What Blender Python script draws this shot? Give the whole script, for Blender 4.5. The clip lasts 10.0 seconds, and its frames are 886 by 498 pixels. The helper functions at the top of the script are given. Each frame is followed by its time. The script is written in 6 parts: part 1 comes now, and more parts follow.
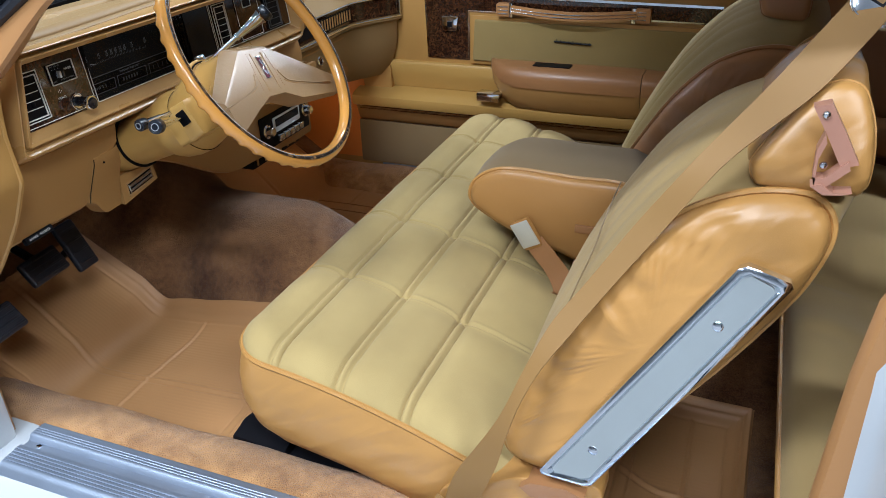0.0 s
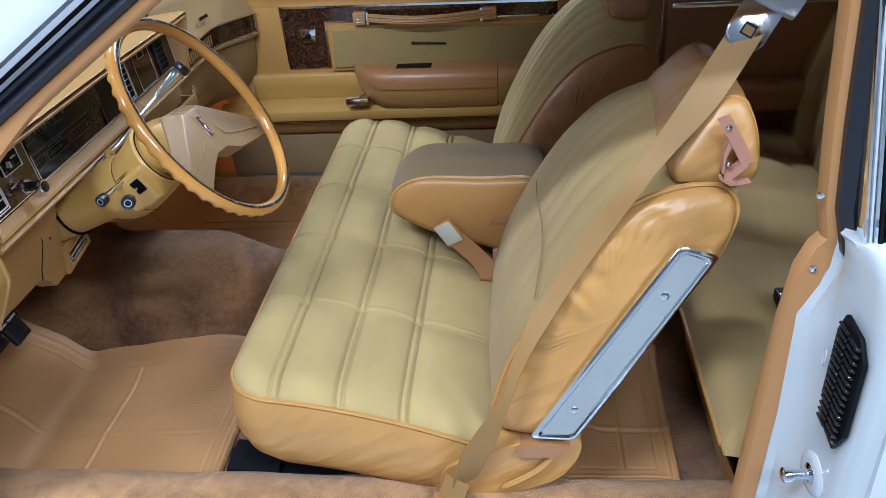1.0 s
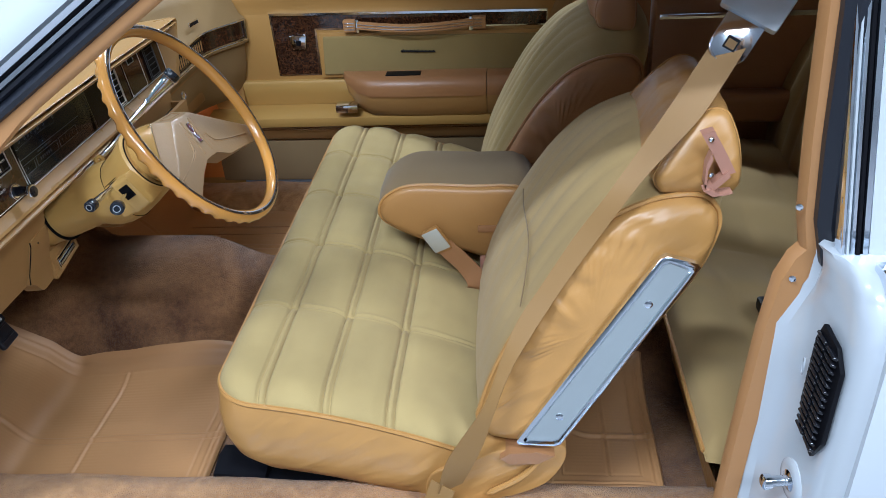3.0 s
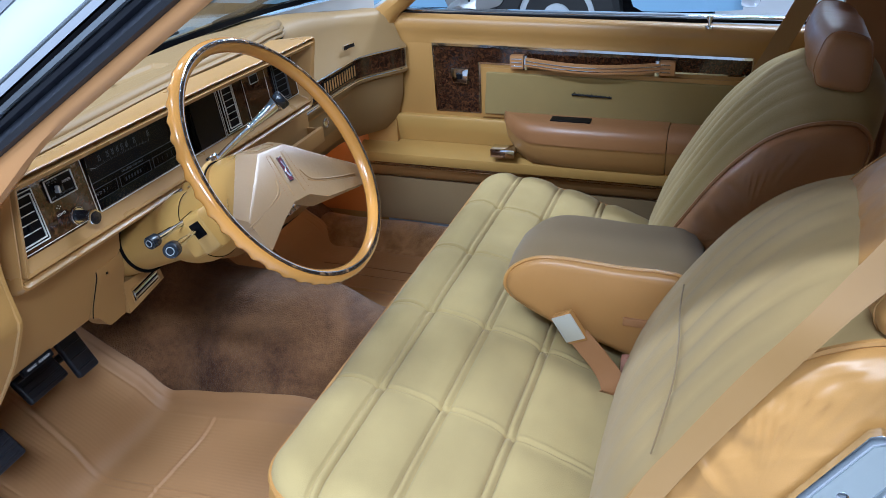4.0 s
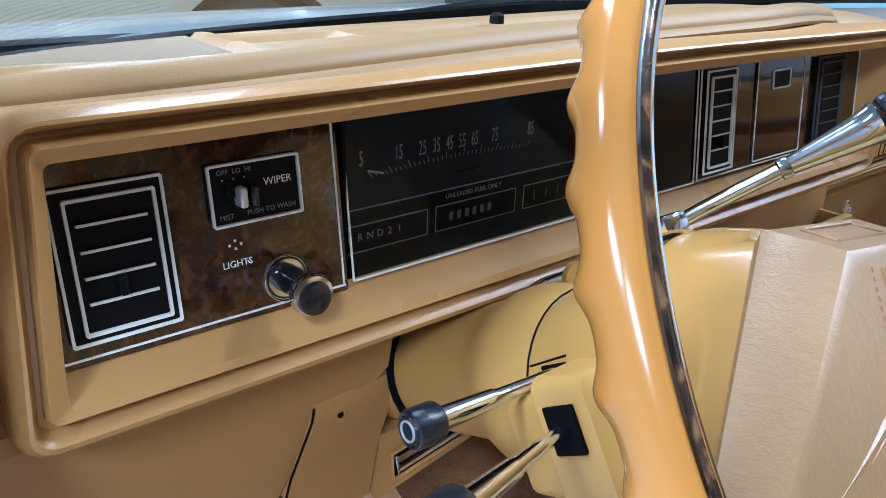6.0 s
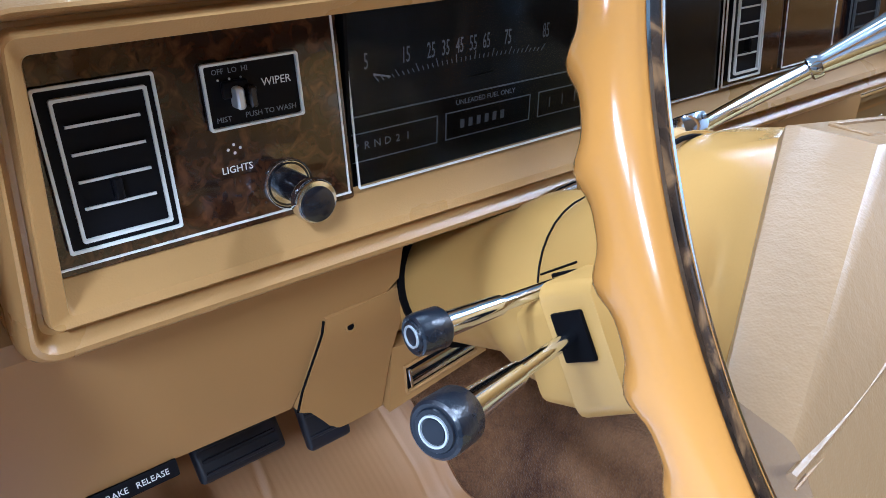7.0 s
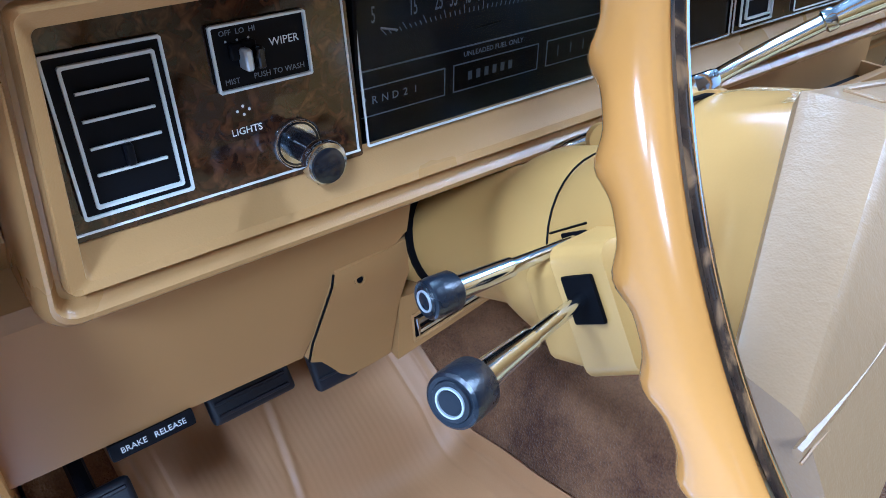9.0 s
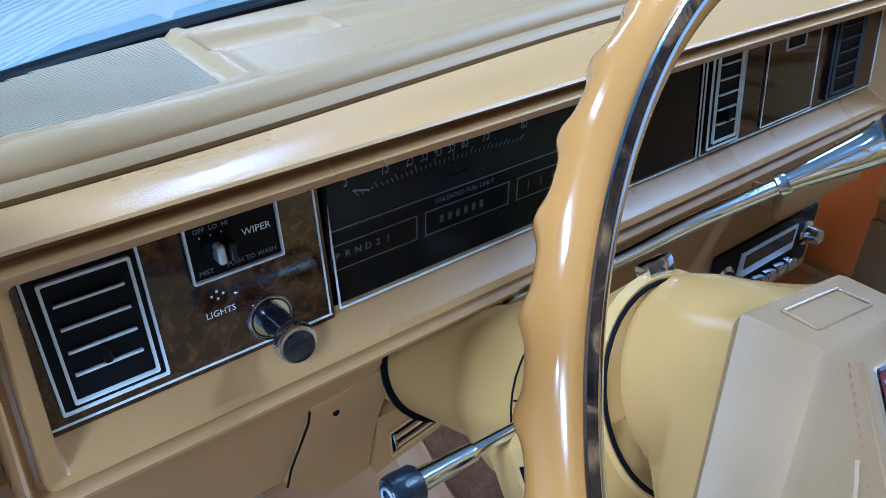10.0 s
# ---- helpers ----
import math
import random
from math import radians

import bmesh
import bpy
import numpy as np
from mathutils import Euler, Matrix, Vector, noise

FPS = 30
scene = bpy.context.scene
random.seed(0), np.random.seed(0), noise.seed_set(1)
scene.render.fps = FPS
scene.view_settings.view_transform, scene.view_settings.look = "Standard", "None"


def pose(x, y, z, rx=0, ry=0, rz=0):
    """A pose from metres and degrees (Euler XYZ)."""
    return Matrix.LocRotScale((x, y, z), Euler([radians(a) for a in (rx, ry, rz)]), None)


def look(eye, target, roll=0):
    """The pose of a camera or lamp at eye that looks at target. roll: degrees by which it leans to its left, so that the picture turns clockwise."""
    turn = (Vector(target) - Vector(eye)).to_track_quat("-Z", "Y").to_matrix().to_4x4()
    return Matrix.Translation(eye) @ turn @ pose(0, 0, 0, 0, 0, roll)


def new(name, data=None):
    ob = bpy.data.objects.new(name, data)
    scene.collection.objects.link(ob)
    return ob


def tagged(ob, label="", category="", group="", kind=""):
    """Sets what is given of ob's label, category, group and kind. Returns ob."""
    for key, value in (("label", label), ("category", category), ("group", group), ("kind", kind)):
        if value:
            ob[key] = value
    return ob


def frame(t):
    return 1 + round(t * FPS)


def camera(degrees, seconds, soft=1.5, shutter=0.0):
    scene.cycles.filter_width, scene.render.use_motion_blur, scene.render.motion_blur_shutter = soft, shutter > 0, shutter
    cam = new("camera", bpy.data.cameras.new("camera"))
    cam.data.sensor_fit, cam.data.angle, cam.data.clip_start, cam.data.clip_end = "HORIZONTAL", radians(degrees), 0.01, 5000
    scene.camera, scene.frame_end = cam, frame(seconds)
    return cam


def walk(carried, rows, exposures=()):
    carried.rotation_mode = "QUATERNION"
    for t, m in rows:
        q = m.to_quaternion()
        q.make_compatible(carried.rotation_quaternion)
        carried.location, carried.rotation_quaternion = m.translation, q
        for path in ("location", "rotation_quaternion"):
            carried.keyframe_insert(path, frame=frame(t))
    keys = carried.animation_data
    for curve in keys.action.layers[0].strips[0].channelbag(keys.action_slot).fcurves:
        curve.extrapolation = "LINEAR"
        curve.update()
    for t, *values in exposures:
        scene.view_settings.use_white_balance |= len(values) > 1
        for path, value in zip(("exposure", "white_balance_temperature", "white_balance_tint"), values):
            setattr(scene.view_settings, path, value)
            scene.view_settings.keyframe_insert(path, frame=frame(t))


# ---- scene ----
cam = camera(59.2, 10.0, 0.8)
PATH = [
    (0, (0.493, -1.378, 1.236), (-0.179, 0.249, 0.288), -2.1),
    (0.5, (0.364, -1.431, 1.341), (0.001, 0.254, 0.327), -3.4),
    (1, (0.302, -1.526, 1.397), (0.097, 0.164, 0.346), -4.3),
    (1.5, (0.306, -1.56, 1.412), (0.16, 0.135, 0.361), -4.0),
    (2, (0.309, -1.562, 1.414), (0.186, 0.138, 0.368), -3.6),
    (2.2, (0.307, -1.559, 1.415), (0.187, 0.14, 0.367), -3.6),
    (3.3, (0.307, -1.498, 1.395), (0.052, 0.2, 0.369), -3.3),
    (3.5, (0.316, -1.447, 1.384), (-0.019, 0.25, 0.38), -3.2),
    (4, (0.346, -1.244, 1.32), (-0.281, 0.408, 0.385), -3.0),
    (4.3, (0.312, -1.148, 1.271), (-0.465, 0.467, 0.386), -2.0),
    (4.5, (0.254, -1.072, 1.233), (-0.645, 0.498, 0.381), -1.5),
    (4.7, (0.156, -0.976, 1.188), (-0.870, 0.540, 0.376), -0.9),
    (5, (0.005, -0.842, 1.118), (-1.197, 0.574, 0.376), -0.1),
    (5.5, (-0.104, -0.716, 1.063), (-1.479, 0.544, 0.34), 1.2),
    (5.7, (-0.124, -0.691, 1.06), (-1.535, 0.521, 0.328), 1.5),
    (6.8, (-0.13, -0.672, 1.05), (-1.541, 0.414, 0.14), 0.7),
    (7, (-0.129, -0.669, 1.044), (-1.523, 0.408, 0.096), 0.9),
    (7.5, (-0.131, -0.672, 1.033), (-1.487, 0.383, 0.009), 1.0),
    (8, (-0.133, -0.683, 1.028), (-1.46, 0.358, -0.047), 1.1),
    (8.5, (-0.134, -0.682, 1.034), (-1.448, 0.351, -0.065), 1.1),
    (9, (-0.136, -0.67, 1.058), (-1.456, 0.352, -0.044), 0.7),
    (9.5, (-0.141, -0.66, 1.098), (-1.459, 0.364, -0.003), 0.9),
    (10, (-0.153, -0.64, 1.136), (-1.475, 0.399, 0.053), 0.8),
]
EXPOSURE = [(0, -0.4, 5870, 10), (0.5, -0.42, 5470, 10), (2, -0.55, 5470, 10), (3.5, -0.47, 5470, 10), (4.5, -0.12, 4870, 10), (5, -0.12, 4970, 11), (5.5, -0.08, 5120, 12), (7, 0.3, 4970, 12), (8.5, 0.4, 4520, 10), (9.5, 0.07, 4220, 8), (10, -0.15, 4120, 6)]
walk(cam, [(t, look(eye, target, roll)) for t, eye, target, roll in PATH], EXPOSURE)

# ---- light ----
world = bpy.data.worlds.new("hall_air")
scene.world = world
world.use_nodes = True
world.node_tree.nodes["Background"].inputs["Color"].default_value = (0.86, 0.93, 1.0, 1)
world.node_tree.nodes["Background"].inputs["Strength"].default_value = 0.14

for lx, ly, watts in ((-0.9, -2.5, 230), (-2.8, -4.4, 110), (0.5, -3.9, 200), (2.9, -3.4, 340), (4.2, -1.0, 50), (-2.4, -0.9, 30), (-1.9, 1.2, 45), (0.8, 2.8, 220), (1.0, 5.6, 220), (-6.3, 1.6, 240)):
    lamp = bpy.data.lights.new("hall_lamp", "AREA")
    lamp.shape, lamp.size, lamp.size_y = "RECTANGLE", 1.5, 0.25
    lamp.energy, lamp.color = watts, (0.90, 0.96, 1.0)
    new("hall_lamp", lamp).matrix_world = pose(lx, ly, 4.15)
scene.view_settings.exposure = 0.0


# ---- materials ----
def nodes_of(name):
    m = bpy.data.materials.new(name)
    m.use_nodes = True
    t = m.node_tree
    return m, t.nodes, t.links, t.nodes["Principled BSDF"]


def surface(name, color, rough=0.5, metal=0.0, vary=0.12, scale=6.0, grain=400.0, bump=0.15, depth=0.0004,
            spec=0.5, coat=0.0, sheen=0.0, rough_vary=0.08, tint=None):
    """A procedural surface: slow blotches, fine grain and relief."""
    m, n, l, p = nodes_of(name)
    co = n.new("ShaderNodeTexCoord")
    big = n.new("ShaderNodeTexNoise")
    big.inputs["Scale"].default_value, big.inputs["Detail"].default_value = scale, 5
    l.new(co.outputs["Object"], big.inputs["Vector"])
    fine = n.new("ShaderNodeTexNoise")
    fine.inputs["Scale"].default_value, fine.inputs["Detail"].default_value = grain, 3
    l.new(co.outputs["Object"], fine.inputs["Vector"])
    ramp = n.new("ShaderNodeMix")
    ramp.data_type = "RGBA"
    dark = tint if tint else tuple(c * (1 - vary * 2) for c in color)
    ramp.inputs["A"].default_value = (*dark, 1)
    ramp.inputs["B"].default_value = (*[min(1, c * (1 + vary)) for c in color], 1)
    mixer = n.new("ShaderNodeMath")
    mixer.operation = "MULTIPLY_ADD"
    mixer.inputs[1].default_value, mixer.inputs[2].default_value = 0.35, 0.0
    l.new(fine.outputs["Fac"], mixer.inputs[0])
    add = n.new("ShaderNodeMath")
    add.operation = "MULTIPLY_ADD"
    add.inputs[1].default_value = 0.65
    l.new(big.outputs["Fac"], add.inputs[0])
    l.new(mixer.outputs[0], add.inputs[2])
    l.new(add.outputs[0], ramp.inputs["Factor"])
    l.new(ramp.outputs["Result"], p.inputs["Base Color"])
    rr = n.new("ShaderNodeMapRange")
    rr.inputs["To Min"].default_value, rr.inputs["To Max"].default_value = max(0.02, rough - rough_vary), min(1, rough + rough_vary)
    l.new(big.outputs["Fac"], rr.inputs["Value"])
    l.new(rr.outputs["Result"], p.inputs["Roughness"])
    p.inputs["Metallic"].default_value = metal
    p.inputs["Specular IOR Level"].default_value = spec
    p.inputs["Coat Weight"].default_value = coat
    p.inputs["Coat Roughness"].default_value = 0.06
    p.inputs["Sheen Weight"].default_value = sheen
    p.inputs["Sheen Roughness"].default_value = 0.5
    if bump:
        b = n.new("ShaderNodeBump")
        b.inputs["Strength"].default_value, b.inputs["Distance"].default_value = bump, depth
        l.new(fine.outputs["Fac"], b.inputs["Height"])
        l.new(b.outputs["Normal"], p.inputs["Normal"])
    return m


def leather(name, color, rough=0.38, wrinkle=26.0, bump=0.5, depth=0.0022, vary=0.10, stretch=(1, 1, 1), spec=0.5, turn=0.0, fine=2.5):
    """Vinyl hide: pebble grain and soft pulled wrinkles."""
    m = surface(name, color, rough, vary=vary, scale=7, grain=900, bump=0.0, spec=spec, rough_vary=0.1)
    n, l, p = m.node_tree.nodes, m.node_tree.links, m.node_tree.nodes["Principled BSDF"]
    co = n.new("ShaderNodeTexCoord")
    mp = n.new("ShaderNodeMapping")
    mp.inputs["Scale"].default_value = stretch
    rot = n.new("ShaderNodeMapping")
    rot.inputs["Rotation"].default_value = (0, radians(turn), 0)
    l.new(co.outputs["Object"], rot.inputs["Vector"])
    l.new(rot.outputs["Vector"], mp.inputs["Vector"])
    w = n.new("ShaderNodeTexNoise")
    w.inputs["Scale"].default_value, w.inputs["Detail"].default_value, w.inputs["Distortion"].default_value = wrinkle, fine, 0.4
    l.new(mp.outputs["Vector"], w.inputs["Vector"])
    v = n.new("ShaderNodeTexVoronoi")
    v.inputs["Scale"].default_value = 1000
    l.new(co.outputs["Object"], v.inputs["Vector"])
    b1 = n.new("ShaderNodeBump")
    b1.inputs["Strength"].default_value, b1.inputs["Distance"].default_value = bump, depth
    l.new(w.outputs["Fac"], b1.inputs["Height"])
    b2 = n.new("ShaderNodeBump")
    b2.inputs["Strength"].default_value, b2.inputs["Distance"].default_value = 0.22, 0.0003
    l.new(v.outputs["Distance"], b2.inputs["Height"])
    l.new(b1.outputs["Normal"], b2.inputs["Normal"])
    l.new(b2.outputs["Normal"], p.inputs["Normal"])
    return m


def burl(name, rough=0.12, tones=((0.014, 0.006, 0.004), (0.046, 0.018, 0.008), (0.100, 0.040, 0.016)), scale=120, coat=0.6):
    """Dark polished burr walnut: clouded figure with fine pores."""
    m, n, l, p = nodes_of(name)
    co = n.new("ShaderNodeTexCoord")
    a = n.new("ShaderNodeTexNoise")
    a.inputs["Scale"].default_value, a.inputs["Detail"].default_value, a.inputs["Distortion"].default_value = scale, 8, 1.1
    l.new(co.outputs["Object"], a.inputs["Vector"])
    r = n.new("ShaderNodeValToRGB")
    r.color_ramp.elements[0].position, r.color_ramp.elements[0].color = 0.36, (*tones[0], 1)
    r.color_ramp.elements[1].position, r.color_ramp.elements[1].color = 0.70, (*tones[2], 1)
    e = r.color_ramp.elements.new(0.55)
    e.color = (*tones[1], 1)
    l.new(a.outputs["Fac"], r.inputs["Fac"])
    l.new(r.outputs["Color"], p.inputs["Base Color"])
    p.inputs["Roughness"].default_value = rough
    p.inputs["Coat Weight"].default_value = coat
    p.inputs["Coat Roughness"].default_value = 0.05
    p.inputs["Specular IOR Level"].default_value = 0.4
    return m


def carpet(name, color, dark, scale=420, blotch=9):
    """Cut pile: brushed light and dark patches, tufts and relief."""
    m, n, l, p = nodes_of(name)
    co = n.new("ShaderNodeTexCoord")
    tex = []
    for sc, det, dist in ((blotch, 3, 1.2), (scale * 0.22, 3, 0.3), (scale, 2, 0.0)):
        t = n.new("ShaderNodeTexNoise")
        t.inputs["Scale"].default_value, t.inputs["Detail"].default_value, t.inputs["Distortion"].default_value = sc, det, dist
        l.new(co.outputs["Object"], t.inputs["Vector"])
        tex.append(t)
    total = None
    for t, w in zip(tex, (0.62, 0.20, 0.22)):
        k = n.new("ShaderNodeMath")
        k.operation = "MULTIPLY_ADD"
        k.inputs[1].default_value = w
        l.new(t.outputs["Fac"], k.inputs[0])
        if total:
            l.new(total.outputs[0], k.inputs[2])
        else:
            k.inputs[2].default_value = 0.0
        total = k
    r = n.new("ShaderNodeValToRGB")
    r.color_ramp.elements[0].position, r.color_ramp.elements[0].color = 0.38, (*dark, 1)
    r.color_ramp.elements[1].position, r.color_ramp.elements[1].color = 0.66, (*color, 1)
    l.new(total.outputs[0], r.inputs["Fac"])
    l.new(r.outputs["Color"], p.inputs["Base Color"])
    p.inputs["Roughness"].default_value = 0.95
    p.inputs["Specular IOR Level"].default_value = 0.08
    p.inputs["Sheen Weight"].default_value = 0.2
    b = n.new("ShaderNodeBump")
    b.inputs["Strength"].default_value, b.inputs["Distance"].default_value = 0.9, 0.004
    l.new(tex[2].outputs["Fac"], b.inputs["Height"])
    l.new(b.outputs["Normal"], p.inputs["Normal"])
    return m


def pane(name, tint=(0.92, 0.96, 0.95), ior=1.4):
    """Thin flat glass: clear straight through, glossy by Fresnel."""
    m, n, l, p = nodes_of(name)
    t, g, mix, fr = (n.new("ShaderNode" + k) for k in ("BsdfTransparent", "BsdfGlossy", "MixShader", "Fresnel"))
    t.inputs["Color"].default_value = (*tint, 1)
    g.inputs["Roughness"].default_value = 0.01
    fr.inputs["IOR"].default_value = ior
    l.new(fr.outputs["Fac"], mix.inputs["Fac"])
    l.new(t.outputs["BSDF"], mix.inputs[1])
    l.new(g.outputs["BSDF"], mix.inputs[2])
    l.new(mix.outputs["Shader"], n["Material Output"].inputs["Surface"])
    return m


def lit(name, color, strength):
    m, n, l, p = nodes_of(name)
    p.inputs["Emission Color"].default_value = (*color, 1)
    p.inputs["Emission Strength"].default_value = strength
    return m


M_DASH = leather("tan_vinyl", (0.42, 0.225, 0.062), 0.40, 60, 0.15, 0.0006, 0.06)
M_BEZEL = leather("bezel_vinyl", (0.43, 0.240, 0.080), 0.30, 60, 0.08, 0.0003, 0.05)
M_PAD = leather("dash_pad_vinyl", (0.285, 0.182, 0.078), 0.44, 60, 0.2, 0.0006, 0.06, spec=0.28)
M_PLASTIC = surface("yellow_tan_plastic", (0.45, 0.262, 0.070), 0.36, vary=0.05, scale=4, grain=1500, bump=0.15, depth=0.0002)
M_PANEL = surface("brown_tan_plastic", (0.36, 0.190, 0.060), 0.45, vary=0.06, scale=4, grain=1500, bump=0.2, depth=0.0002)
M_HIDE = leather("caramel_vinyl", (0.46, 0.235, 0.066), 0.37, 18, 0.75, 0.009, 0.16, (0.5, 1, 1.5), turn=32, fine=1.5)
M_HIDE2 = leather("russet_vinyl", (0.33, 0.155, 0.062), 0.36, 20, 0.35, 0.003, 0.10)
M_RUSSET = leather("light_russet_vinyl", (0.43, 0.215, 0.095), 0.36, 20, 0.35, 0.003, 0.10)
M_HUB = leather("beige_hub_vinyl", (0.315, 0.193, 0.088), 0.32, 190, 0.36, 0.0009, 0.08, spec=0.65)
M_CLOTH = surface("gold_velour", (0.435, 0.325, 0.133), 0.85, vary=0.16, scale=8, grain=700, bump=0.5, depth=0.0008, spec=0.2, sheen=0.10, tint=(0.235, 0.165, 0.070))
M_CLOTH2 = surface("gold_velour_worn", (0.39, 0.265, 0.108), 0.85, vary=0.15, scale=8, grain=1600, bump=0.35, depth=0.0006, spec=0.2, sheen=0.12)
M_INSERT = surface("olive_gold_velour", (0.30, 0.215, 0.082), 0.85, vary=0.14, scale=8, grain=1500, bump=0.35, depth=0.0006, spec=0.2, sheen=0.1)
M_CLOTH3 = surface("brown_velour", (0.225, 0.150, 0.070), 0.9, vary=0.1, scale=8, grain=1600, bump=0.35, depth=0.0006, spec=0.2, sheen=0.2)
M_CARPET = carpet("brown_carpet", (0.29, 0.145, 0.062), (0.075, 0.031, 0.015), 380, 5)
M_CARPET2 = carpet("tan_carpet", (0.50, 0.270, 0.110), (0.26, 0.125, 0.050), 420, 14)
M_MAT = surface("tan_rubber", (0.43, 0.222, 0.088), 0.5, vary=0.09, scale=7, grain=600, bump=0.2, depth=0.0004)
M_WOOD = burl("burr_walnut", 0.09)
M_TORT = burl("tortoiseshell", 0.15, ((0.012, 0.009, 0.008), (0.05, 0.03, 0.018), (0.34, 0.19, 0.08)), 70, 0.4)
M_GRILLE = surface("grey_beige_mesh", (0.36, 0.29, 0.19), 0.6, vary=0.05, scale=8, grain=900, bump=0.2, depth=0.0003)
M_SPOKE = surface("tan_spoke_plastic", (0.46, 0.262, 0.074), 0.24, vary=0.05, scale=4, grain=900, bump=0.05, depth=0.0002, coat=0.4)
M_RIM = surface("caramel_rim_plastic", (0.56, 0.255, 0.052), 0.16, vary=0.04, scale=5, grain=800, bump=0.0, coat=0.6, rough_vary=0.04)
M_CHROME = surface("chrome", (0.76, 0.80, 0.86), 0.09, 1.0, vary=0.02, scale=30, grain=200, bump=0.0, rough_vary=0.05)
M_SATIN = surface("satin_aluminium", (0.68, 0.72, 0.75), 0.36, 0.6, vary=0.05, scale=20, grain=900, bump=0.1, depth=0.0002, rough_vary=0.08)
M_PLATE = surface("brushed_plate", (0.60, 0.65, 0.65), 0.34, 0.9, vary=0.05, scale=20, grain=900, bump=0.1, depth=0.0002, rough_vary=0.06)
# blue of the reflected surroundings is mixed into the aluminium's base colour
M_SCUFF = surface("scuff_metal_blue_reflection", (0.37, 0.43, 0.54), 0.38, 0.7, vary=0.10, scale=14, grain=900, bump=0.1, depth=0.0002, rough_vary=0.10)
M_BLACK = surface("black_plastic", (0.006, 0.006, 0.008), 0.45, vary=0.1, scale=20, grain=900, bump=0.1, depth=0.0002, spec=0.10)
M_GLOSS = surface("glossy_black", (0.010, 0.010, 0.013), 0.16, vary=0.1, scale=20, grain=900, bump=0.0, spec=0.45)
# near black: seals, joints and recess walls, also the painted shade of gaps
M_DARK = surface("black_and_gap_shade", (0.003, 0.003, 0.004), 0.6, vary=0.1, bump=0.0, spec=0.06)
M_RUBBER = surface("blue_black_rubber", (0.012, 0.014, 0.021), 0.42, vary=0.12, scale=12, grain=500, bump=0.2, depth=0.0004)
M_SMOKE = surface("smoked_cap", (0.012, 0.016, 0.024), 0.07, vary=0.1, bump=0.0, spec=0.4, rough_vary=0.03)
M_LENS = pane("smoked_lens_glass", (0.82, 0.86, 0.93), 1.17)
M_INKDIAL = surface("dial_print", (0.42, 0.43, 0.44), 0.5, vary=0.03, bump=0.0)
M_DIAL = surface("dial_face", (0.022, 0.023, 0.026), 0.5, vary=0.1, scale=30, grain=900, bump=0.0, spec=0.2)
M_WHITE = surface("white_body_paint", (0.50, 0.53, 0.56), 0.22, vary=0.015, scale=3, grain=900, bump=0.0, coat=0.8)
M_INK = surface("white_print", (0.75, 0.75, 0.72), 0.5, vary=0.02, bump=0.0)
M_INKDIM = surface("grey_print", (0.20, 0.21, 0.22), 0.5, vary=0.02, bump=0.0)
M_CAP = surface("worn_cap_plastic", (0.008, 0.012, 0.020), 0.28, vary=0.3, scale=60, grain=420, bump=0.6, depth=0.0005, spec=0.6)
M_INKLOW = surface("faded_print", (0.07, 0.075, 0.08), 0.5, vary=0.1, bump=0.0)
M_WEB = surface("tan_webbing", (0.270, 0.145, 0.042), 0.6, vary=0.05, scale=12, grain=1800, bump=0.4, depth=0.0005)
M_PINK = surface("pink_tan_plastic", (0.42, 0.205, 0.140), 0.4, vary=0.05, scale=6, grain=800, bump=0.1, depth=0.0002)
M_TRIM = surface("orange_tan_trim", (0.44, 0.215, 0.078), 0.42, vary=0.05, scale=6, grain=1200, bump=0.2, depth=0.0003)
M_SIDE = leather("armrest_vinyl", (0.40, 0.200, 0.060), 0.36, 30, 0.4, 0.0016, 0.12)
M_HEAD = surface("tan_headliner", (0.432, 0.329, 0.240), 0.9, vary=0.05, scale=6, grain=500, bump=0.2)
M_GLASS = pane("window_glass")
M_SCREEN = pane("tinted_screen_glass", (0.64, 0.71, 0.69))
M_BLUE = surface("light_blue_paint", (0.27, 0.47, 0.68), 0.25, vary=0.03, scale=3, grain=600, bump=0.0, coat=0.6)
M_TYRE = surface("tyre_rubber", (0.02, 0.02, 0.021), 0.75, vary=0.15, scale=20, grain=300, bump=0.3, depth=0.001)
M_FLOOR = surface("grey_epoxy_floor", (0.26, 0.26, 0.27), 0.3, vary=0.08, scale=1.2, grain=60, bump=0.05)
M_WALL = surface("white_hall_wall", (0.52, 0.54, 0.56), 0.7, vary=0.03, scale=1.0, grain=80, bump=0.1)
M_BEIGE = surface("beige_paint", (0.42, 0.36, 0.27), 0.3, vary=0.04, scale=2, grain=400, bump=0.0, coat=0.5)
M_RED = surface("red_enamel", (0.13, 0.02, 0.035), 0.3, vary=0.05, bump=0.0)
M_BULB = lit("amber_bulb", (1.0, 0.55, 0.2), 8.0)
# footwell glow painted in as a saturated orange base colour
M_KICK_GLOW = surface("kick_panel_glow", (0.70, 0.235, 0.050), 0.5, vary=0.08, scale=8, grain=900, bump=0.2, depth=0.0003)

# ---- builders ----
BASE = {}


def V(*a):
    return Vector(a)


def thing(name, label, category, base=(0, 0, 0), group="", kind=""):
    e = new(name)
    e.location, e.empty_display_size = base, 0.03
    BASE[e.name] = Vector(base)
    return tagged(e, label, category, group, kind)


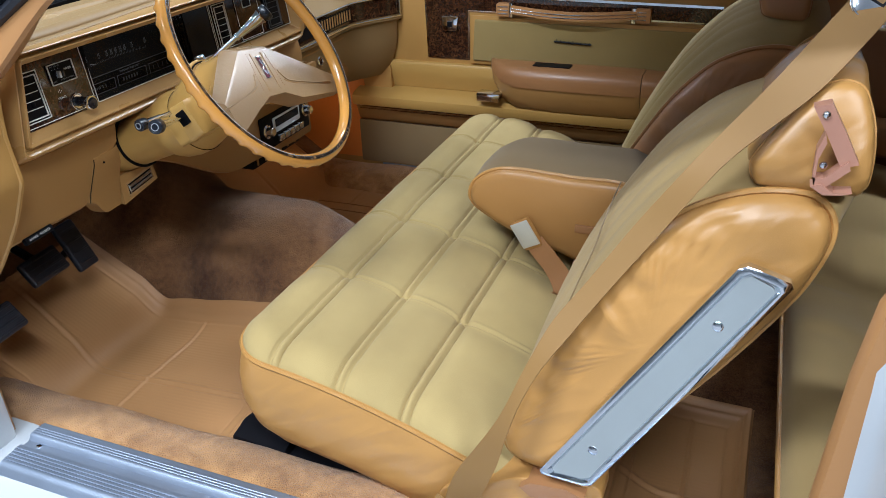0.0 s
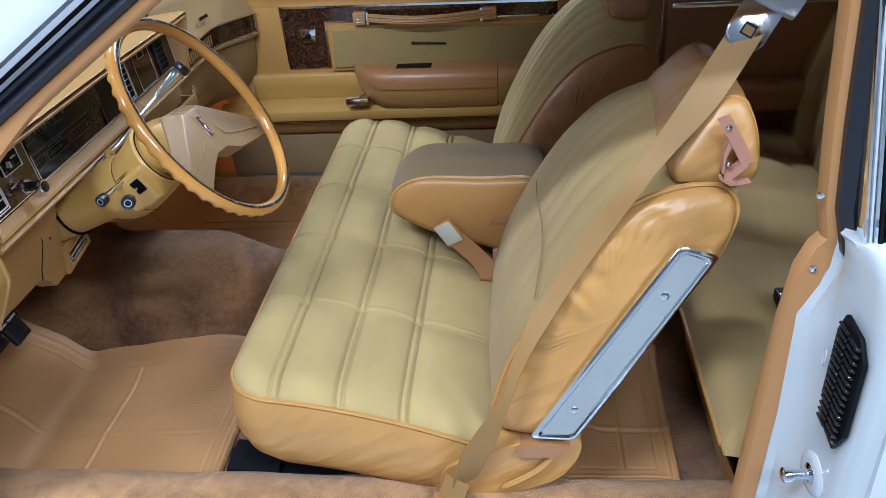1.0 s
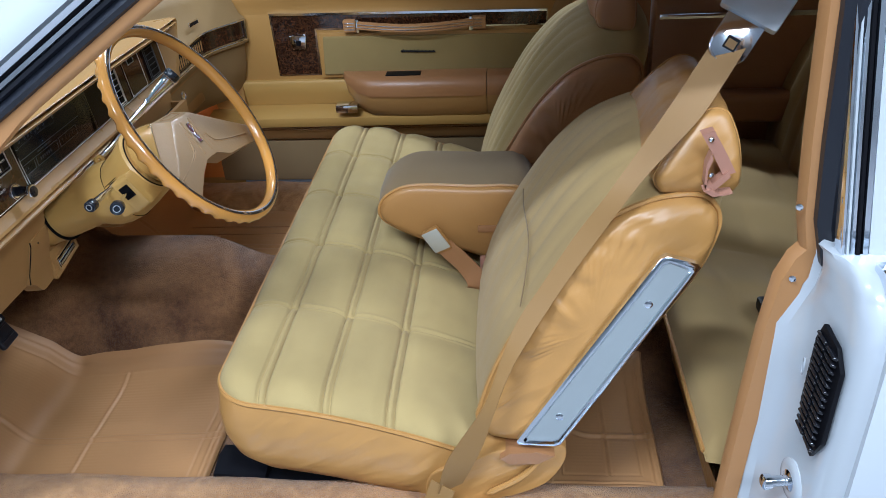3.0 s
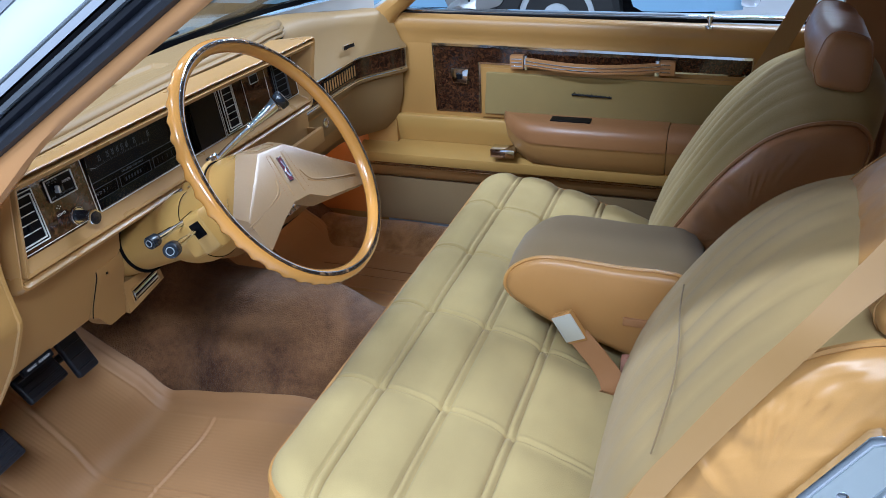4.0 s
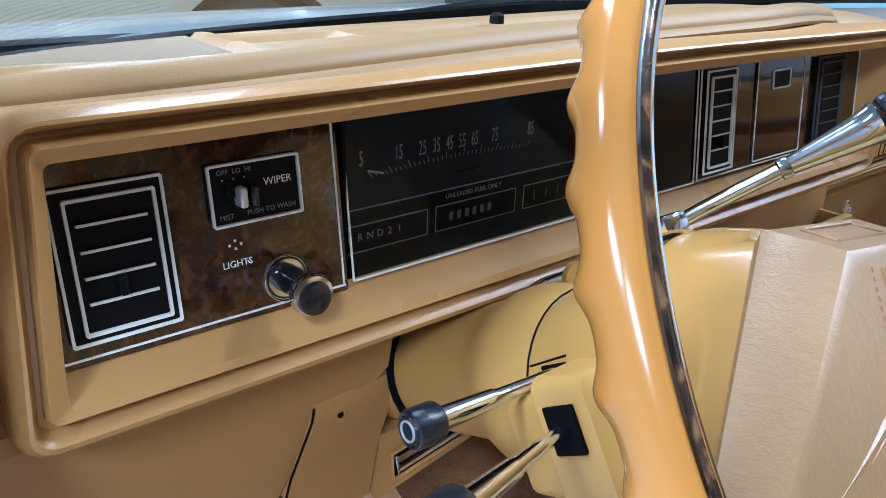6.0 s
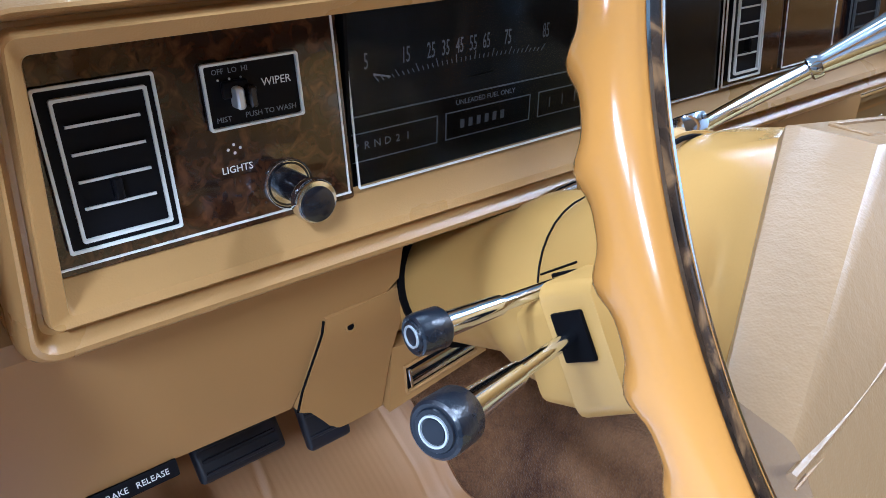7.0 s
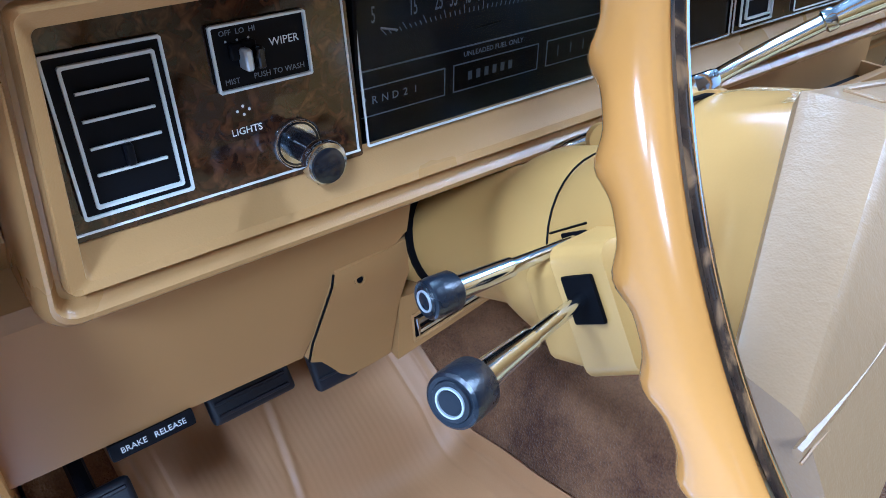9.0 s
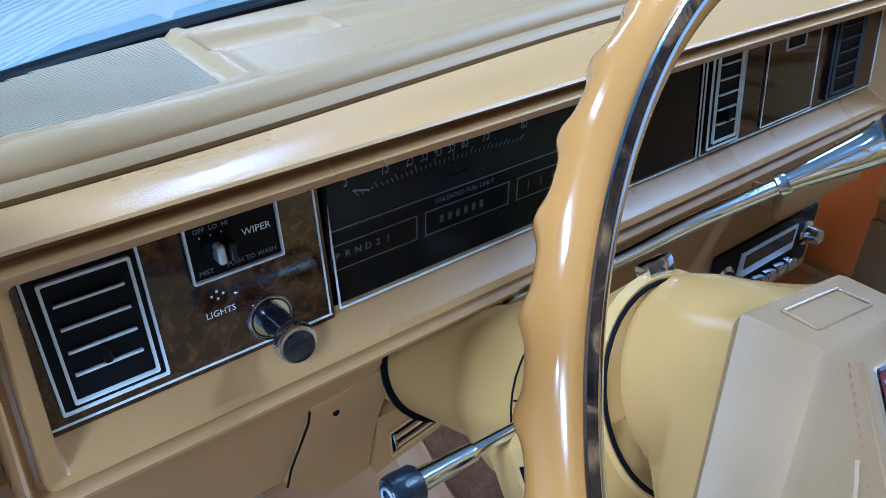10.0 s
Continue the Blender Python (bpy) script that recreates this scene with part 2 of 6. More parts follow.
def finish(bm, name, material, shift, sharp=38):
    bmesh.ops.recalc_face_normals(bm, faces=bm.faces)
    me = bpy.data.meshes.new(name)
    bm.to_mesh(me)
    bm.free()
    me.transform(Matrix.Translation(-shift))
    me.materials.append(material)
    me.shade_smooth()
    me.set_sharp_from_angle(angle=radians(sharp))
    return me


def part(name, bm, material, parent, label="", sharp=38):
    root = parent if parent.name in BASE else parent.parent
    ob = new(name, finish(bm, name, material, BASE[root.name], sharp))
    ob.parent = parent
    return tagged(ob, label)


def single(name, bm, material, label, category, base=(0, 0, 0), kind="", group="", sharp=38):
    ob = new(name, finish(bm, name, material, Vector(base), sharp))
    ob.location = base
    BASE[ob.name] = Vector(base)
    return tagged(ob, label, category, group, kind)


def add_box(bm, a, b, bevel=0.0, seg=2, m=None):
    """A box between two corners, its edges rounded, then moved by m."""
    a, b = Vector(a), Vector(b)
    geo = bmesh.ops.create_cube(bm, size=1.0)
    vs = geo["verts"]
    size = b - a
    bmesh.ops.transform(bm, matrix=Matrix.Translation((a + b) / 2) @ Matrix.Diagonal((*size, 1)), verts=vs)
    if bevel:
        es = list({e for v in vs for e in v.link_edges})
        out = bmesh.ops.bevel(bm, geom=es, offset=bevel, segments=seg, affect="EDGES", profile=0.6, clamp_overlap=True)
        vs = list({v for f in out["faces"] for v in f.verts} | {v for v in vs if v.is_valid})
    if m is not None:
        bmesh.ops.transform(bm, matrix=m, verts=vs)
    return bm


def box(a, b, bevel=0.0, seg=2, m=None):
    return add_box(bmesh.new(), a, b, bevel, seg, m)


def add_loft(bm, rings, closed=True, caps=True):
    """Skin between rings of points; every ring has the same count."""
    rows = [[bm.verts.new(p) for p in r] for r in rings]
    k = len(rows[0])
    for r0, r1 in zip(rows, rows[1:]):
        for i in range(k if closed else k - 1):
            j = (i + 1) % k
            bm.faces.new((r0[i], r0[j], r1[j], r1[i]))
    if caps and closed:
        bm.faces.new(rows[0][::-1])
        bm.faces.new(rows[-1])
    return bm


def loft(rings, closed=True, caps=True):
    return add_loft(bmesh.new(), rings, closed, caps)


def add_tube(bm, pts, radius, n=8, closed=False, flat=None):
    """A round bar along points; radius may be a list."""
    pts = [Vector(p) for p in pts]
    k = len(pts)
    rs = radius if isinstance(radius, (list, tuple)) else [radius] * k
    up = Vector((0, 0, 1))
    rings = []
    prev = None
    for i, p in enumerate(pts):
        a = pts[(i - 1) % k] if closed or i else pts[0]
        b = pts[(i + 1) % k] if closed or i < k - 1 else pts[-1]
        t = (b - a).normalized()
        if prev is None:
            side = t.cross(up)
            if side.length < 0.1:
                side = t.cross(Vector((1, 0, 0)))
            side.normalize()
        else:
            side = (prev - t * prev.dot(t)).normalized()
        prev = side
        other = t.cross(side)
        rings.append([p + (side * math.cos(q) + other * math.sin(q)) * rs[i] for q in (2 * math.pi * j / n for j in range(n))])
    if closed:
        rings.append(rings[0])
        add_loft(bm, rings, True, False)
        bmesh.ops.remove_doubles(bm, verts=bm.verts, dist=1e-6)
    else:
        add_loft(bm, rings, True, True)
    return bm


def tube(pts, radius, n=8, closed=False):
    return add_tube(bmesh.new(), pts, radius, n, closed)


def add_lathe(bm, m, profile, n=24):
    """Turned shape: profile of (radius, height) about the local z of m."""
    rings = [[m @ Vector((r * math.cos(q), r * math.sin(q), h)) for q in (2 * math.pi * j / n for j in range(n))] for r, h in profile]
    return add_loft(bm, rings, True, True)


def lathe(m, profile, n=24):
    return add_lathe(bmesh.new(), m, profile, n)


def axis(origin, direction, roll=0):
    """A pose whose local z points along direction."""
    q = Vector(direction).normalized().to_track_quat("Z", "Y").to_matrix().to_4x4()
    return Matrix.Translation(origin) @ q @ pose(0, 0, 0, 0, 0, roll)


def add_sheet(bm, nu, nv, f):
    rows = [[bm.verts.new(f(i / nu, j / nv)) for j in range(nv + 1)] for i in range(nu + 1)]
    for i in range(nu):
        for j in range(nv):
            bm.faces.new((rows[i][j], rows[i + 1][j], rows[i + 1][j + 1], rows[i][j + 1]))
    return bm


def sheet(nu, nv, f):
    return add_sheet(bmesh.new(), nu, nv, f)


def add_prism(bm, pts, offset, bevel=0.0, seg=2):
    """A flat outline pushed along offset."""
    offset = Vector(offset)
    a = [bm.verts.new(p) for p in pts]
    b = [bm.verts.new(Vector(p) + offset) for p in pts]
    k = len(a)
    faces = [bm.faces.new(a[::-1]), bm.faces.new(b)]
    for i in range(k):
        j = (i + 1) % k
        faces.append(bm.faces.new((a[i], a[j], b[j], b[i])))
    if bevel:
        bmesh.ops.recalc_face_normals(bm, faces=faces)
        es = list({e for f in faces for e in f.edges})
        bmesh.ops.bevel(bm, geom=es, offset=bevel, segments=seg, affect="EDGES", profile=0.6, clamp_overlap=True)
    return bm


def prism(pts, offset, bevel=0.0, seg=2):
    return add_prism(bmesh.new(), pts, offset, bevel, seg)


def smooth_line(pts, per=6, closed=False):
    """Catmull-Rom through points."""
    pts = [Vector(p) for p in pts]
    k, out = len(pts), []
    for i in range(k if closed else k - 1):
        p0 = pts[(i - 1) % k] if closed or i else pts[0]
        p1, p2 = pts[i], pts[(i + 1) % k]
        p3 = pts[(i + 2) % k] if closed or i + 2 < k else pts[-1]
        for s in range(per):
            t = s / per
            out.append(0.5 * (2 * p1 + (p2 - p0) * t + (2 * p0 - 5 * p1 + 4 * p2 - p3) * t * t + (3 * p1 - p0 - 3 * p2 + p3) * t ** 3))
    if not closed:
        out.append(pts[-1])
    return out


def rounded_rect(y0, y1, z0, z1, r, seg=5):
    out = []
    for cy, cz, a0 in ((y1 - r, z1 - r, 0), (y0 + r, z1 - r, 90), (y0 + r, z0 + r, 180), (y1 - r, z0 + r, 270)):
        for s in range(seg + 1):
            q = radians(a0 + 90 * s / seg)
            out.append((cy + r * math.cos(q), cz + r * math.sin(q)))
    return out


def lettering(name, body, size, m, material, parent, label=""):
    """Raised printed words with the built-in font, in the local xy plane of m."""
    cu = bpy.data.curves.new(name, "FONT")
    cu.body, cu.size, cu.align_x, cu.align_y, cu.extrude = body, size, "CENTER", "CENTER", 0.0001
    cu.resolution_u = 2
    tmp = bpy.data.objects.new(name, cu)
    me = bpy.data.meshes.new_from_object(tmp)
    bpy.data.objects.remove(tmp)
    root = parent if parent.name in BASE else parent.parent
    me.transform(Matrix.Translation(-BASE[root.name]) @ m)
    me.materials.clear()
    me.materials.append(material)
    ob = new(name, me)
    ob.parent = parent
    return tagged(ob, label)


def facing(origin, right, up):
    """A pose with local x along right, y along up."""
    r, u = Vector(right).normalized(), Vector(up).normalized()
    n = r.cross(u).normalized()
    u = n.cross(r)
    m = Matrix((r, u, n)).transposed().to_4x4()
    m.translation = origin
    return m


def step(a, b, x):
    t = max(0.0, min(1.0, (x - a) / (b - a)))
    return t * t * (3 - 2 * t)

# ---- the hall ----
single("ground", box((-14, -12, -0.1), (14, 12, 0)), M_FLOOR, "polished grey epoxy showroom floor", "floor", kind="structure")
single("wall_east", box((-14, 8.0, 0.0), (14, 8.2, 5.0)), M_WALL, "plain white painted hall wall", "wall", kind="structure")
single("wall_west", box((-14, -9.2, 0.0), (14, -9.0, 5.0)), M_WALL, "plain white painted hall wall", "wall", kind="structure")
single("wall_north", box((-12.2, -9.0, 0.0), (-12, 8.0, 5.0)), M_WALL, "plain white painted hall wall", "wall", kind="structure")
single("wall_south", box((12, -9.0, 0.0), (12.2, 8.0, 5.0)), M_WALL, "plain white painted hall wall", "wall", kind="structure")
single("ceiling", box((-12, -9.0, 4.3), (12, 8.0, 4.5)), M_WALL, "plain white hall ceiling", "ceiling", kind="structure")

# ---- car shell ----
SILL_Z, BELT_Z = 0.352, 0.90


def floor_z(x, y):
    """Height of the carpeted floor pan: tunnel, toe board, rear footwell."""
    z = 0.255
    hump = 0.165 + 0.065 * step(-0.28, -0.44, x) - 0.04 * step(0.2, 0.6, x)
    z += hump * math.exp(-((abs(y) / 0.165) ** 3.0))
    z += max(0.0, -0.66 - x) * 0.72 * step(-0.66, -0.74, x)
    z += 0.02 * step(0.62, 0.72, abs(y))
    return z


def car_floor():
    bm = sheet(70, 60, lambda u, v: V(-1.02 + 2.3 * u, -0.685 + 1.37 * v, floor_z(-1.02 + 2.3 * u, -0.685 + 1.37 * v)))
    return single("floor", bm, M_CARPET, "worn russet brown cut-pile carpet over the floor pan", "carpet", kind="structure")


car_floor()

# door sills: body-coloured rocker, carpet roll and ribbed aluminium scuff plate
for side, y, SZ in (("driver", -1, SILL_Z), ("passenger", 1, SILL_Z - 0.038)):
    rock = thing("sill", "white painted door sill with ribbed aluminium scuff plate", "sill", (0, y * 0.74, 0.2), kind="structure")
    prof = [(0.60, 0.24), (0.60, SZ - 0.05), (0.655, SZ - 0.007), (0.67, SZ - 0.004), (0.77, SZ - 0.008), (0.80, SZ - 0.022), (0.83, SZ - 0.052), (0.845, 0.22), (0.80, 0.14), (0.62, 0.14)]
    part("rocker_panel", loft([[V(x, y * a, b) for a, b in prof] for x in (-0.95, 0.66)]), M_WHITE, rock)
    roll = smooth_line([(0.548, 0.262), (0.562, SZ - 0.034), (0.598, SZ - 0.004), (0.635, SZ + 0.004), (0.662, SZ + 0.004), (0.672, SZ - 0.003)], 4)
    part("carpet_roll", loft([[V(x, y * p[0], p[1] + 0.003 * math.sin(x * 23)) for p in [Vector((a[0], a[1], 0)) for a in roll]] for x in np.linspace(-0.9, 0.68, 40)], closed=False), M_CARPET2, rock, "tan carpet turned over the sill")
    plate = [(0.672, SZ), (0.674, SZ + 0.009), (0.680, SZ + 0.011)]
    for k in range(4):
        c = 0.683 + k * 0.005
        plate += [(c, SZ + 0.0108), (c + 0.0012, SZ + 0.0115), (c + 0.0042, SZ + 0.0115)]
    plate += [(0.705, SZ + 0.010), (0.710, SZ + 0.0015), (0.722, SZ + 0.0010), (0.726, SZ + 0.0065)]
    for k in range(6):
        c = 0.729 + k * 0.0062
        plate += [(c, SZ + 0.0065 - k * 0.0004), (c + 0.0012, SZ + 0.0072 - k * 0.0004), (c + 0.0054, SZ + 0.0072 - k * 0.0004)]
    plate += [(0.768, SZ + 0.004), (0.774, SZ - 0.002), (0.780, SZ - 0.014)]
    sp = part("scuff_plate", loft([[V(x, y * a, b) for a, b in plate] for x in (-0.548, 0.56)], closed=False), M_SCUFF, rock, "ribbed aluminium scuff plate")
    for sx in (-0.52, 0.0, 0.5):
        part("screw", lathe(pose(sx, y * 0.716, SZ + 0.0010), [(0.005, 0), (0.005, 0.002), (0.003, 0.003)], 10), M_CHROME, sp)


def pillar_line(x):
    return 1.265 + 0.672 * x


def driver_pillar():
    """Windscreen pillar: inner trim, rubber seal, chrome drip line, white outer skin."""
    p = thing("pillar_driver", "raked windscreen pillar with tan trim and black rubber seal", "pillar", (-0.4, -0.73, 0.9), kind="structure")
    short = np.linspace(-0.405, 0.16, 12)

    def run(section):
        return loft([[V(x + dx, -(0.612 - 0.20 * x + dy), pillar_line(x) + dz * 0.66) for dx, dy, dz in section] for x in short])
    sec = [(0.0, -0.002, 0.0), (0.0, 0.004, -0.003), (0.0, 0.010, 0.001), (0.0, 0.012, 0.008), (0.0, 0.010, 0.0165), (-0.03, 0.0, 0.030), (-0.03, -0.008, 0.022), (-0.012, -0.008, 0.002)]
    rings = []
    for x in np.linspace(-0.56, 0.16, 28):
        foot = step(-0.27, -0.42, x)
        deep = 0.022 * step(-0.25, -0.36, x)
        rings.append([V(x + dx, -(0.612 - 0.20 * x + dy - (deep if dx else 0.0)), pillar_line(x) + dz - (0.030 * foot if dz < 0.005 else 0.0)) for dx, dy, dz in sec])
    part("trim", loft(rings), M_TRIM, p, "tan pillar trim widening at its foot")
    part("rubber_seal", run([(0.0, 0.0105, 0.024), (0.0, 0.018, 0.028), (0.0, 0.021, 0.038), (0.0, 0.017, 0.048), (0.0, 0.012, 0.052), (0.0, 0.018, 0.058), (0.0, 0.018, 0.066), (-0.004, 0.012, 0.072), (-0.03, -0.01, 0.055)]), M_RUBBER, p, "black rubber door seal")
    part("chrome_strip", run([(0.0, 0.014, 0.068), (0.0, 0.026, 0.070), (-0.002, 0.026, 0.077), (-0.01, 0.012, 0.080)]), M_CHROME, p, "bright drip moulding")
    part("drip_channel", run([(-0.006, 0.013, 0.079), (-0.002, 0.022, 0.078), (-0.002, 0.023, 0.086), (-0.008, 0.012, 0.088)]), M_BLACK, p, "black drip channel")
    part("outer_moulding", run([(-0.004, 0.018, 0.087), (0.0, 0.030, 0.088), (-0.002, 0.032, 0.098), (-0.006, 0.028, 0.104), (-0.012, 0.016, 0.100)]), M_CHROME, p, "polished roof moulding")
    part("outer_skin", run([(-0.006, 0.014, 0.103), (-0.004, 0.028, 0.105), (-0.012, 0.030, 0.118), (-0.03, 0.022, 0.138), (-0.055, 0.0, 0.150), (-0.06, -0.02, 0.115)]), M_WHITE, p, "white painted pillar skin")
    part("glass_moulding", run([(-0.052, 0.004, 0.150), (-0.056, 0.006, 0.158), (-0.066, -0.006, 0.160), (-0.066, -0.012, 0.148)]), M_CHROME, p, "bright windscreen moulding")
    part("inner_cover", run([(-0.028, 0.002, 0.048), (-0.028, -0.006, 0.034), (-0.06, -0.012, 0.075), (-0.065, 0.0, 0.10)]), M_DASH, p)


def passenger_pillar():
    p = thing("pillar_passenger", "tan padded windscreen pillar on the passenger side", "pillar", (-0.5, 0.68, 0.9), kind="structure")
    rings = []
    for z, xa, xb, y in ((0.88, -0.60, -0.497, 0.675), (0.91, -0.572, -0.478, 0.675), (0.95, -0.505, -0.428, 0.668), (1.0, -0.436, -0.374, 0.658), (1.12, -0.24, -0.175, 0.630), (1.26, -0.02, 0.045, 0.60)):
        rings.append([V(xa, y + 0.02, z), V(xa + 0.008, y + 0.002, z), V((xa + xb) / 2, y - 0.010, z), V(xb - 0.01, y - 0.004, z), V(xb, y + 0.012, z), V(xb - 0.005, y + 0.07, z), V(xa, y + 0.07, z)])
    part("pillar_trim", loft(rings), M_DASH, p, "smooth tan pillar trim", 50)
    part("outer_skin", loft([[q + V(-0.02, 0.075, 0.004) for q in r] for r in rings]), M_WHITE, p)


driver_pillar()
passenger_pillar()


def glass_base(y):
    return -0.708 + 0.08 * (abs(y) / 0.58) ** 3


def glass_point(u, v):
    y = 0.70 - 1.40 * u
    x0 = glass_base(y)
    top = 0.10 + 0.02 * (1 - (y / 0.7) ** 2)
    k = v
    x = x0 + (top - 0.12 * (1 - abs(y) / 0.7) - x0) * k
    return V(x, y * (1 - 0.13 * k), 0.972 + 0.328 * (k ** 0.84))


ws = single("windscreen", sheet(28, 12, glass_point), M_SCREEN, "curved lightly tinted laminated windscreen", "windscreen", (0, 0, 0.96), kind="structure")
ws.visible_shadow = False
ws.data.flip_normals()
single("windscreen_seal", loft([[V(glass_base(y) + (a if a < 0.01 else 0.012 + (a - 0.012) * step(0.1, -0.45, y)), y, 0.9835 + b) for a, b in ((0.029, -0.010), (0.030, 0.003), (0.025, 0.005), (0.004, 0.000), (-0.010, -0.004), (-0.012, -0.016))] for y in np.linspace(-0.68, 0.68, 60)]), M_DARK, "black rubber seal along the foot of the windscreen", "seal", (0, 0, 0.96), kind="structure")

# roof with headliner
roof = thing("roof", "white hardtop roof with tan cloth headliner", "roof", (0.6, 0, 1.3), kind="structure")


def roof_point(dz):
    def f(u, v):
        x, y = 0.0 + 1.35 * u, -0.60 + 1.2 * v
        return V(x - 0.02, y, 1.335 - 0.06 * abs(2 * v - 1) ** 3 - 0.05 * (1 - min(1, u * 6)) ** 2 - 0.05 * max(0, u - 0.6) + dz)
    return f


part("headliner", sheet(14, 12, roof_point(-0.02)), M_HEAD, roof)
part("roof_skin", sheet(14, 12, roof_point(0.012)), M_WHITE, roof)
for s in (-1, 1):
    part("side_rail", loft([[V(x, s * (0.615 + a), 1.262 - 0.05 * max(0, (x - 0.8)) + b) for a, b in ((-0.03, 0.03), (-0.03, 0.0), (0.0, -0.02), (0.03, -0.01), (0.035, 0.03), (0.0, 0.05))] for x in (0.0, 0.4, 0.8, 1.3)]), M_TRIM, roof)

# outer body panels that close the car
body = thing("car_body", "white painted coupe body panels", "car body", (0, 0, 0.3), kind="structure")


def hood(u, v):
    x, y = -0.80 - 1.35 * u, -0.80 + 1.6 * v
    return V(x, y, 0.925 + 0.02 * (1 - (y / 0.8) ** 2) - 0.03 * u - 0.11 * u * u - 0.05 * abs(y / 0.8) ** 6)


part("bonnet", sheet(12, 16, hood), M_WHITE, body, "white bonnet beyond the windscreen")
part("cowl", loft([[V(glass_base(y) - 0.005 - a, y, b) for a, b in ((0.0, 0.962), (0.03, 0.950), (0.11, 0.945), (0.12, 0.90), (0.0, 0.90))] for y in np.linspace(-0.72, 0.72, 25)]), M_WHITE, body, "white wiper cowl")
part("bulkhead", box((-1.06, -0.70, 0.2), (-1.02, 0.70, 0.93)), M_BLACK, body)
for s in (-1, 1):
    part("fender", loft([[V(x, s * (0.80 + a), b - (0.13 if x < -2 else 0.02) * step(0.3, 0.8, b)) for a, b in ((0.0, 0.90), (0.06, 0.84), (0.08, 0.60), (0.06, 0.2), (0.02, 0.2), (0.02, 0.84))] for x in (-2.1, -0.75)]), M_WHITE, body)
    part("quarter_panel", loft([[V(x, s * (0.815 + a), b) for a, b in ((0.0, 0.925), (0.03, 0.918), (0.052, 0.900), (0.065, 0.86), (0.07, 0.62), (0.045, 0.25), (0.0, 0.2), (0.0, 0.5))] for x in (0.692, 1.2, 1.9)]), M_WHITE, body)
part("rear_bulkhead", box((1.32, -0.72, 0.2), (1.36, 0.72, 0.95)), M_CARPET, body)
# unseen panel added over the rear window opening to keep the back dark
part("rear_light_block", box((1.34, -0.66, 0.90), (1.38, 0.66, 1.30)), M_HEAD, body)
part("parcel_shelf", box((1.22, -0.68, 0.88), (1.9, 0.68, 0.91)), M_HEAD, body)
for k, s in enumerate((-0.30, 0.28)):
    b0 = V(glass_base(s) - 0.06, s, 0.965)
    part("wiper_arm", tube([b0, b0 + V(0.012, 0.20, 0.018), b0 + V(0.02, 0.42, 0.02)], [0.008, 0.006, 0.004], 6), M_BLACK, body, "black wiper arm")

# kick panel and hinge post trim on the driver side
kick = thing("hinge_post_trim", "tan plastic hinge post and kick panel trim", "trim", (-0.5, -0.69, 0.3), kind="structure")
prof = [(-0.388, 0.976), (-0.400, 0.955), (-0.409, 0.90), (-0.406, 0.85), (-0.405, 0.836), (-0.410, 0.822), (-0.440, 0.768), (-0.475, 0.72), (-0.505, 0.682), (-0.520, 0.668), (-0.545, 0.662)]
part("post_cover", loft([[V(x, y, z) for x, z in prof] + [V(-0.98, y, 0.66), V(-0.98, y, 0.93), V(-0.46, y, 0.93)] for y in (-0.80, -0.690, -0.684)]), M_DASH, kick)
part("kick_carpet", box((-0.98, -0.75, 0.30), (-0.60, -0.690, 0.70), 0.006), M_CARPET2, kick, "tan carpeted kick panel")
part("hinge_pillar", box((-0.66, -0.80, 0.33), (-0.585, -0.70, 0.67), 0.012), M_WHITE, kick, "white painted hinge pillar")
part("post_lip", tube(smooth_line([V(x - 0.002, -0.687, z) for x, z in prof], 3), 0.0045, 6), M_DASH, kick)
kick2 = thing("kick_panel", "tan plastic kick panel, its lower cover painted with an orange glow", "trim", (-0.8, 0.69, 0.3), kind="structure")
part("panel", box((-0.98, 0.675, 0.30), (-0.50, 0.72, 0.90), 0.006), M_DASH, kick2)
# cover carries the orange footwell glow in its colour
part("lower_cover", prism([V(-0.96, 0.672, 0.33), V(-0.60, 0.672, 0.33), V(-0.56, 0.672, 0.40), V(-0.60, 0.672, 0.62), V(-0.96, 0.672, 0.66)], (0, 0.01, 0), 0.004), M_KICK_GLOW, kick2)

# B pillar, lock jamb and quarter window on the driver side
jamb = thing("lock_pillar", "white painted lock pillar with tan inner trim and black air outlet", "pillar", (0.66, -0.76, 0.3), kind="structure")
edge = [(0.60, 0.37), (0.606, 0.43), (0.612, 0.60), (0.620, 0.78), (0.628, 0.86), (0.640, 0.893), (0.650, 0.905), (0.640, 0.95), (0.630, 1.05), (0.620, 1.19), (0.612, 1.26)]
wid = [0.030, 0.030, 0.030, 0.032, 0.036, 0.042, 0.02, 0.016, 0.016, 0.016, 0.016]
part("inner_trim", loft([[V(x - 0.002, -0.702, z), V(x - 0.003, -0.714, z), V(x + 0.002, -0.724, z), V(x + w * 0.75, -0.727, z), V(x + w * 0.6 + 0.012, -0.702, z)] for (x, z), w in zip(edge, wid)]), M_TRIM, jamb, "orange-tan plastic pillar trim")
for z, x, y in ((0.965, 0.632, -0.727), (0.868, 0.641, -0.728)):
    part("screw", lathe(axis((x, y, z), (-0.4, -1, 0)), [(0.0042, 0), (0.0042, 0.0015), (0.002, 0.0025)], 12), M_CHROME, jamb)
skin = []
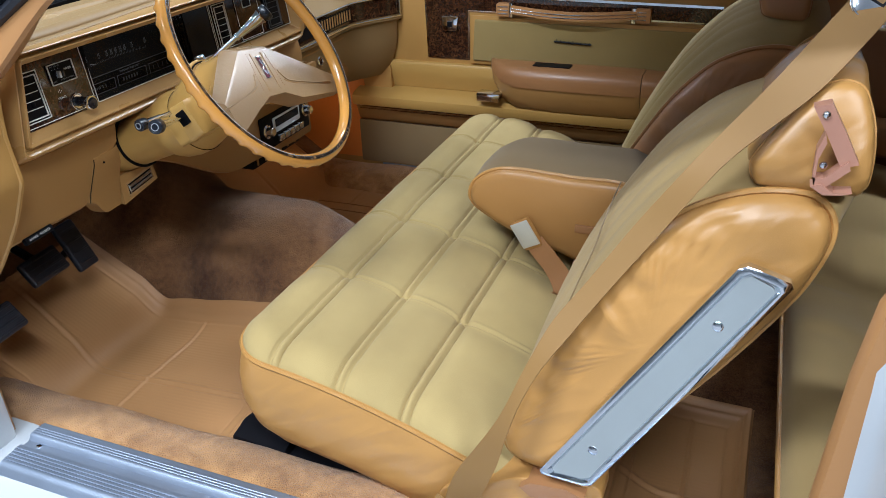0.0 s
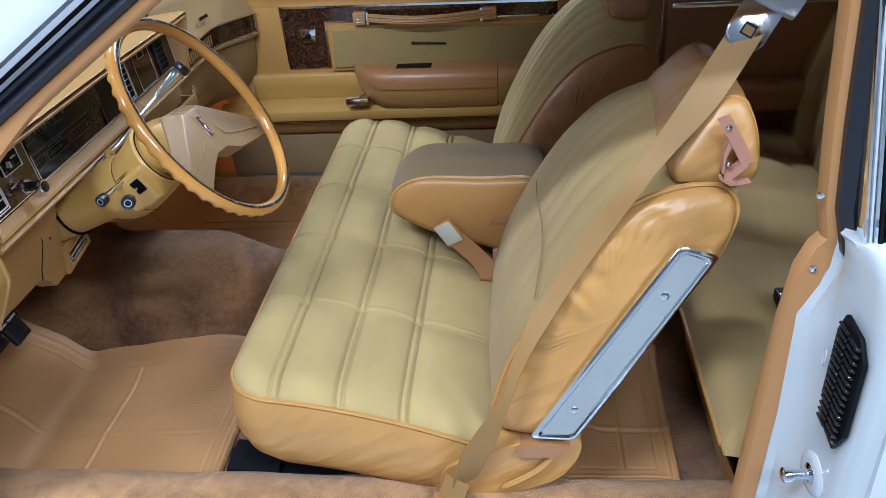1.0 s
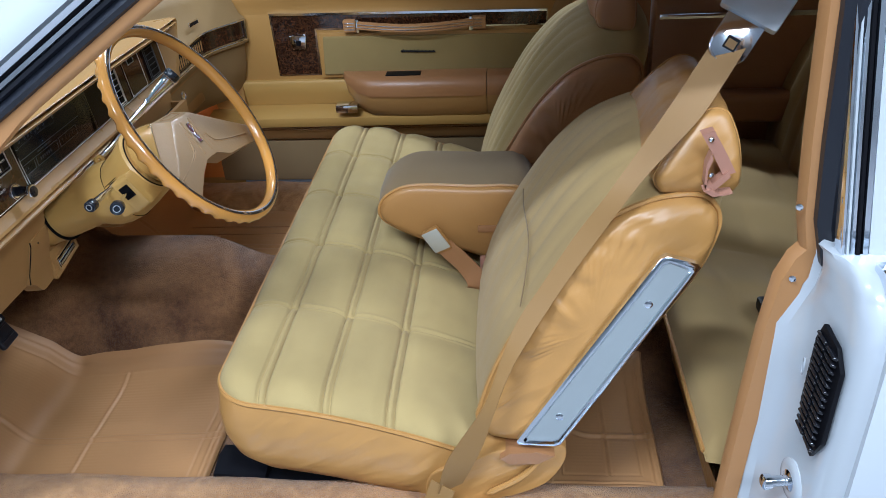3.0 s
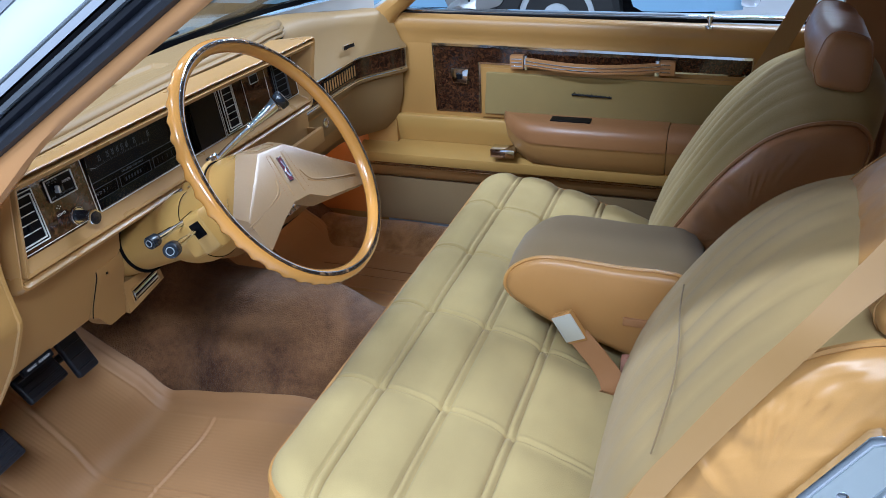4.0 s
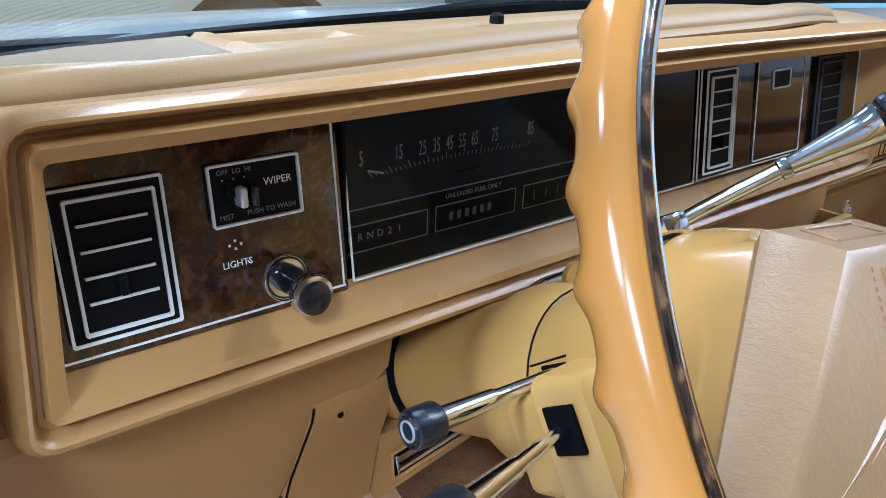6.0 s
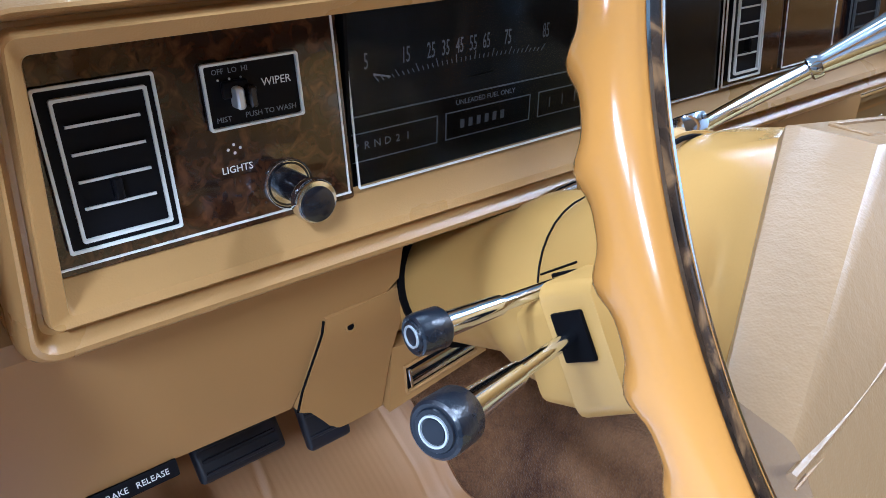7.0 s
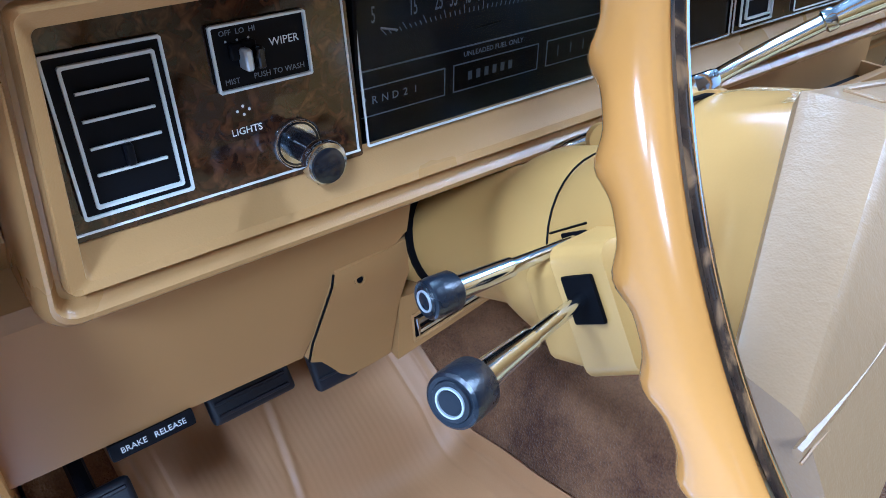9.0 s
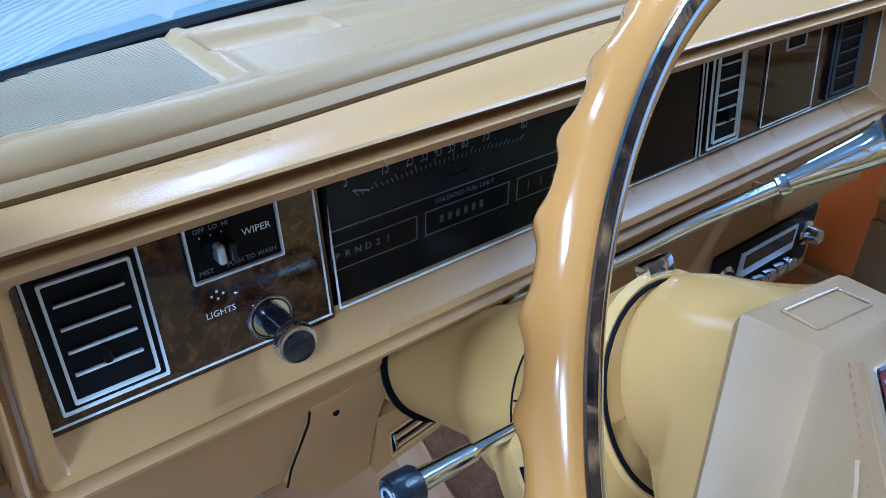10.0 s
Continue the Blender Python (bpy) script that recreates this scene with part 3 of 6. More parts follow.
for z, bulge, up in ((0.22, 0.0, 0.0), (0.36, 0.004, 0.0), (0.47, 0.010, 0.0), (0.53, 0.012, 0.0), (0.58, 0.006, 0.0), (0.66, 0.0, 0.0), (0.72, -0.003, 0.0), (0.80, 0.001, 0.0), (0.86, 0.002, 0.003), (0.89, 0.002, 0.010), (0.912, 0.003, 0.022), (0.926, 0.005, 0.038), (0.932, 0.010, 0.055)):
    edge_x = 0.630 + 0.026 * step(0.80, 0.88, z)
    skin.append([V(edge_x, -0.722, z), V(edge_x + 0.014, -0.733, z), V(0.660 - bulge, -0.765 + up * 0.2, z), V(0.667 - bulge, -0.80 + up * 0.5, z), V(0.668, -0.84 + up, z), V(0.674, -0.862 + up, z), V(0.690, -0.875 + up, z), V(0.72, -0.878 + up, z), V(0.76, -0.72, z)])
part("jamb_skin", loft(skin), M_WHITE, jamb, "white painted door jamb")
louvre = part("air_outlet", prism([V(0.662, -0.800, 0.855), V(0.664, -0.838, 0.850), V(0.667, -0.854, 0.825), V(0.667, -0.854, 0.72), V(0.665, -0.838, 0.685), V(0.661, -0.807, 0.700), V(0.660, -0.792, 0.735), V(0.660, -0.792, 0.83)], (-0.006, 0, 0), 0.002), M_BLACK, jamb, "black plastic air outlet grille")
for k in range(15):
    z = 0.705 + k * 0.0098
    for y0, y1 in ((-0.798, -0.822), (-0.826, -0.849)):
        part("slat", box((-0.0035, 0, -0.002), (0.0035, y0 - y1, 0.002), 0.001, 1, facing(V(0.6545, y1, z), (1, 0, 0), (0, 1, 0)) @ pose(0, 0, 0, 0, 35, 0)), M_GLOSS, louvre)
part("door_striker", lathe(axis((0.667, -0.802, 0.605), (-1, -0.1, 0)), [(0.019, 0), (0.019, 0.006), (0.012, 0.009), (0.007, 0.010), (0.007, 0.030), (0.010, 0.031), (0.010, 0.040), (0.007, 0.042)], 18), M_CHROME, jamb, "bright steel door striker stud")
part("striker_base", lathe(axis((0.669, -0.802, 0.605), (-1, -0.1, 0)), [(0.030, 0), (0.030, 0.006), (0.026, 0.009), (0.018, 0.010)], 24), M_WHITE, jamb)
for yy, zz in ((-0.784, 0.78), (-0.784, 0.50)):
    part("stamped_mark", tube([V(0.652 + 0.002 * math.cos(q), yy + 0.007 * math.cos(q), zz + 0.011 * math.sin(q)) for q in np.linspace(0, 2 * math.pi, 17)[:-1]], 0.0012, 5, True), M_WHITE, jamb)
part("latch_bracket", box((0.635, -0.804, 0.445), (0.66, -0.745, 0.478), 0.004), M_BLACK, jamb)
part("door_seal", loft([[V(x + w * 0.6 + a, -0.728 + b, z) for a, b in ((0.0, 0.0), (0.0, -0.012), (0.012, -0.022), (0.030, -0.016), (0.030, 0.004))] for (x, z), w in list(zip(edge, wid))[5:]]), M_RUBBER, jamb, "black rubber seal")
part("seal_foot", lathe(axis((0.690, -0.752, 0.842), (0.1, 0, 1)), [(0.012, 0), (0.022, 0.012), (0.02, 0.05), (0.022, 0.08)], 10), M_RUBBER, jamb)
for x, w, mat in ((0.6395, 0.0022, M_CHROME), (0.6445, 0.002, M_SATIN), (0.650, 0.0026, M_CHROME), (0.6555, 0.003, M_BLACK), (0.663, 0.0045, M_CHROME), (0.6815, 0.0135, M_WHITE), (0.699, 0.0038, M_CHROME)):
    part("pillar_strip", loft([[V(x + (1.19 - z) * 0.11 + a * w, -0.738 - (1.19 - z) * 0.12 + b * 0.010, z) for a, b in ((-1, -0.7), (-0.6, -1), (0.6, -1), (1, -0.7), (1, 1), (-1, 1))] for z in (0.868, 1.0, 1.15, 1.28)]), mat, jamb)
part("sill_moulding", loft([[V(x, -0.838 + a, 0.930 + b) for a, b in ((-0.02, -0.006), (-0.022, 0.006), (0.0, 0.012), (0.03, 0.012), (0.03, -0.01))] for x in (0.69, 1.4)]), M_CHROME, jamb, "chrome window sill moulding")
part("pinstripe", box((0.694, -0.8820, 0.886), (1.5, -0.8700, 0.890)), M_TRIM, jamb, "tan pinstripe")
qg = part("quarter_glass", box((0.76, -0.80, 0.895), (1.25, -0.796, 1.26)), M_GLASS, jamb)
qg.visible_shadow = False
# passenger side rear quarter trim and pillar
jp = thing("passenger_pillar", "dark russet trimmed pillar and quarter trim behind the passenger door", "pillar", (0.66, 0.72, 0.3), kind="structure")
part("pillar_trim", loft([[V(x + a, 0.70 + b - 0.22 * max(0, z - 0.9), z) for a, b in ((0, 0), (0.11, 0), (0.11, 0.04), (0, 0.04))] for x, z in ((0.60, 0.33), (0.58, 0.9), (0.56, 1.28))]), M_HIDE2, jp)
part("quarter_trim", box((0.70, 0.66, 0.33), (1.34, 0.74, 0.90), 0.012), M_HIDE2, jp)
part("quarter_trim_strip", box((0.71, 0.652, 0.80), (1.30, 0.662, 0.815), 0.003), M_CHROME, jp)
part("quarter_armrest", box((0.72, 0.58, 0.52), (1.1, 0.66, 0.60), 0.02, 3), M_HIDE2, jp)
part("quarter_roof_panel", loft([[V(x, 0.71 - 0.22 * max(0, z - 0.9) + b, z) for z, b in ((0.90, 0), (1.28, 0), (1.28, 0.04), (0.90, 0.04))] for x in (1.02, 1.34)]), M_HIDE2, jp)
jd = thing("driver_quarter_trim", "tan side trim beside the rear seat", "trim", (1.0, -0.7, 0.3), kind="structure")
part("trim_panel", box((0.66, -0.715, 0.33), (1.34, -0.675, 0.90), 0.012), M_HIDE2, jd)
part("quarter_panel_upper", loft([[V(x, -0.71 + 0.22 * max(0, z - 0.9) + b, z) for z, b in ((0.90, 0), (1.28, 0), (1.28, -0.04), (0.90, -0.04))] for x in (1.02, 1.34)]), M_HIDE2, jd)


# ---- passenger door ----
def door_panel():
    d = thing("door_1", "closed passenger door with tan trim, burr walnut strip and padded armrest", "door", (0, 0.70, 0.33), kind="structure")
    X0, X1 = -0.505, 0.60
    prof = smooth_line([(0.735, 0.905, 0), (0.715, 0.912, 0), (0.695, 0.905, 0), (0.688, 0.885, 0), (0.692, 0.862, 0), (0.694, 0.84, 0)], 4)
    part("belt_roll", loft([[V(x, p[0], p[1] - 0.012 * (x + 0.5)) for p in prof] + [V(x, 0.75, 0.83 - 0.012 * (x + 0.5)), V(x, 0.75, 0.905 - 0.012 * (x + 0.5))] for x in np.linspace(X0, X1, 10)]), M_DASH, d, "rounded tan window sill roll")
    part("upper_panel", box((X0, 0.694, 0.636), (X1, 0.75, 0.842), 0.003), M_DASH, d)
    part("window_moulding", box((X0 + 0.01, 0.735, 0.905), (X1, 0.765, 0.916), 0.004), M_CHROME, d, "bright window moulding")
    part("weather_strip", box((X0 + 0.01, 0.722, 0.903), (X1, 0.736, 0.912), 0.003), M_BLACK, d)
    # wood: L-shaped plate and strip with chrome edge
    ol = [(-0.385, 0.836), (0.405, 0.826), (0.405, 0.790), (-0.262, 0.795), (-0.262, 0.662), (-0.380, 0.662)]
    part("chrome_edge", prism([V(x + sx, 0.6915, z + sz) for (x, z), (sx, sz) in zip(ol, ((-0.006, 0.006), (0.003, 0.006), (0.003, -0.005), (0.005, -0.005), (0.005, -0.006), (-0.006, -0.006)))], (0, 0.003, 0), 0.001), M_CHROME, d, "thin chrome edging")
    part("wood_trim", prism([V(x, 0.6895, z) for x, z in ol], (0, 0.004, 0)), M_WOOD, d, "dark burr walnut trim")
    part("top_bright_bar", loft([[V(x, 0.691 + a, 0.838 - 0.0127 * (x + 0.385) + b) for a, b in ((0, 0.004), (-0.006, 0.004), (-0.007, -0.002), (0, -0.004))] for x in (-0.388, 0.405)]), M_CHROME, d)
    sw = part("lock_bezel", prism([V(-0.337, 0.6875, 0.778), V(-0.287, 0.6875, 0.778), V(-0.292, 0.6875, 0.738), V(-0.332, 0.6875, 0.738)], (0, -0.008, 0), 0.003), M_CHROME, d, "chrome lock switch")
    part("lock_rocker", box((-0.318, 0.674, 0.750), (-0.304, 0.680, 0.764), 0.002), M_BLACK, sw)
    # padded insert with moulding
    ring = [(-0.248, 0.783), (0.395, 0.777), (0.330, 0.648), (-0.256, 0.650)]
    part("insert_moulding", prism([V(x, 0.6905, z) for x, z in ring], (0, -0.007, 0), 0.003), M_DASH, d)
    part("insert_pad", prism([V(x, 0.686, z) for x, z in ((-0.238, 0.773), (0.383, 0.767), (0.325, 0.658), (-0.245, 0.660))], (0, -0.009, 0), 0.006, 3), M_INSERT, d, "padded velour insert")
    em = part("emblem_bar", tube([V(-0.012, 0.674, 0.727), V(0.088, 0.674, 0.723)], 0.0025, 6), M_BLACK, d, "dark script badge")
    for k in range(9):
        c = V(-0.006 + 0.011 * k, 0.673, 0.728 - 0.0005 * k)
        h = 0.009 if k in (0, 4) else 0.005
        part("badge_letter", tube([c + V(-0.003, 0, -h * 0.5), c + V(0.001, 0, h * 0.6), c + V(0.004, 0, -h * 0.4)], 0.0014, 5), M_BLACK, em)
    # pull strap
    for bx in (-0.173, 0.19):
        h = part("strap_bracket", box((bx, 0.668, 0.786), (bx + 0.045, 0.692, 0.820), 0.004), M_TRIM, d, "tan strap end with chrome edge")
        part("bright_cap", box((bx + (0.036 if bx < 0 else -0.002), 0.665, 0.785), (bx + (0.046 if bx < 0 else 0.008), 0.694, 0.822), 0.002), M_CHROME, h)
        for k in range(3):
            part("ridge", box((bx + 0.004, 0.6655, 0.793 + k * 0.009), (bx + 0.034, 0.669, 0.796 + k * 0.009), 0.001, 1), M_CHROME, h)
    st = [V(-0.13 + 0.33 * t, 0.668 - 0.018 * math.sin(math.pi * t), 0.806 - 0.007 * math.sin(math.pi * t)) for t in np.linspace(0, 1, 16)]
    part("pull_strap", loft([[p + V(0, 0.004, 0.011), p + V(0, -0.004, 0.010), p + V(0, -0.005, -0.010), p + V(0, 0.004, -0.011)] for p in st]), M_TRIM, d, "curved tan pull strap")
    for dz in (0.004, -0.004):
        part("strap_line", tube([p + V(0, -0.0055, dz) for p in st], 0.0012, 5), M_CHROME, d)
    part("lock_knob", lathe(pose(0.300, 0.700, 0.895), [(0.010, 0), (0.010, 0.004), (0.004, 0.006), (0.004, 0.018), (0.007, 0.020), (0.007, 0.028), (0.003, 0.031)], 12), M_CHROME, d, "chrome lock knob")
    # lower half: ledge, map shelf, armrest, carpeted foot
    part("ledge", loft([[V(x, a, b) for a, b in ((0.694, 0.644), (0.682, 0.642), (0.678, 0.634), (0.684, 0.60), (0.694, 0.565), (0.72, 0.56), (0.72, 0.644))] for x in (X0 - 0.02, X1)]), M_PLASTIC, d)
    part("map_shelf", loft([[V(x, a, b) for a, b in ((0.72, 0.566), (0.67, 0.562), (0.630, 0.556), (0.618, 0.548), (0.616, 0.535), (0.622, 0.520), (0.640, 0.512), (0.72, 0.51))] for x in (X0 - 0.10, X1)]), M_PLASTIC, d)
    for z in (0.514, 0.504):
        part("bright_line", box((X0 - 0.09, 0.6315 + (0.514 - z), z - 0.001), (X1, 0.640, z + 0.001)), M_CHROME, d)
    part("lower_panel", loft([[V(x, a, b) for a, b in ((0.72, 0.512), (0.640, 0.511), (0.645, 0.50), (0.655, 0.47), (0.672, 0.458), (0.72, 0.455))] for x in (X0 - 0.10, X1)]), M_PANEL, d)
    part("kick_carpet", box((X0 - 0.11, 0.665, 0.322), (X1, 0.72, 0.458), 0.006), M_CLOTH3, d, "brown carpeted door foot")
    arm, base = [], []
    for x, s in ((-0.190, 0.2), (-0.175, 0.5), (-0.14, 0.82), (-0.10, 0.97), (0.0, 1.0), (0.22, 1.0), (0.235, 0.98)):
        arm.append([V(x, y0, z0) for y0, z0 in ((0.70, 0.668), (0.70 - 0.085 * s, 0.672), (0.70 - 0.108 * s, 0.664), (0.70 - 0.116 * s, 0.645), (0.70 - 0.112 * s, 0.668 - 0.050 * s), (0.70, 0.668 - 0.054 * s))])
        base.append([V(x, y0, z0) for y0, z0 in ((0.70, 0.667 - 0.050 * s), (0.70 - 0.108 * s, 0.667 - 0.049 * s), (0.70 - 0.104 * s, 0.668 - 0.085 * s), (0.70 - 0.085 * s, 0.668 - 0.115 * s), (0.70, 0.668 - 0.125 * s))])
    ar = part("armrest", loft(arm), M_HIDE2, d, "padded russet vinyl armrest", 50)
    part("armrest_base", loft(base), M_PANEL, d, "", 50)
    part("armrest_rear", loft([[V(x, a, b) for a, b in ((0.70, 0.666), (0.615, 0.670), (0.595, 0.662), (0.588, 0.645), (0.592, 0.618), (0.70, 0.614))] for x in (0.2365, 0.58)]), M_HIDE2, d, "", 50)
    part("armrest_rear_base", loft([[V(x, a, b) for a, b in ((0.70, 0.617), (0.595, 0.617), (0.598, 0.585), (0.615, 0.555), (0.70, 0.545))] for x in (0.2365, 0.58)]), M_PANEL, d, "", 50)
    part("finger_slot", box((-0.055, 0.618, 0.6715), (0.046, 0.652, 0.675), 0.001, 1), M_BLACK, ar)
    part("door_latch_handle", box((-0.208, 0.600, 0.569), (-0.143, 0.640, 0.592), 0.003), M_CHROME, d, "chrome door release handle")
    return d


door_panel()
mir = thing("door_mirror", "white painted door mirror on the passenger door", "mirror", (-0.36, 0.90, 0.90))
part("mirror_base", loft([[V(-0.36 + a, 0.83 + 0.09 * k, 0.885 + 0.045 * k + b) for a, b in ((-0.05 * w, 0), (0, -0.02 * w), (0.05 * w, 0), (0, 0.025 * w))] for k, w in ((0, 1.0), (0.5, 0.7), (1.0, 0.55))]), M_WHITE, mir)
MM = facing(V(-0.345, 0.965, 0.938), (0.35, 1, 0), (0.1, 0, 1)) @ Matrix.Scale(1.25, 4)
part("mirror_shell", loft([[MM @ V(p[0] * w, p[1] * w, z) for p in rounded_rect(-0.075, 0.075, -0.052, 0.052, 0.03)] for z, w in ((0.03, 1.0), (0.0, 1.08), (-0.03, 1.0), (-0.06, 0.7), (-0.075, 0.3))]), M_WHITE, mir)
part("mirror_rim", loft([[MM @ V(p[0] * w, p[1] * w, z) for p in rounded_rect(-0.075, 0.075, -0.052, 0.052, 0.03)] for z, w in ((0.030, 1.0), (0.032, 0.93), (0.028, 0.90))], True, False), M_BLACK, mir)
part("mirror_glass", loft([[MM @ V(p[0] * 0.91, p[1] * 0.91, z) for p in rounded_rect(-0.075, 0.075, -0.052, 0.052, 0.03)] for z in (0.026, 0.029)]), M_CHROME, mir)


# ---- front bench seat ----
SX0, SX1, SY0, SY1 = -0.190, 0.27, -0.612, 0.535
SEAM_X = (-0.104, 0.0, 0.104)
SEAM_Y = (-0.363, -0.132, 0.098, 0.320)


def seat_base(x):
    return 0.543 - 0.235 * x - 0.45 * x * x


def edge_gap(x, y, r=0.075):
    """Distance inwards from the rounded outline of the cushion."""
    cx, cy = (SX0 + SX1 + 0.1) / 2, (SY0 + SY1) / 2
    hx, hy = (SX1 + 0.1 - SX0) / 2, (SY1 - SY0) / 2
    qx, qy = abs(x - cx) - hx + r, abs(y - cy) - hy + r
    return -(math.hypot(max(qx, 0), max(qy, 0)) + min(max(qx, qy), 0) - r)


def cushion_z(x, y):
    z = seat_base(x)
    px = min(abs(x - c) for c in SEAM_X)
    py = min(abs(y - c) for c in SEAM_Y)
    z += 0.010 * (1 - math.exp(-(px / 0.020) ** 2)) * (0.55 + 0.45 * (1 - math.exp(-(py / 0.03) ** 2)))
    for c in SEAM_X:
        for o in (-0.0065, 0.0065):
            z -= 0.0055 * math.exp(-((x - c - o) / 0.0021) ** 2)
        z += 0.0025 * math.exp(-((x - c) / 0.004) ** 2)
    z -= 0.0060 * math.exp(-(py / 0.0026) ** 2) * step(0.25, 0.10, x) - 0.0015 * math.exp(-((py - 0.006) / 0.003) ** 2)
    z -= 0.007 * math.exp(-(px * px + py * py) / 0.011 ** 2)
    z += 0.0025 * noise.noise(V(x * 9, y * 9, 1.0)) + 0.001 * noise.noise(V(x * 40, y * 22, 4.0))
    g = max(0.0, edge_gap(x, y))
    k = 1 - min(1.0, g / 0.055)
    return z - 0.034 * (1 - math.sqrt(max(0.0, 1 - k * k)))


def outline(inset, n=14, r=0.075):
    """Rounded plan outline of the cushion, open at the back."""
    pts = []
    a, b, c = SX0 + inset, SY0 + inset, SY1 - inset
    for t in np.linspace(0, 1, 34):
        pts.append((SX1 - (SX1 - a - r) * t, b))
    for s in range(1, n):
        q = radians(270 - 90 * s / n)
        pts.append((a + r + r * math.cos(q), b + r + r * math.sin(q)))
    for t in np.linspace(0, 1, 70):
        pts.append((a, b + r + (c - b - 2 * r) * t))
    for s in range(1, n):
        q = radians(180 - 90 * s / n)
        pts.append((a + r + r * math.cos(q), c - r + r * math.sin(q)))
    for t in np.linspace(0, 1, 34):
        pts.append((a + r + (SX1 - a - r) * t, c))
    return pts


seat = thing("bench_seat", "gold velour button-tufted front bench seat with caramel vinyl sides", "car seat", (0.15, -0.04, 0.27))


def plan(u, v):
    """Square sheet pulled to the rounded outline."""
    x, y = SX0 + (SX1 - SX0) * u, SY0 + (SY1 - SY0) * v
    g = edge_gap(x, y)
    if g < 0:
        r = 0.075
        cx, cy = SX0 + r, (SY0 + r if y < 0 else SY1 - r)
        d = V(x - cx, y - cy, 0)
        d = d.normalized() * r
        x, y = cx + d.x, cy + d.y
    return V(x, y, cushion_z(x, y))


part("cushion", sheet(240, 480, plan), M_CLOTH, seat, "tufted gold velour seat cushion", 60)
rim = outline(0.0)


def rim_z(x, y):
    return seat_base(x) + 0.013 - 0.034


rings = []
for k, (out, drop) in enumerate(((-0.002, 0.0), (0.004, -0.015), (0.012, -0.05), (0.012, -0.09), (0.002, -0.125), (-0.02, -0.155), (-0.05, -0.170))):
    row = []
    for (x, y), (xi, yi) in zip(rim, outline(0.03)):
        d = V(x - xi, y - yi, 0).normalized()
        low = rim_z(x, y) + drop * (1.0 + 0.25 * (x - SX0)) + 0.0015 * noise.noise(V(x * 12, y * 12, drop * 30))
        row.append(V(x + d.x * out, y + d.y * out, max(low, 0.335)))
    rings.append(row)
part("skirt", loft(rings, closed=False), M_HIDE, seat, "caramel vinyl seat skirt", 60)
part("piping", tube([V(x, y, rim_z(x, y) + 0.001) for x, y in rim], 0.0042, 6), M_HIDE, seat, "caramel piping")
for sx in SEAM_X:
    for sy in SEAM_Y:
        part("button", lathe(pose(sx, sy, cushion_z(sx, sy) - 0.001), [(0.008, 0), (0.0075, 0.002), (0.004, 0.0035), (0.001, 0.004)], 12), M_CLOTH, seat)
part("seat_frame", box((-0.09, -0.46, 0.29), (0.30, 0.44, 0.37), 0.01), M_BLACK, seat)
for y in (-0.530, -0.2, 0.2, 0.5):
    tr = part("seat_track", box((-0.20, y - 0.022, 0.268), (0.33, y + 0.022, 0.300), 0.006), M_BLACK, seat, "black seat track")
part("track_cover", loft([[V(x, y, z) for y, z in ((-0.572, 0.268), (-0.572, 0.268 + h), (-0.535, 0.268 + h + 0.008), (-0.50, 0.268 + h), (-0.50, 0.268))] for x, h in ((-0.245, 0.040), (-0.238, 0.072), (-0.205, 0.070), (-0.150, 0.045))]), M_BLACK, seat, "black plastic seat track cover")

SIDE = [(0.255, 0.535), (0.249, 0.511), (0.262, 0.484), (0.299, 0.474), (0.345, 0.476), (0.374, 0.491), (0.419, 0.551), (0.504, 0.663), (0.566, 0.758), (0.590, 0.810), (0.598, 0.848), (0.588, 0.874), (0.563, 0.887), (0.509, 0.882), (0.454, 0.858), (0.414, 0.824), (0.373, 0.774), (0.330, 0.704), (0.294, 0.638), (0.270, 0.583)]


def back_ring(y, k, lean, shift, grow=0.0, groove=0.0, per=4):
    line = smooth_line([V(x, 0, z) for x, z in SIDE], per, True)
    c = V(0.315, 0, 0.49)
    mid = V(0.43, 0, 0.69)
    out = []
    for p in line:
        q = c + (p - c) * k
        d = (p - mid).normalized()
        front = max(0.0, (d.z * 0.55 - d.x * 0.83))
        q = q + d * grow + V(-0.83, 0, 0.55) * (groove * front)
        out.append(V(q.x + shift, y + lean * (q.z - 0.5), q.z))
    return out


def loft_back(y0, y1, lean, shift, crown, depth=0.010):
    ys = np.linspace(0, 1, 66)
    rings = []
    for t in ys:
        e = min(t, 1 - t)
        k = 1 + crown * (1 - math.exp(-(e / 0.20) ** 1.6)) - 0.05 * math.exp(-(e / 0.03) ** 2)
        pleat = 0.0
        if 0.10 < t < 0.90:
            ph = (t - 0.10) / 0.80 * 7
            pleat = depth * abs(math.sin(math.pi * ph)) ** 0.55 - 0.003
        rings.append(back_ring(y0 + (y1 - y0) * t, k, lean * (1 - 2 * t), shift, 0.0, pleat))
    return loft(rings)


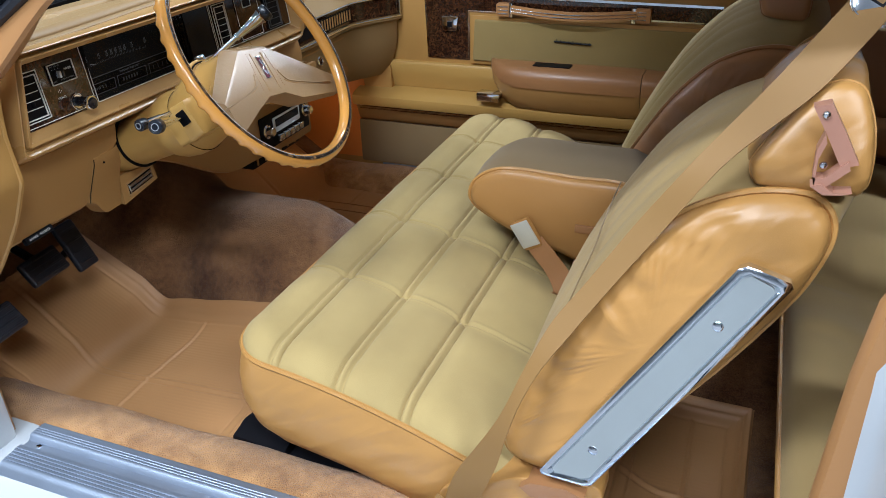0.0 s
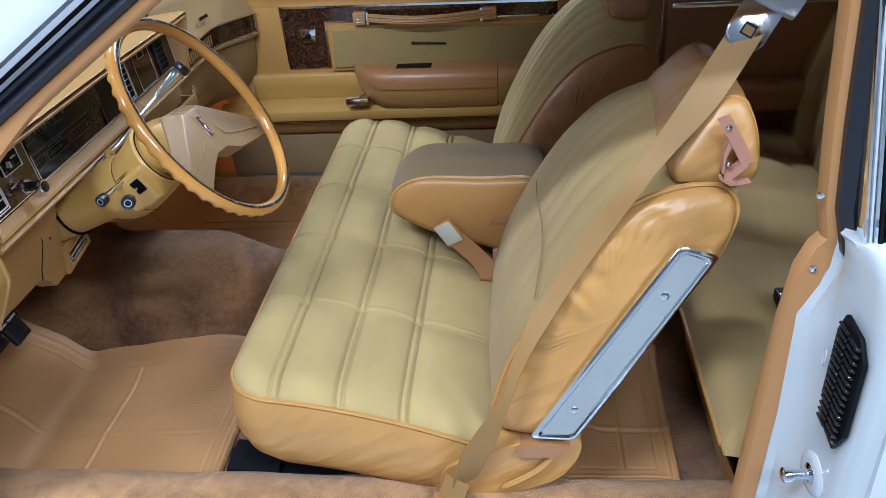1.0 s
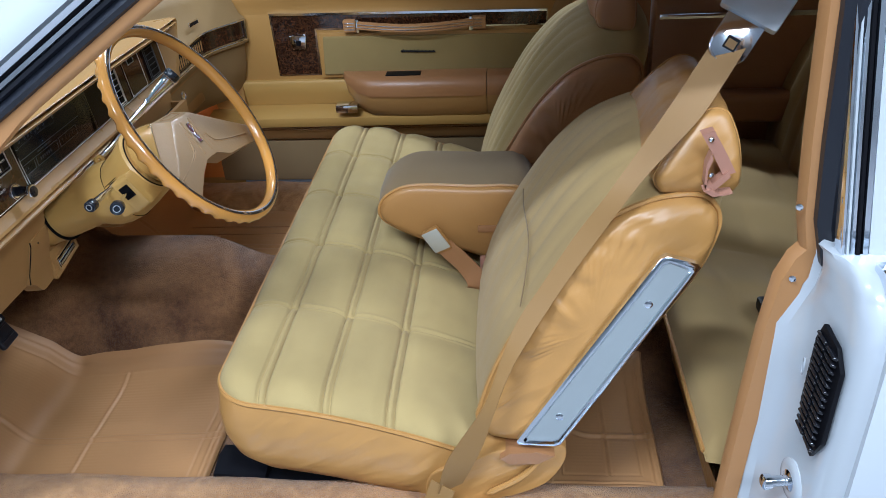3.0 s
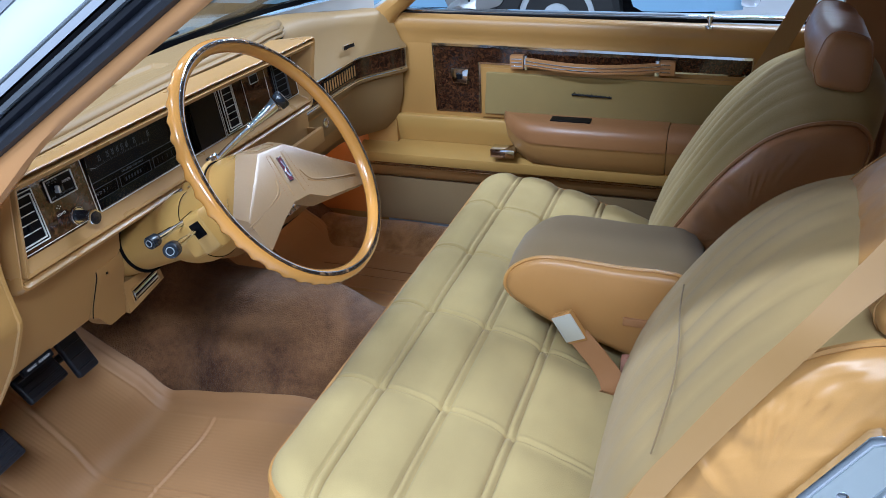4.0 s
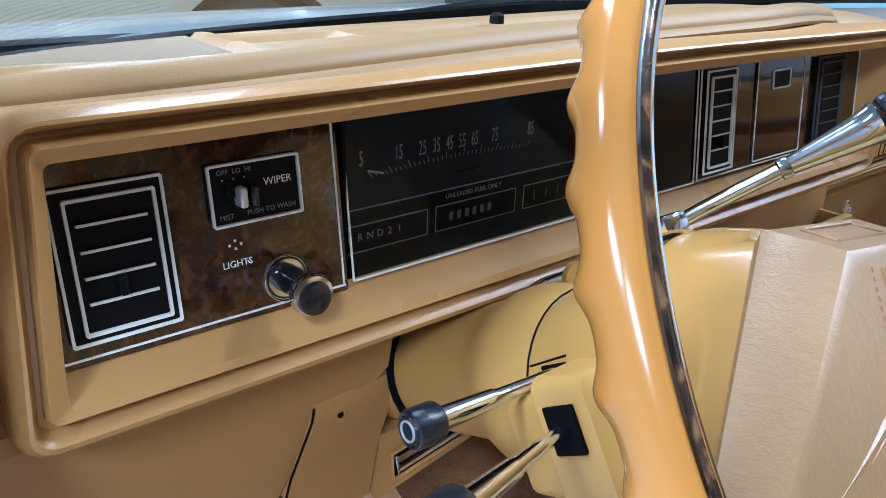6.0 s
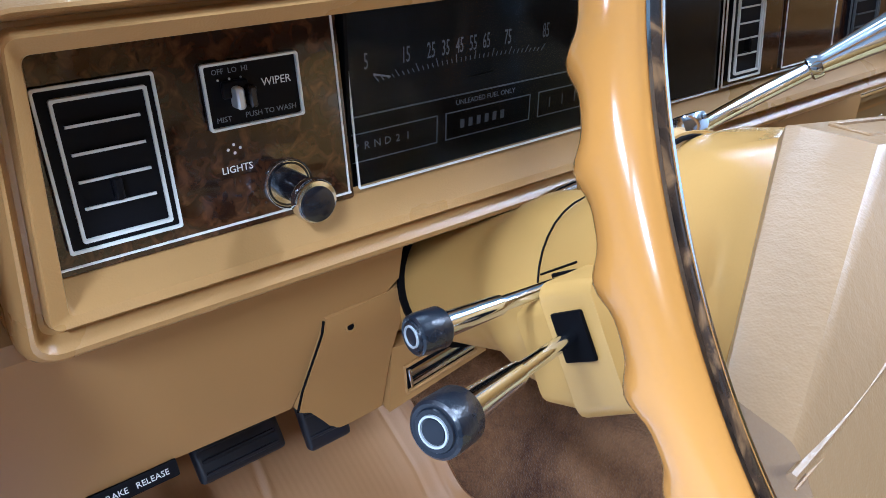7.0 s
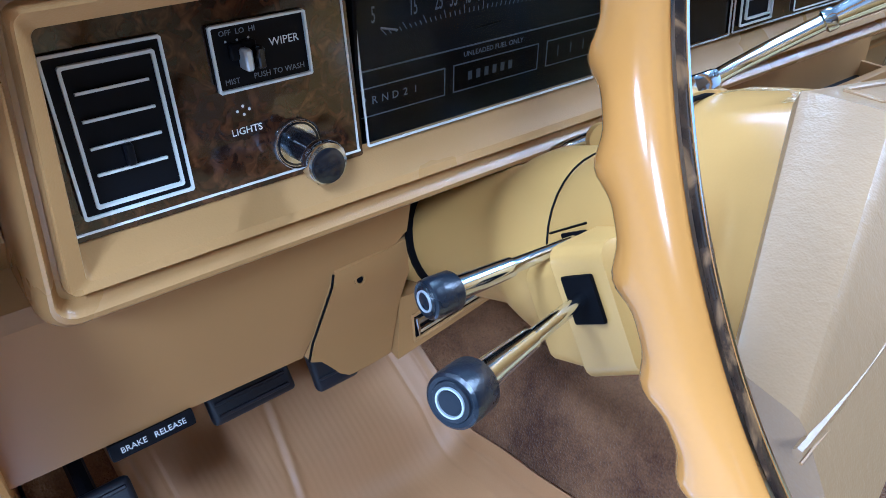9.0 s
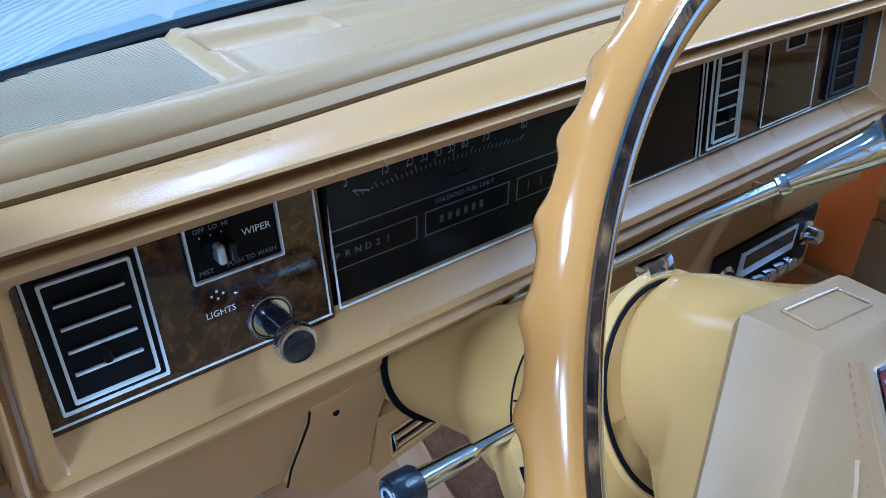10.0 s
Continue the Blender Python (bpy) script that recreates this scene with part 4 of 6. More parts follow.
def bolster(parent, y, s, lean, shift, material, label):
    """Pillowed vinyl side of a backrest, with piping round its seam."""
    rings = []
    mid = V(0.43, 0, 0.69)
    base = back_ring(0, 0.995, 0, 0, per=14)
    for inset, bulge in ((0.0, -0.004), (0.002, 0.006), (0.006, 0.014), (0.012, 0.0205), (0.020, 0.0245), (0.030, 0.028), (0.042, 0.030), (0.056, 0.031), (0.072, 0.0315), (0.09, 0.032), (0.11, 0.032)):
        row = []
        for p in base:
            d = p - mid
            ln = d.length
            q = mid + d * max(1 - inset * 8, (ln - inset) / ln)
            along, across = q.x * 0.53 + q.z * 0.85, -q.x * 0.85 + q.z * 0.53
            fold = abs(noise.noise(V(along * 46 + 2.5 * noise.noise(q * 7), across * 6, 2.0)))
            w = 0.0018 * noise.noise(V(q.x * 12, 3, q.z * 12)) + 0.0150 * (0.27 - fold ** 0.8) * step(0.004, 0.026, inset) * step(0.100, 0.050, inset) * step(-0.02, 0.05, across) * step(0.58, 0.68, along)
            row.append(V(q.x + shift, y + s * (bulge + w) + lean * (q.z - 0.5), q.z))
        rings.append(row)
    side_part = part("side_bolster", loft(rings), material, parent, label, 70)
    ring = [V(p.x + shift, y + s * 0.002 + lean * (p.z - 0.5), p.z) for p in back_ring(0, 1.0, 0, 0)]
    part("piping", tube(ring, 0.004, 6, True), material, parent)
    return side_part


drv = part("backrest", loft_back(-0.594, -0.075, 0.13, 0.0, 0.15, 0.005), M_CLOTH2, seat, "gold velour driver backrest with vertical pleats", 60)
bolster(drv, -0.594, -1, 0.13, 0.0, M_HIDE, "caramel vinyl outer bolster with pulled wrinkles")
pas = part("backrest", loft_back(0.085, 0.56, -0.05, -0.018, 0.13), M_CLOTH, seat, "gold velour passenger backrest with vertical pleats", 60)
bolster(pas, 0.085, -1, 0.0, -0.018, M_RUSSET, "russet vinyl inner bolster")

part("backrest_seam", tube(smooth_line([V(0.327, -0.239, 0.742), V(0.327, -0.305, 0.741), V(0.332, -0.405, 0.751), V(0.332, -0.462, 0.741), V(0.325, -0.516, 0.721), V(0.318, -0.551, 0.699)], 5), 0.0012, 5), M_CLOTH3, drv, "stitched seam across the backrest")

# bright trim plate on the outer side of the driver backrest
PC = [V(0.312, -0.633, 0.496), V(0.377, -0.638, 0.496), V(0.566, -0.602, 0.808), V(0.514, -0.602, 0.822)]
pn = (PC[1] - PC[0]).cross(PC[3] - PC[0]).normalized()
if pn.y > 0:
    pn = -pn


def plate_ring(inset, lift):
    c = sum(PC, V(0, 0, 0)) / 4
    long = ((PC[3] + PC[2]) / 2 - (PC[0] + PC[1]) / 2).normalized()
    wide = ((PC[1] + PC[2]) / 2 - (PC[0] + PC[3]) / 2).normalized()
    out = []
    for i, p in enumerate(PC):
        sl = 1 if i in (0, 1) else -1
        sw = 1 if i in (0, 3) else -1
        q = p + long * (inset * sl) + wide * (inset * sw)
        nx = long * (0.006 * sl)
        wx = wide * (0.006 * sw)
        out += ([q + nx, q + wx] if i in (0, 2) else [q + wx, q + nx])
    return [q + pn * lift for q in out]


part("hinge_cover", loft([plate_ring(-0.002, -0.008), plate_ring(-0.002, 0.006), plate_ring(0.002, 0.009), plate_ring(0.005, 0.009), plate_ring(0.008, 0.004)], True, True), M_CHROME, drv, "bright metal hinge cover plate")
for t in (0.17, 0.79):
    c = (PC[0] + PC[1]) / 2 * (1 - t) + (PC[3] + PC[2]) / 2 * t + pn * 0.0045
    part("screw", lathe(axis(c, pn), [(0.006, 0), (0.006, 0.002), (0.003, 0.004)], 12), M_CHROME, drv)
part("plate_face", loft([plate_ring(0.008, 0.0035), plate_ring(0.009, 0.0052)], True, True), M_PLATE, drv, "brushed metal plate")
fold = [(0.165, 0.352), (0.260, 0.352), (0.345, 0.378), (0.378, 0.412), (0.392, 0.450), (0.383, 0.474), (0.340, 0.478), (0.290, 0.468), (0.262, 0.458), (0.225, 0.435), (0.17, 0.41)]
part("rear_skirt", prism([V(x, -0.628 + 0.10 * max(0.0, x - 0.30), z) for x, z in [(p.x, p.y) for p in smooth_line([V(x, z, 0) for x, z in fold], 4, True)]], (0, 0.05, 0), 0.009, 3), M_HIDE, seat, "loose caramel vinyl skirt below the hinge", 60)
part("skirt_fold", tube(smooth_line([V(0.262, -0.632, 0.372), V(0.318, -0.632, 0.412), V(0.350, -0.630, 0.452), V(0.356, -0.626, 0.470)], 5), [0.002] + [0.006] * 14 + [0.003], 8), M_HIDE, seat)
part("recliner_flap", loft([[V(x, y, z) for x, z in ((0.285, 0.462), (0.30, 0.474), (0.345, 0.478), (0.372, 0.470), (0.345, 0.452), (0.30, 0.450))] for y in (-0.640, -0.585)]), M_HIDE2, seat, "loose vinyl flap over the hinge")


# folded centre armrest
def arm_ring(y, k=1.0):
    pts = smooth_line([V(x, 0, z) for x, z in ((0.030, 0.630), (0.042, 0.657), (0.075, 0.679), (0.12, 0.687), (0.22, 0.683), (0.33, 0.676), (0.345, 0.60), (0.29, 0.515), (0.20, 0.535), (0.11, 0.566), (0.06, 0.592), (0.037, 0.609))], 4, True)
    mid = V(0.2, 0, 0.61)
    return [V((mid + (p - mid) * k).x, y, (mid + (p - mid) * k).z) for p in pts]


arm = part("armrest", loft([arm_ring(-0.108), arm_ring(-0.10, 1.03), arm_ring(-0.03, 1.06), arm_ring(0.03, 1.05), arm_ring(0.062, 1.0)]), M_CLOTH3, seat, "folded-down centre armrest with brown velour top", 60)
part("armrest_side", loft([arm_ring(-0.108, 1.0), arm_ring(-0.116, 0.985), arm_ring(-0.121, 0.93), arm_ring(-0.124, 0.80)]), M_SIDE, arm, "caramel vinyl armrest side", 70)
part("piping", tube(arm_ring(-0.109, 1.012), 0.0035, 6, True), M_HIDE, arm)
part("strap_tab", box((0.235, -0.129, 0.585), (0.30, -0.122, 0.60), 0.002), M_HIDE2, arm)


# head restraints
def headrest(yc, xs, label):
    h = thing("headrest", label, "headrest", (0.55 + xs, yc, 0.93), "front headrests")
    mat = M_RUSSET if yc > 0 else M_HIDE
    boxy = ((0.524, 0.932), (0.520, 0.952), (0.527, 0.984), (0.534, 0.997), (0.546, 1.004), (0.578, 1.000), (0.594, 0.993), (0.600, 0.978), (0.603, 0.930), (0.598, 0.914), (0.584, 0.909), (0.540, 0.915), (0.528, 0.921))
    sec = [V(x, 0, z) for x, z in boxy if yc > 0] or [V(x, 0, z) for x, z in ((0.503, 0.905), (0.507, 0.918), (0.528, 0.950), (0.550, 0.978), (0.560, 0.988), (0.575, 0.994), (0.592, 0.992), (0.603, 0.982), (0.612, 0.95), (0.617, 0.905), (0.613, 0.888), (0.598, 0.880), (0.522, 0.882), (0.509, 0.888))]
    sec = smooth_line(sec, 3, True)
    mid = V(0.560, 0, 0.955 if yc > 0 else 0.945)
    taper = 0.06 if yc > 0 else 0.20

    def section(t, k):
        out = []
        for p in sec:
            q = mid + (p - mid) * k
            wide = 0.160 * (1 - taper * step(0.90, 1.0, q.z)) + 0.004 * math.sin((q.z - 0.88) * 24)
            face = 0.010 * (1 - t * t) * (-1 if q.x < 0.55 else 0.3)
            r = V(q.x + xs + face + 0.004, yc + t * wide, q.z + 0.003)
            out.append(r + V(1, 1, 1) * 0.0022 * noise.noise(r * 22))
        return out
    ends = [(1.02, 0.55), (1.015, 0.72), (1.0, 0.86), (0.98, 0.935), (0.95, 0.98)]
    rings = [section(-t, k) for t, k in ends] + [section(t, 1.0) for t in np.linspace(-0.9, 0.9, 22)] + [section(t, k) for t, k in ends[::-1]]
    pad = part("pad", loft(rings), mat, h, "soft vinyl pad with stitched ends", 60)
    for t in (-0.90, 0.90):
        part("seam", tube(section(t, 1.002), 0.0016, 5, True), mat, h)
    for s in (-0.05, 0.05):
        part("post", tube([V(0.565 + xs, yc + s, 0.80), V(0.565 + xs, yc + s, 0.92)], 0.006, 8), M_CHROME, h)
    return h


headrest(-0.385, 0.0, "caramel vinyl headrest on the driver backrest")
headrest(0.32, -0.035, "russet vinyl headrest on the passenger backrest")

# belt guide clipped to the driver headrest
g = thing("belt_guide", "pink-tan plastic seat belt guide on the headrest side", "belt guide", (0.58, -0.56, 0.9))
GF = facing(V(0.572, -0.563, 0.940), (1, 0.0, 0.32), (-0.32, 0, 1)) @ Matrix.Scale(0.82, 4)
part("arm", loft([[GF @ V(x + a * 0.010, y, b * 0.010) for a, b in ((-1, -1), (1, -1), (1, 1), (-1, 1))] for x, y in ((0.006, 0.062), (0.016, 0.02), (0.024, -0.02))]), M_PINK, g)
part("hook", loft([[GF @ V(x, y + a * 0.006, 0.004 + b * 0.010) for a, b in ((-1, -1), (1, -1), (1, 1), (-1, 1))] for x, y in ((0.024, -0.018), (-0.006, -0.034), (-0.018, -0.030), (-0.008, 0.004), (0.004, 0.022))]), M_PINK, g)
part("lip", loft([[GF @ V(x + a * 0.006, y, 0.006 + b * 0.012) for a, b in ((-1, -1), (1, -1), (1, 1), (-1, 1))] for x, y in ((-0.016, -0.034), (-0.004, -0.048), (0.016, -0.052))]), M_PINK, g)
for x, y in ((0.008, 0.05), (-0.004, -0.012)):
    part("screw", lathe(GF @ pose(x, y, 0.011), [(0.005, 0), (0.004, 0.002), (0.002, 0.003)], 10), M_CHROME, g)

# driver seat belt
belt = thing("seat_belt", "tan webbing seat belt hanging from the pillar to the floor", "seat belt", (0.2, -0.64, 0.36))


def webbing(line, w, normal, twist=0.0):
    rings = []
    for i, p in enumerate(line):
        t = (line[min(i + 1, len(line) - 1)] - line[max(i - 1, 0)]).normalized()
        q = Matrix.Rotation(twist * step(0.72, 0.18, i / len(line)), 3, t) @ Vector(normal)
        a = t.cross(q).normalized()
        b = a.cross(t)
        rings.append([p + a * w + b * 0.0007, p - a * w + b * 0.0007, p - a * w - b * 0.0007, p + a * w - b * 0.0007])
    return loft(rings)


outer_edge = smooth_line([V(0.222, -0.640, 0.405), V(0.250, -0.652, 0.480), V(0.281, -0.655, 0.570), V(0.312, -0.636, 0.642), V(0.346, -0.610, 0.690), V(0.389, -0.586, 0.755), V(0.437, -0.570, 0.826), V(0.491, -0.560, 0.910), V(0.566, -0.519, 0.998), V(0.626, -0.469, 1.076), V(0.68, -0.43, 1.15)], 8)
inner_edge = smooth_line([V(0.184, -0.668, 0.410), V(0.203, -0.660, 0.480), V(0.265, -0.645, 0.585), V(0.294, -0.610, 0.652), V(0.316, -0.590, 0.700), V(0.350, -0.572, 0.750), V(0.399, -0.556, 0.828), V(0.450, -0.548, 0.904), V(0.526, -0.500, 1.006), V(0.587, -0.451, 1.084), V(0.64, -0.41, 1.15)], 8)
rings = []
for k, (a, b) in enumerate(zip(outer_edge, inner_edge)):
    proud = V(-0.003, -0.0150, 0.0100) * step(0.50, 0.62, a.z) * step(1.0, 0.90, a.z)
    a, b = a.lerp(b, 0.22 * step(0.50, 0.62, a.z) * step(1.0, 0.90, a.z)) + proud, b + proud
    along = outer_edge[min(k + 1, len(outer_edge) - 1)] - outer_edge[max(k - 1, 0)]
    nrm = along.cross(b - a).normalized() * 0.0007
    rings.append([a + nrm, b + nrm, b - nrm, a - nrm])
part("webbing", loft(rings), M_WEB, belt, "tan belt webbing")
TB = facing(V(0.607, -0.460, 1.078), (0.82, -0.35, -0.41), (0.53, 0.30, 0.79))
plate = [TB @ V(x, y, 0.002) for x, y in [(0.027, 0.036)] + [(0.027 * math.cos(radians(a)), -0.012 + 0.024 * math.sin(radians(a))) for a in range(0, -181, -15)] + [(-0.027, 0.036)]]
tg = part("tongue", prism(plate, TB.to_3x3() @ V(0, 0, 0.004), 0.001), M_CHROME, belt, "chromed belt tongue")
part("tongue_slot", box((-0.009, -0.016, 0.0062), (0.009, 0.002, 0.0066), 0, 1, TB), M_BLACK, tg)
part("slot_back", box((-0.0065, -0.0135, 0.0064), (0.0065, -0.002, 0.0068), 0, 1, TB), M_WEB, tg)
part("tongue_rim", tube([TB @ V(0.025 * math.cos(radians(a)), -0.012 + 0.022 * math.sin(radians(a)), 0.0062) for a in range(0, -181, -12)], 0.0011, 6), M_CHROME, tg)
part("retractor_cover", box((-0.042, 0.030, -0.012), (0.042, 0.14, 0.014), 0.005, 2, TB), M_SATIN, belt, "grey metal belt end plate")
part("floor_anchor", box((0.148, -0.688, 0.345), (0.205, -0.648, 0.385), 0.008), M_HIDE2, belt, "tan anchor boot")
part("stitched_end", webbing([V(0.174, -0.671, 0.37), V(0.183, -0.668, 0.395), V(0.193, -0.664, 0.425)], 0.021, (-0.3, -0.9, 0.1)), M_WEB, belt)

# buckle on its stalk at the middle of the seat
bk = thing("belt_buckle", "chrome-faced belt buckle on a twisted tan strap", "belt buckle", (0.2, -0.12, 0.43))
bl = smooth_line([V(0.208, -0.150, 0.462), V(0.214, -0.166, 0.466), V(0.232, -0.176, 0.478), V(0.228, -0.172, 0.503), V(0.205, -0.162, 0.530), V(0.180, -0.147, 0.547), V(0.166, -0.139, 0.557)], 6)
part("strap", webbing(bl, 0.021, (-0.55, -0.75, 0.35), 1.2), M_HIDE2, bk)
BF = facing(V(0.150, -0.138, 0.574), (0.80, -0.20, 0.50), (-0.5, 0.0, 0.85))
part("buckle_body", box((-0.019, -0.03, -0.006), (0.019, 0.03, 0.006), 0.003, 2, BF), M_HIDE, bk)
part("buckle_face", box((-0.020, -0.024, 0.0055), (0.020, 0.028, 0.0085), 0.002, 2, BF), M_SATIN, bk, "brushed chrome buckle face")
part("anchor_ring", tube([V(0.232 + 0.012 * math.cos(q), -0.140, 0.487 + 0.014 * math.sin(q)) for q in np.linspace(0, 2 * math.pi, 13)[:-1]], 0.004, 6, True), M_HIDE, bk)
part("seat_slot", box((0.205, -0.172, 0.458), (0.250, -0.130, 0.464), 0.002), M_PINK, bk)
part("second_tongue", box((0.238, -0.150, 0.492), (0.262, -0.135, 0.535), 0.004), M_PINK, bk, "pale plastic belt end")
# passenger belt
pb = thing("seat_belt", "tan webbing seat belt behind the passenger seat", "seat belt", (0.3, 0.6, 0.5))
part("webbing", webbing(smooth_line([V(0.235, 0.60, 0.42), V(0.30, 0.605, 0.55), V(0.44, 0.62, 0.85), V(0.56, 0.61, 1.15)], 5), 0.0215, (-0.3, -0.9, 0.2)), M_WEB, pb)


# ---- rear seat ----
rear = thing("rear_bench", "gold velour rear bench seat in shadow", "car seat", (0.9, 0, 0.3))


def rear_z(u, v):
    x, y = 0.60 + 0.55 * u, -0.66 + 1.32 * v
    z = 0.525 - 0.10 * u + 0.012 * abs(math.sin((x - 0.6) / 0.13 * math.pi)) ** 0.5 * abs(math.sin((y + 0.66) / 0.22 * math.pi)) ** 0.4
    k = 1 - min(1.0, min(u * 0.55, 0.66 - abs(y)) / 0.06)
    return V(x, y, z - 0.04 * (1 - math.sqrt(max(0, 1 - k * k))) - 0.10 * math.exp(-(y / 0.16) ** 4) * 0.3)


part("cushion", sheet(50, 80, rear_z), M_CLOTH2, rear, "", 60)
part("front_skirt", sheet(20, 6, lambda u, v: V(0.60 + 0.012 * math.sin(v * 3) + 0.05 * v, -0.66 + 1.32 * u, 0.492 - 0.20 * v)), M_HIDE, rear)
part("piping", tube([V(0.600, y, 0.488) for y in np.linspace(-0.64, 0.64, 20)], 0.004, 6), M_HIDE, rear)


def rear_back(u, v):
    y = -0.66 + 1.32 * u
    z = 0.44 + 0.50 * v
    pl = 0.010 * abs(math.sin((y + 0.66) / 0.075 * math.pi)) ** 0.6
    return V(1.06 + 0.20 * v - pl - 0.05 * math.sin(math.pi * v), y, z)


part("backrest", sheet(120, 16, rear_back), M_CLOTH2, rear, "", 60)
part("backrest_top", box((1.24, -0.66, 0.86), (1.30, 0.66, 0.945), 0.02, 3), M_HIDE2, rear)
rb = thing("rear_belt", "black rear belt buckle on the rear cushion", "belt buckle", (0.8, -0.35, 0.5))
part("buckle", box((0.76, -0.36, 0.52), (0.80, -0.30, 0.545), 0.006), M_BLACK, rb)
part("release", box((0.762, -0.348, 0.545), (0.775, -0.325, 0.55), 0.002), M_CHROME, rb)


# ---- floor mats ----
def mat_sheet(name, label, x0, x1, y0, y1, skew=0.0):
    """A moulded rubber mat: raised border, a ridge along the middle, thin panel lines, soft waves."""
    def ridge(d, w):
        return math.exp(-(d / w) ** 2)

    def f(u, v):
        x, y = x0 + (x1 - x0) * u, y0 + (y1 - y0) * v
        um, vm, lx, ly = u * (x1 - x0), v * (y1 - y0), x1 - x0, y1 - y0
        y += skew * (x - x1) / (x0 - x1)
        e = min(um, lx - um, vm, ly - vm)
        h = 0.0035 * step(0.016, 0.010, e) + 0.0022 * ridge(e - 0.020, 0.0032)
        mid = vm - 0.40 * ly + 0.10 * ly * step(0.45, 0.0, u) * -1.0
        h += 0.0026 * ridge(mid, 0.0042) - 0.0018 * ridge(mid + 0.009, 0.0030)
        h -= 0.0016 * ridge(e - 0.040, 0.0022)
        if e > 0.040:
            h += 0.0018 * ridge(um - 0.545 * lx, 0.0030) - 0.0012 * ridge(um - 0.545 * lx - 0.007, 0.0026)
            h += 0.00015 * math.sin(vm * 760) * step(0.045, 0.07, e)
        wav = 0.005 * noise.noise(V(x * 6, y * 6, 2)) + 0.004 * noise.noise(V(x * 3, y * 13, 5)) + 0.012 * step(0.06, 0.0, e) * max(0.0, noise.noise(V(x * 9, y * 9, 8)))
        return V(x, y, floor_z(x, y) + 0.012 + wav + h - 0.010 * step(0.005, 0.0, e))
    return single(name, sheet(230, 170, f), M_MAT, label, "floor mat", (0, 0, 0.25), "", "floor mats", 70)


mat_sheet("floor_mat", "tan rubber floor mat with ribbed panels, driver footwell", -0.90, -0.285, -0.555, -0.165, -0.05)
pm = mat_sheet("floor_mat", "tan rubber floor mat with ribbed panels, passenger footwell", -0.90, -0.285, 0.185, 0.60, 0.0)
# thin brown tubes stand in for the shade inside two moulded grooves
for gy in (0.415, 0.455):
    part("groove", tube([V(x, gy, floor_z(x, gy) + 0.0135 + 0.004 * noise.noise(V(x * 7, gy * 7, 2)) + 0.003 * noise.noise(V(x * 3, gy * 16, 5))) for x in np.linspace(-0.66, -0.31, 30)], 0.0016, 5), M_HIDE2, pm, "brown strip painting the shade of a moulded groove")
mat_sheet("floor_mat", "tan rubber floor mat in the rear footwell", 0.36, 0.585, -0.53, -0.17, 0.0)


# ---- dashboard ----
dash = thing("dashboard", "tan padded dashboard with burr walnut and smoked instrument panel", "dashboard", (-0.6, 0, 0.66))
DY0, DY1 = -0.655, 0.175


def face_x(z):
    return -0.4595 - (z - 0.877) * 0.12


def pad_back(y):
    return glass_base(y) + 0.028


def pad_front(y):
    return -0.486 - 0.032 * step(-0.62, -0.15, y) - 0.045 * step(0.0, 0.30, y) - 0.035 * step(0.21, 0.32, y)


def rect_gap(x, y, x0, x1, y0, y1):
    return max(x0 - x, x - x1, y0 - y, y - y1)


def pad_top(x, y):
    """Height of the upper pad, with the speaker frame and the defroster recess pressed in."""
    z = 0.987 - 0.045 * step(0.05, 0.62, y) - 0.012 * step(-0.60, -0.74, x) + 0.0075 * math.exp(-((x - pad_front(y) + 0.013) / 0.012) ** 2)
    d = max(-0.640 - 0.20 * (y + 0.49) - x, x + 0.5275 + 0.180 * (y + 0.492), y + 0.480, -0.618 - y)
    z += 0.0025 * step(0.009, 0.005, d) * step(-0.002, 0.002, d) - 0.0015 * step(0.002, -0.002, d)
    d = rect_gap(x, y, -0.6145, -0.5785, -0.474, -0.12)
    z -= 0.007 * step(0.003, -0.005, d) * (1 - math.exp(-((y + 0.388) / 0.005) ** 2))
    k = 1 - min(1.0, max(0.0, pad_front(y) - x) / 0.009)
    return z - 0.006 * (1 - math.sqrt(max(0.0, 1 - k * k)))


def pad_point(u, v):
    y = -0.675 + 0.98 * v
    x = pad_back(y) + (pad_front(y) - pad_back(y)) * (1 - (1 - u) ** 1.35)
    return V(x, y, pad_top(x, y))


bm = sheet(90, 190, pad_point)
LIP = ((0.0, 0.0), (0.0040, -0.0016), (0.0062, -0.0046), (0.0052, -0.0078), (0.0010, -0.0092), (0.0052, -0.0104), (0.0078, -0.0132), (0.0066, -0.0164), (-0.002, -0.0180), (-0.014, -0.0180))
add_loft(bm, [[V(pad_front(y) + a, y, pad_top(pad_front(y), y) + b) for a, b in LIP] for y in np.linspace(-0.675, 0.305, 70)], False, False)
part("upper_pad", bm, M_PAD, dash, "sun-bleached tan upper dash pad", 50)
# black tube and sheet paint the shade between pad lip and hood
part("lip_gap_shade", tube([V(pad_front(y) + 0.0105, y, 0.9735 - 0.005 * step(-0.3, 0.1, y)) for y in np.linspace(-0.640, 0.10, 60)], 0.0026, 5), M_DARK, dash, "black tube painting the shade of the gap under the pad lip")
part("pad_gap_shade", loft([[V(pad_front(y) + 0.004, y, 0.962 - 0.012 * step(-0.3, 0.2, y)), V(pad_front(y) - 0.03, y, 0.962 - 0.012 * step(-0.3, 0.2, y))] for y in np.linspace(-0.66, 0.29, 30)], closed=False), M_DARK, dash)

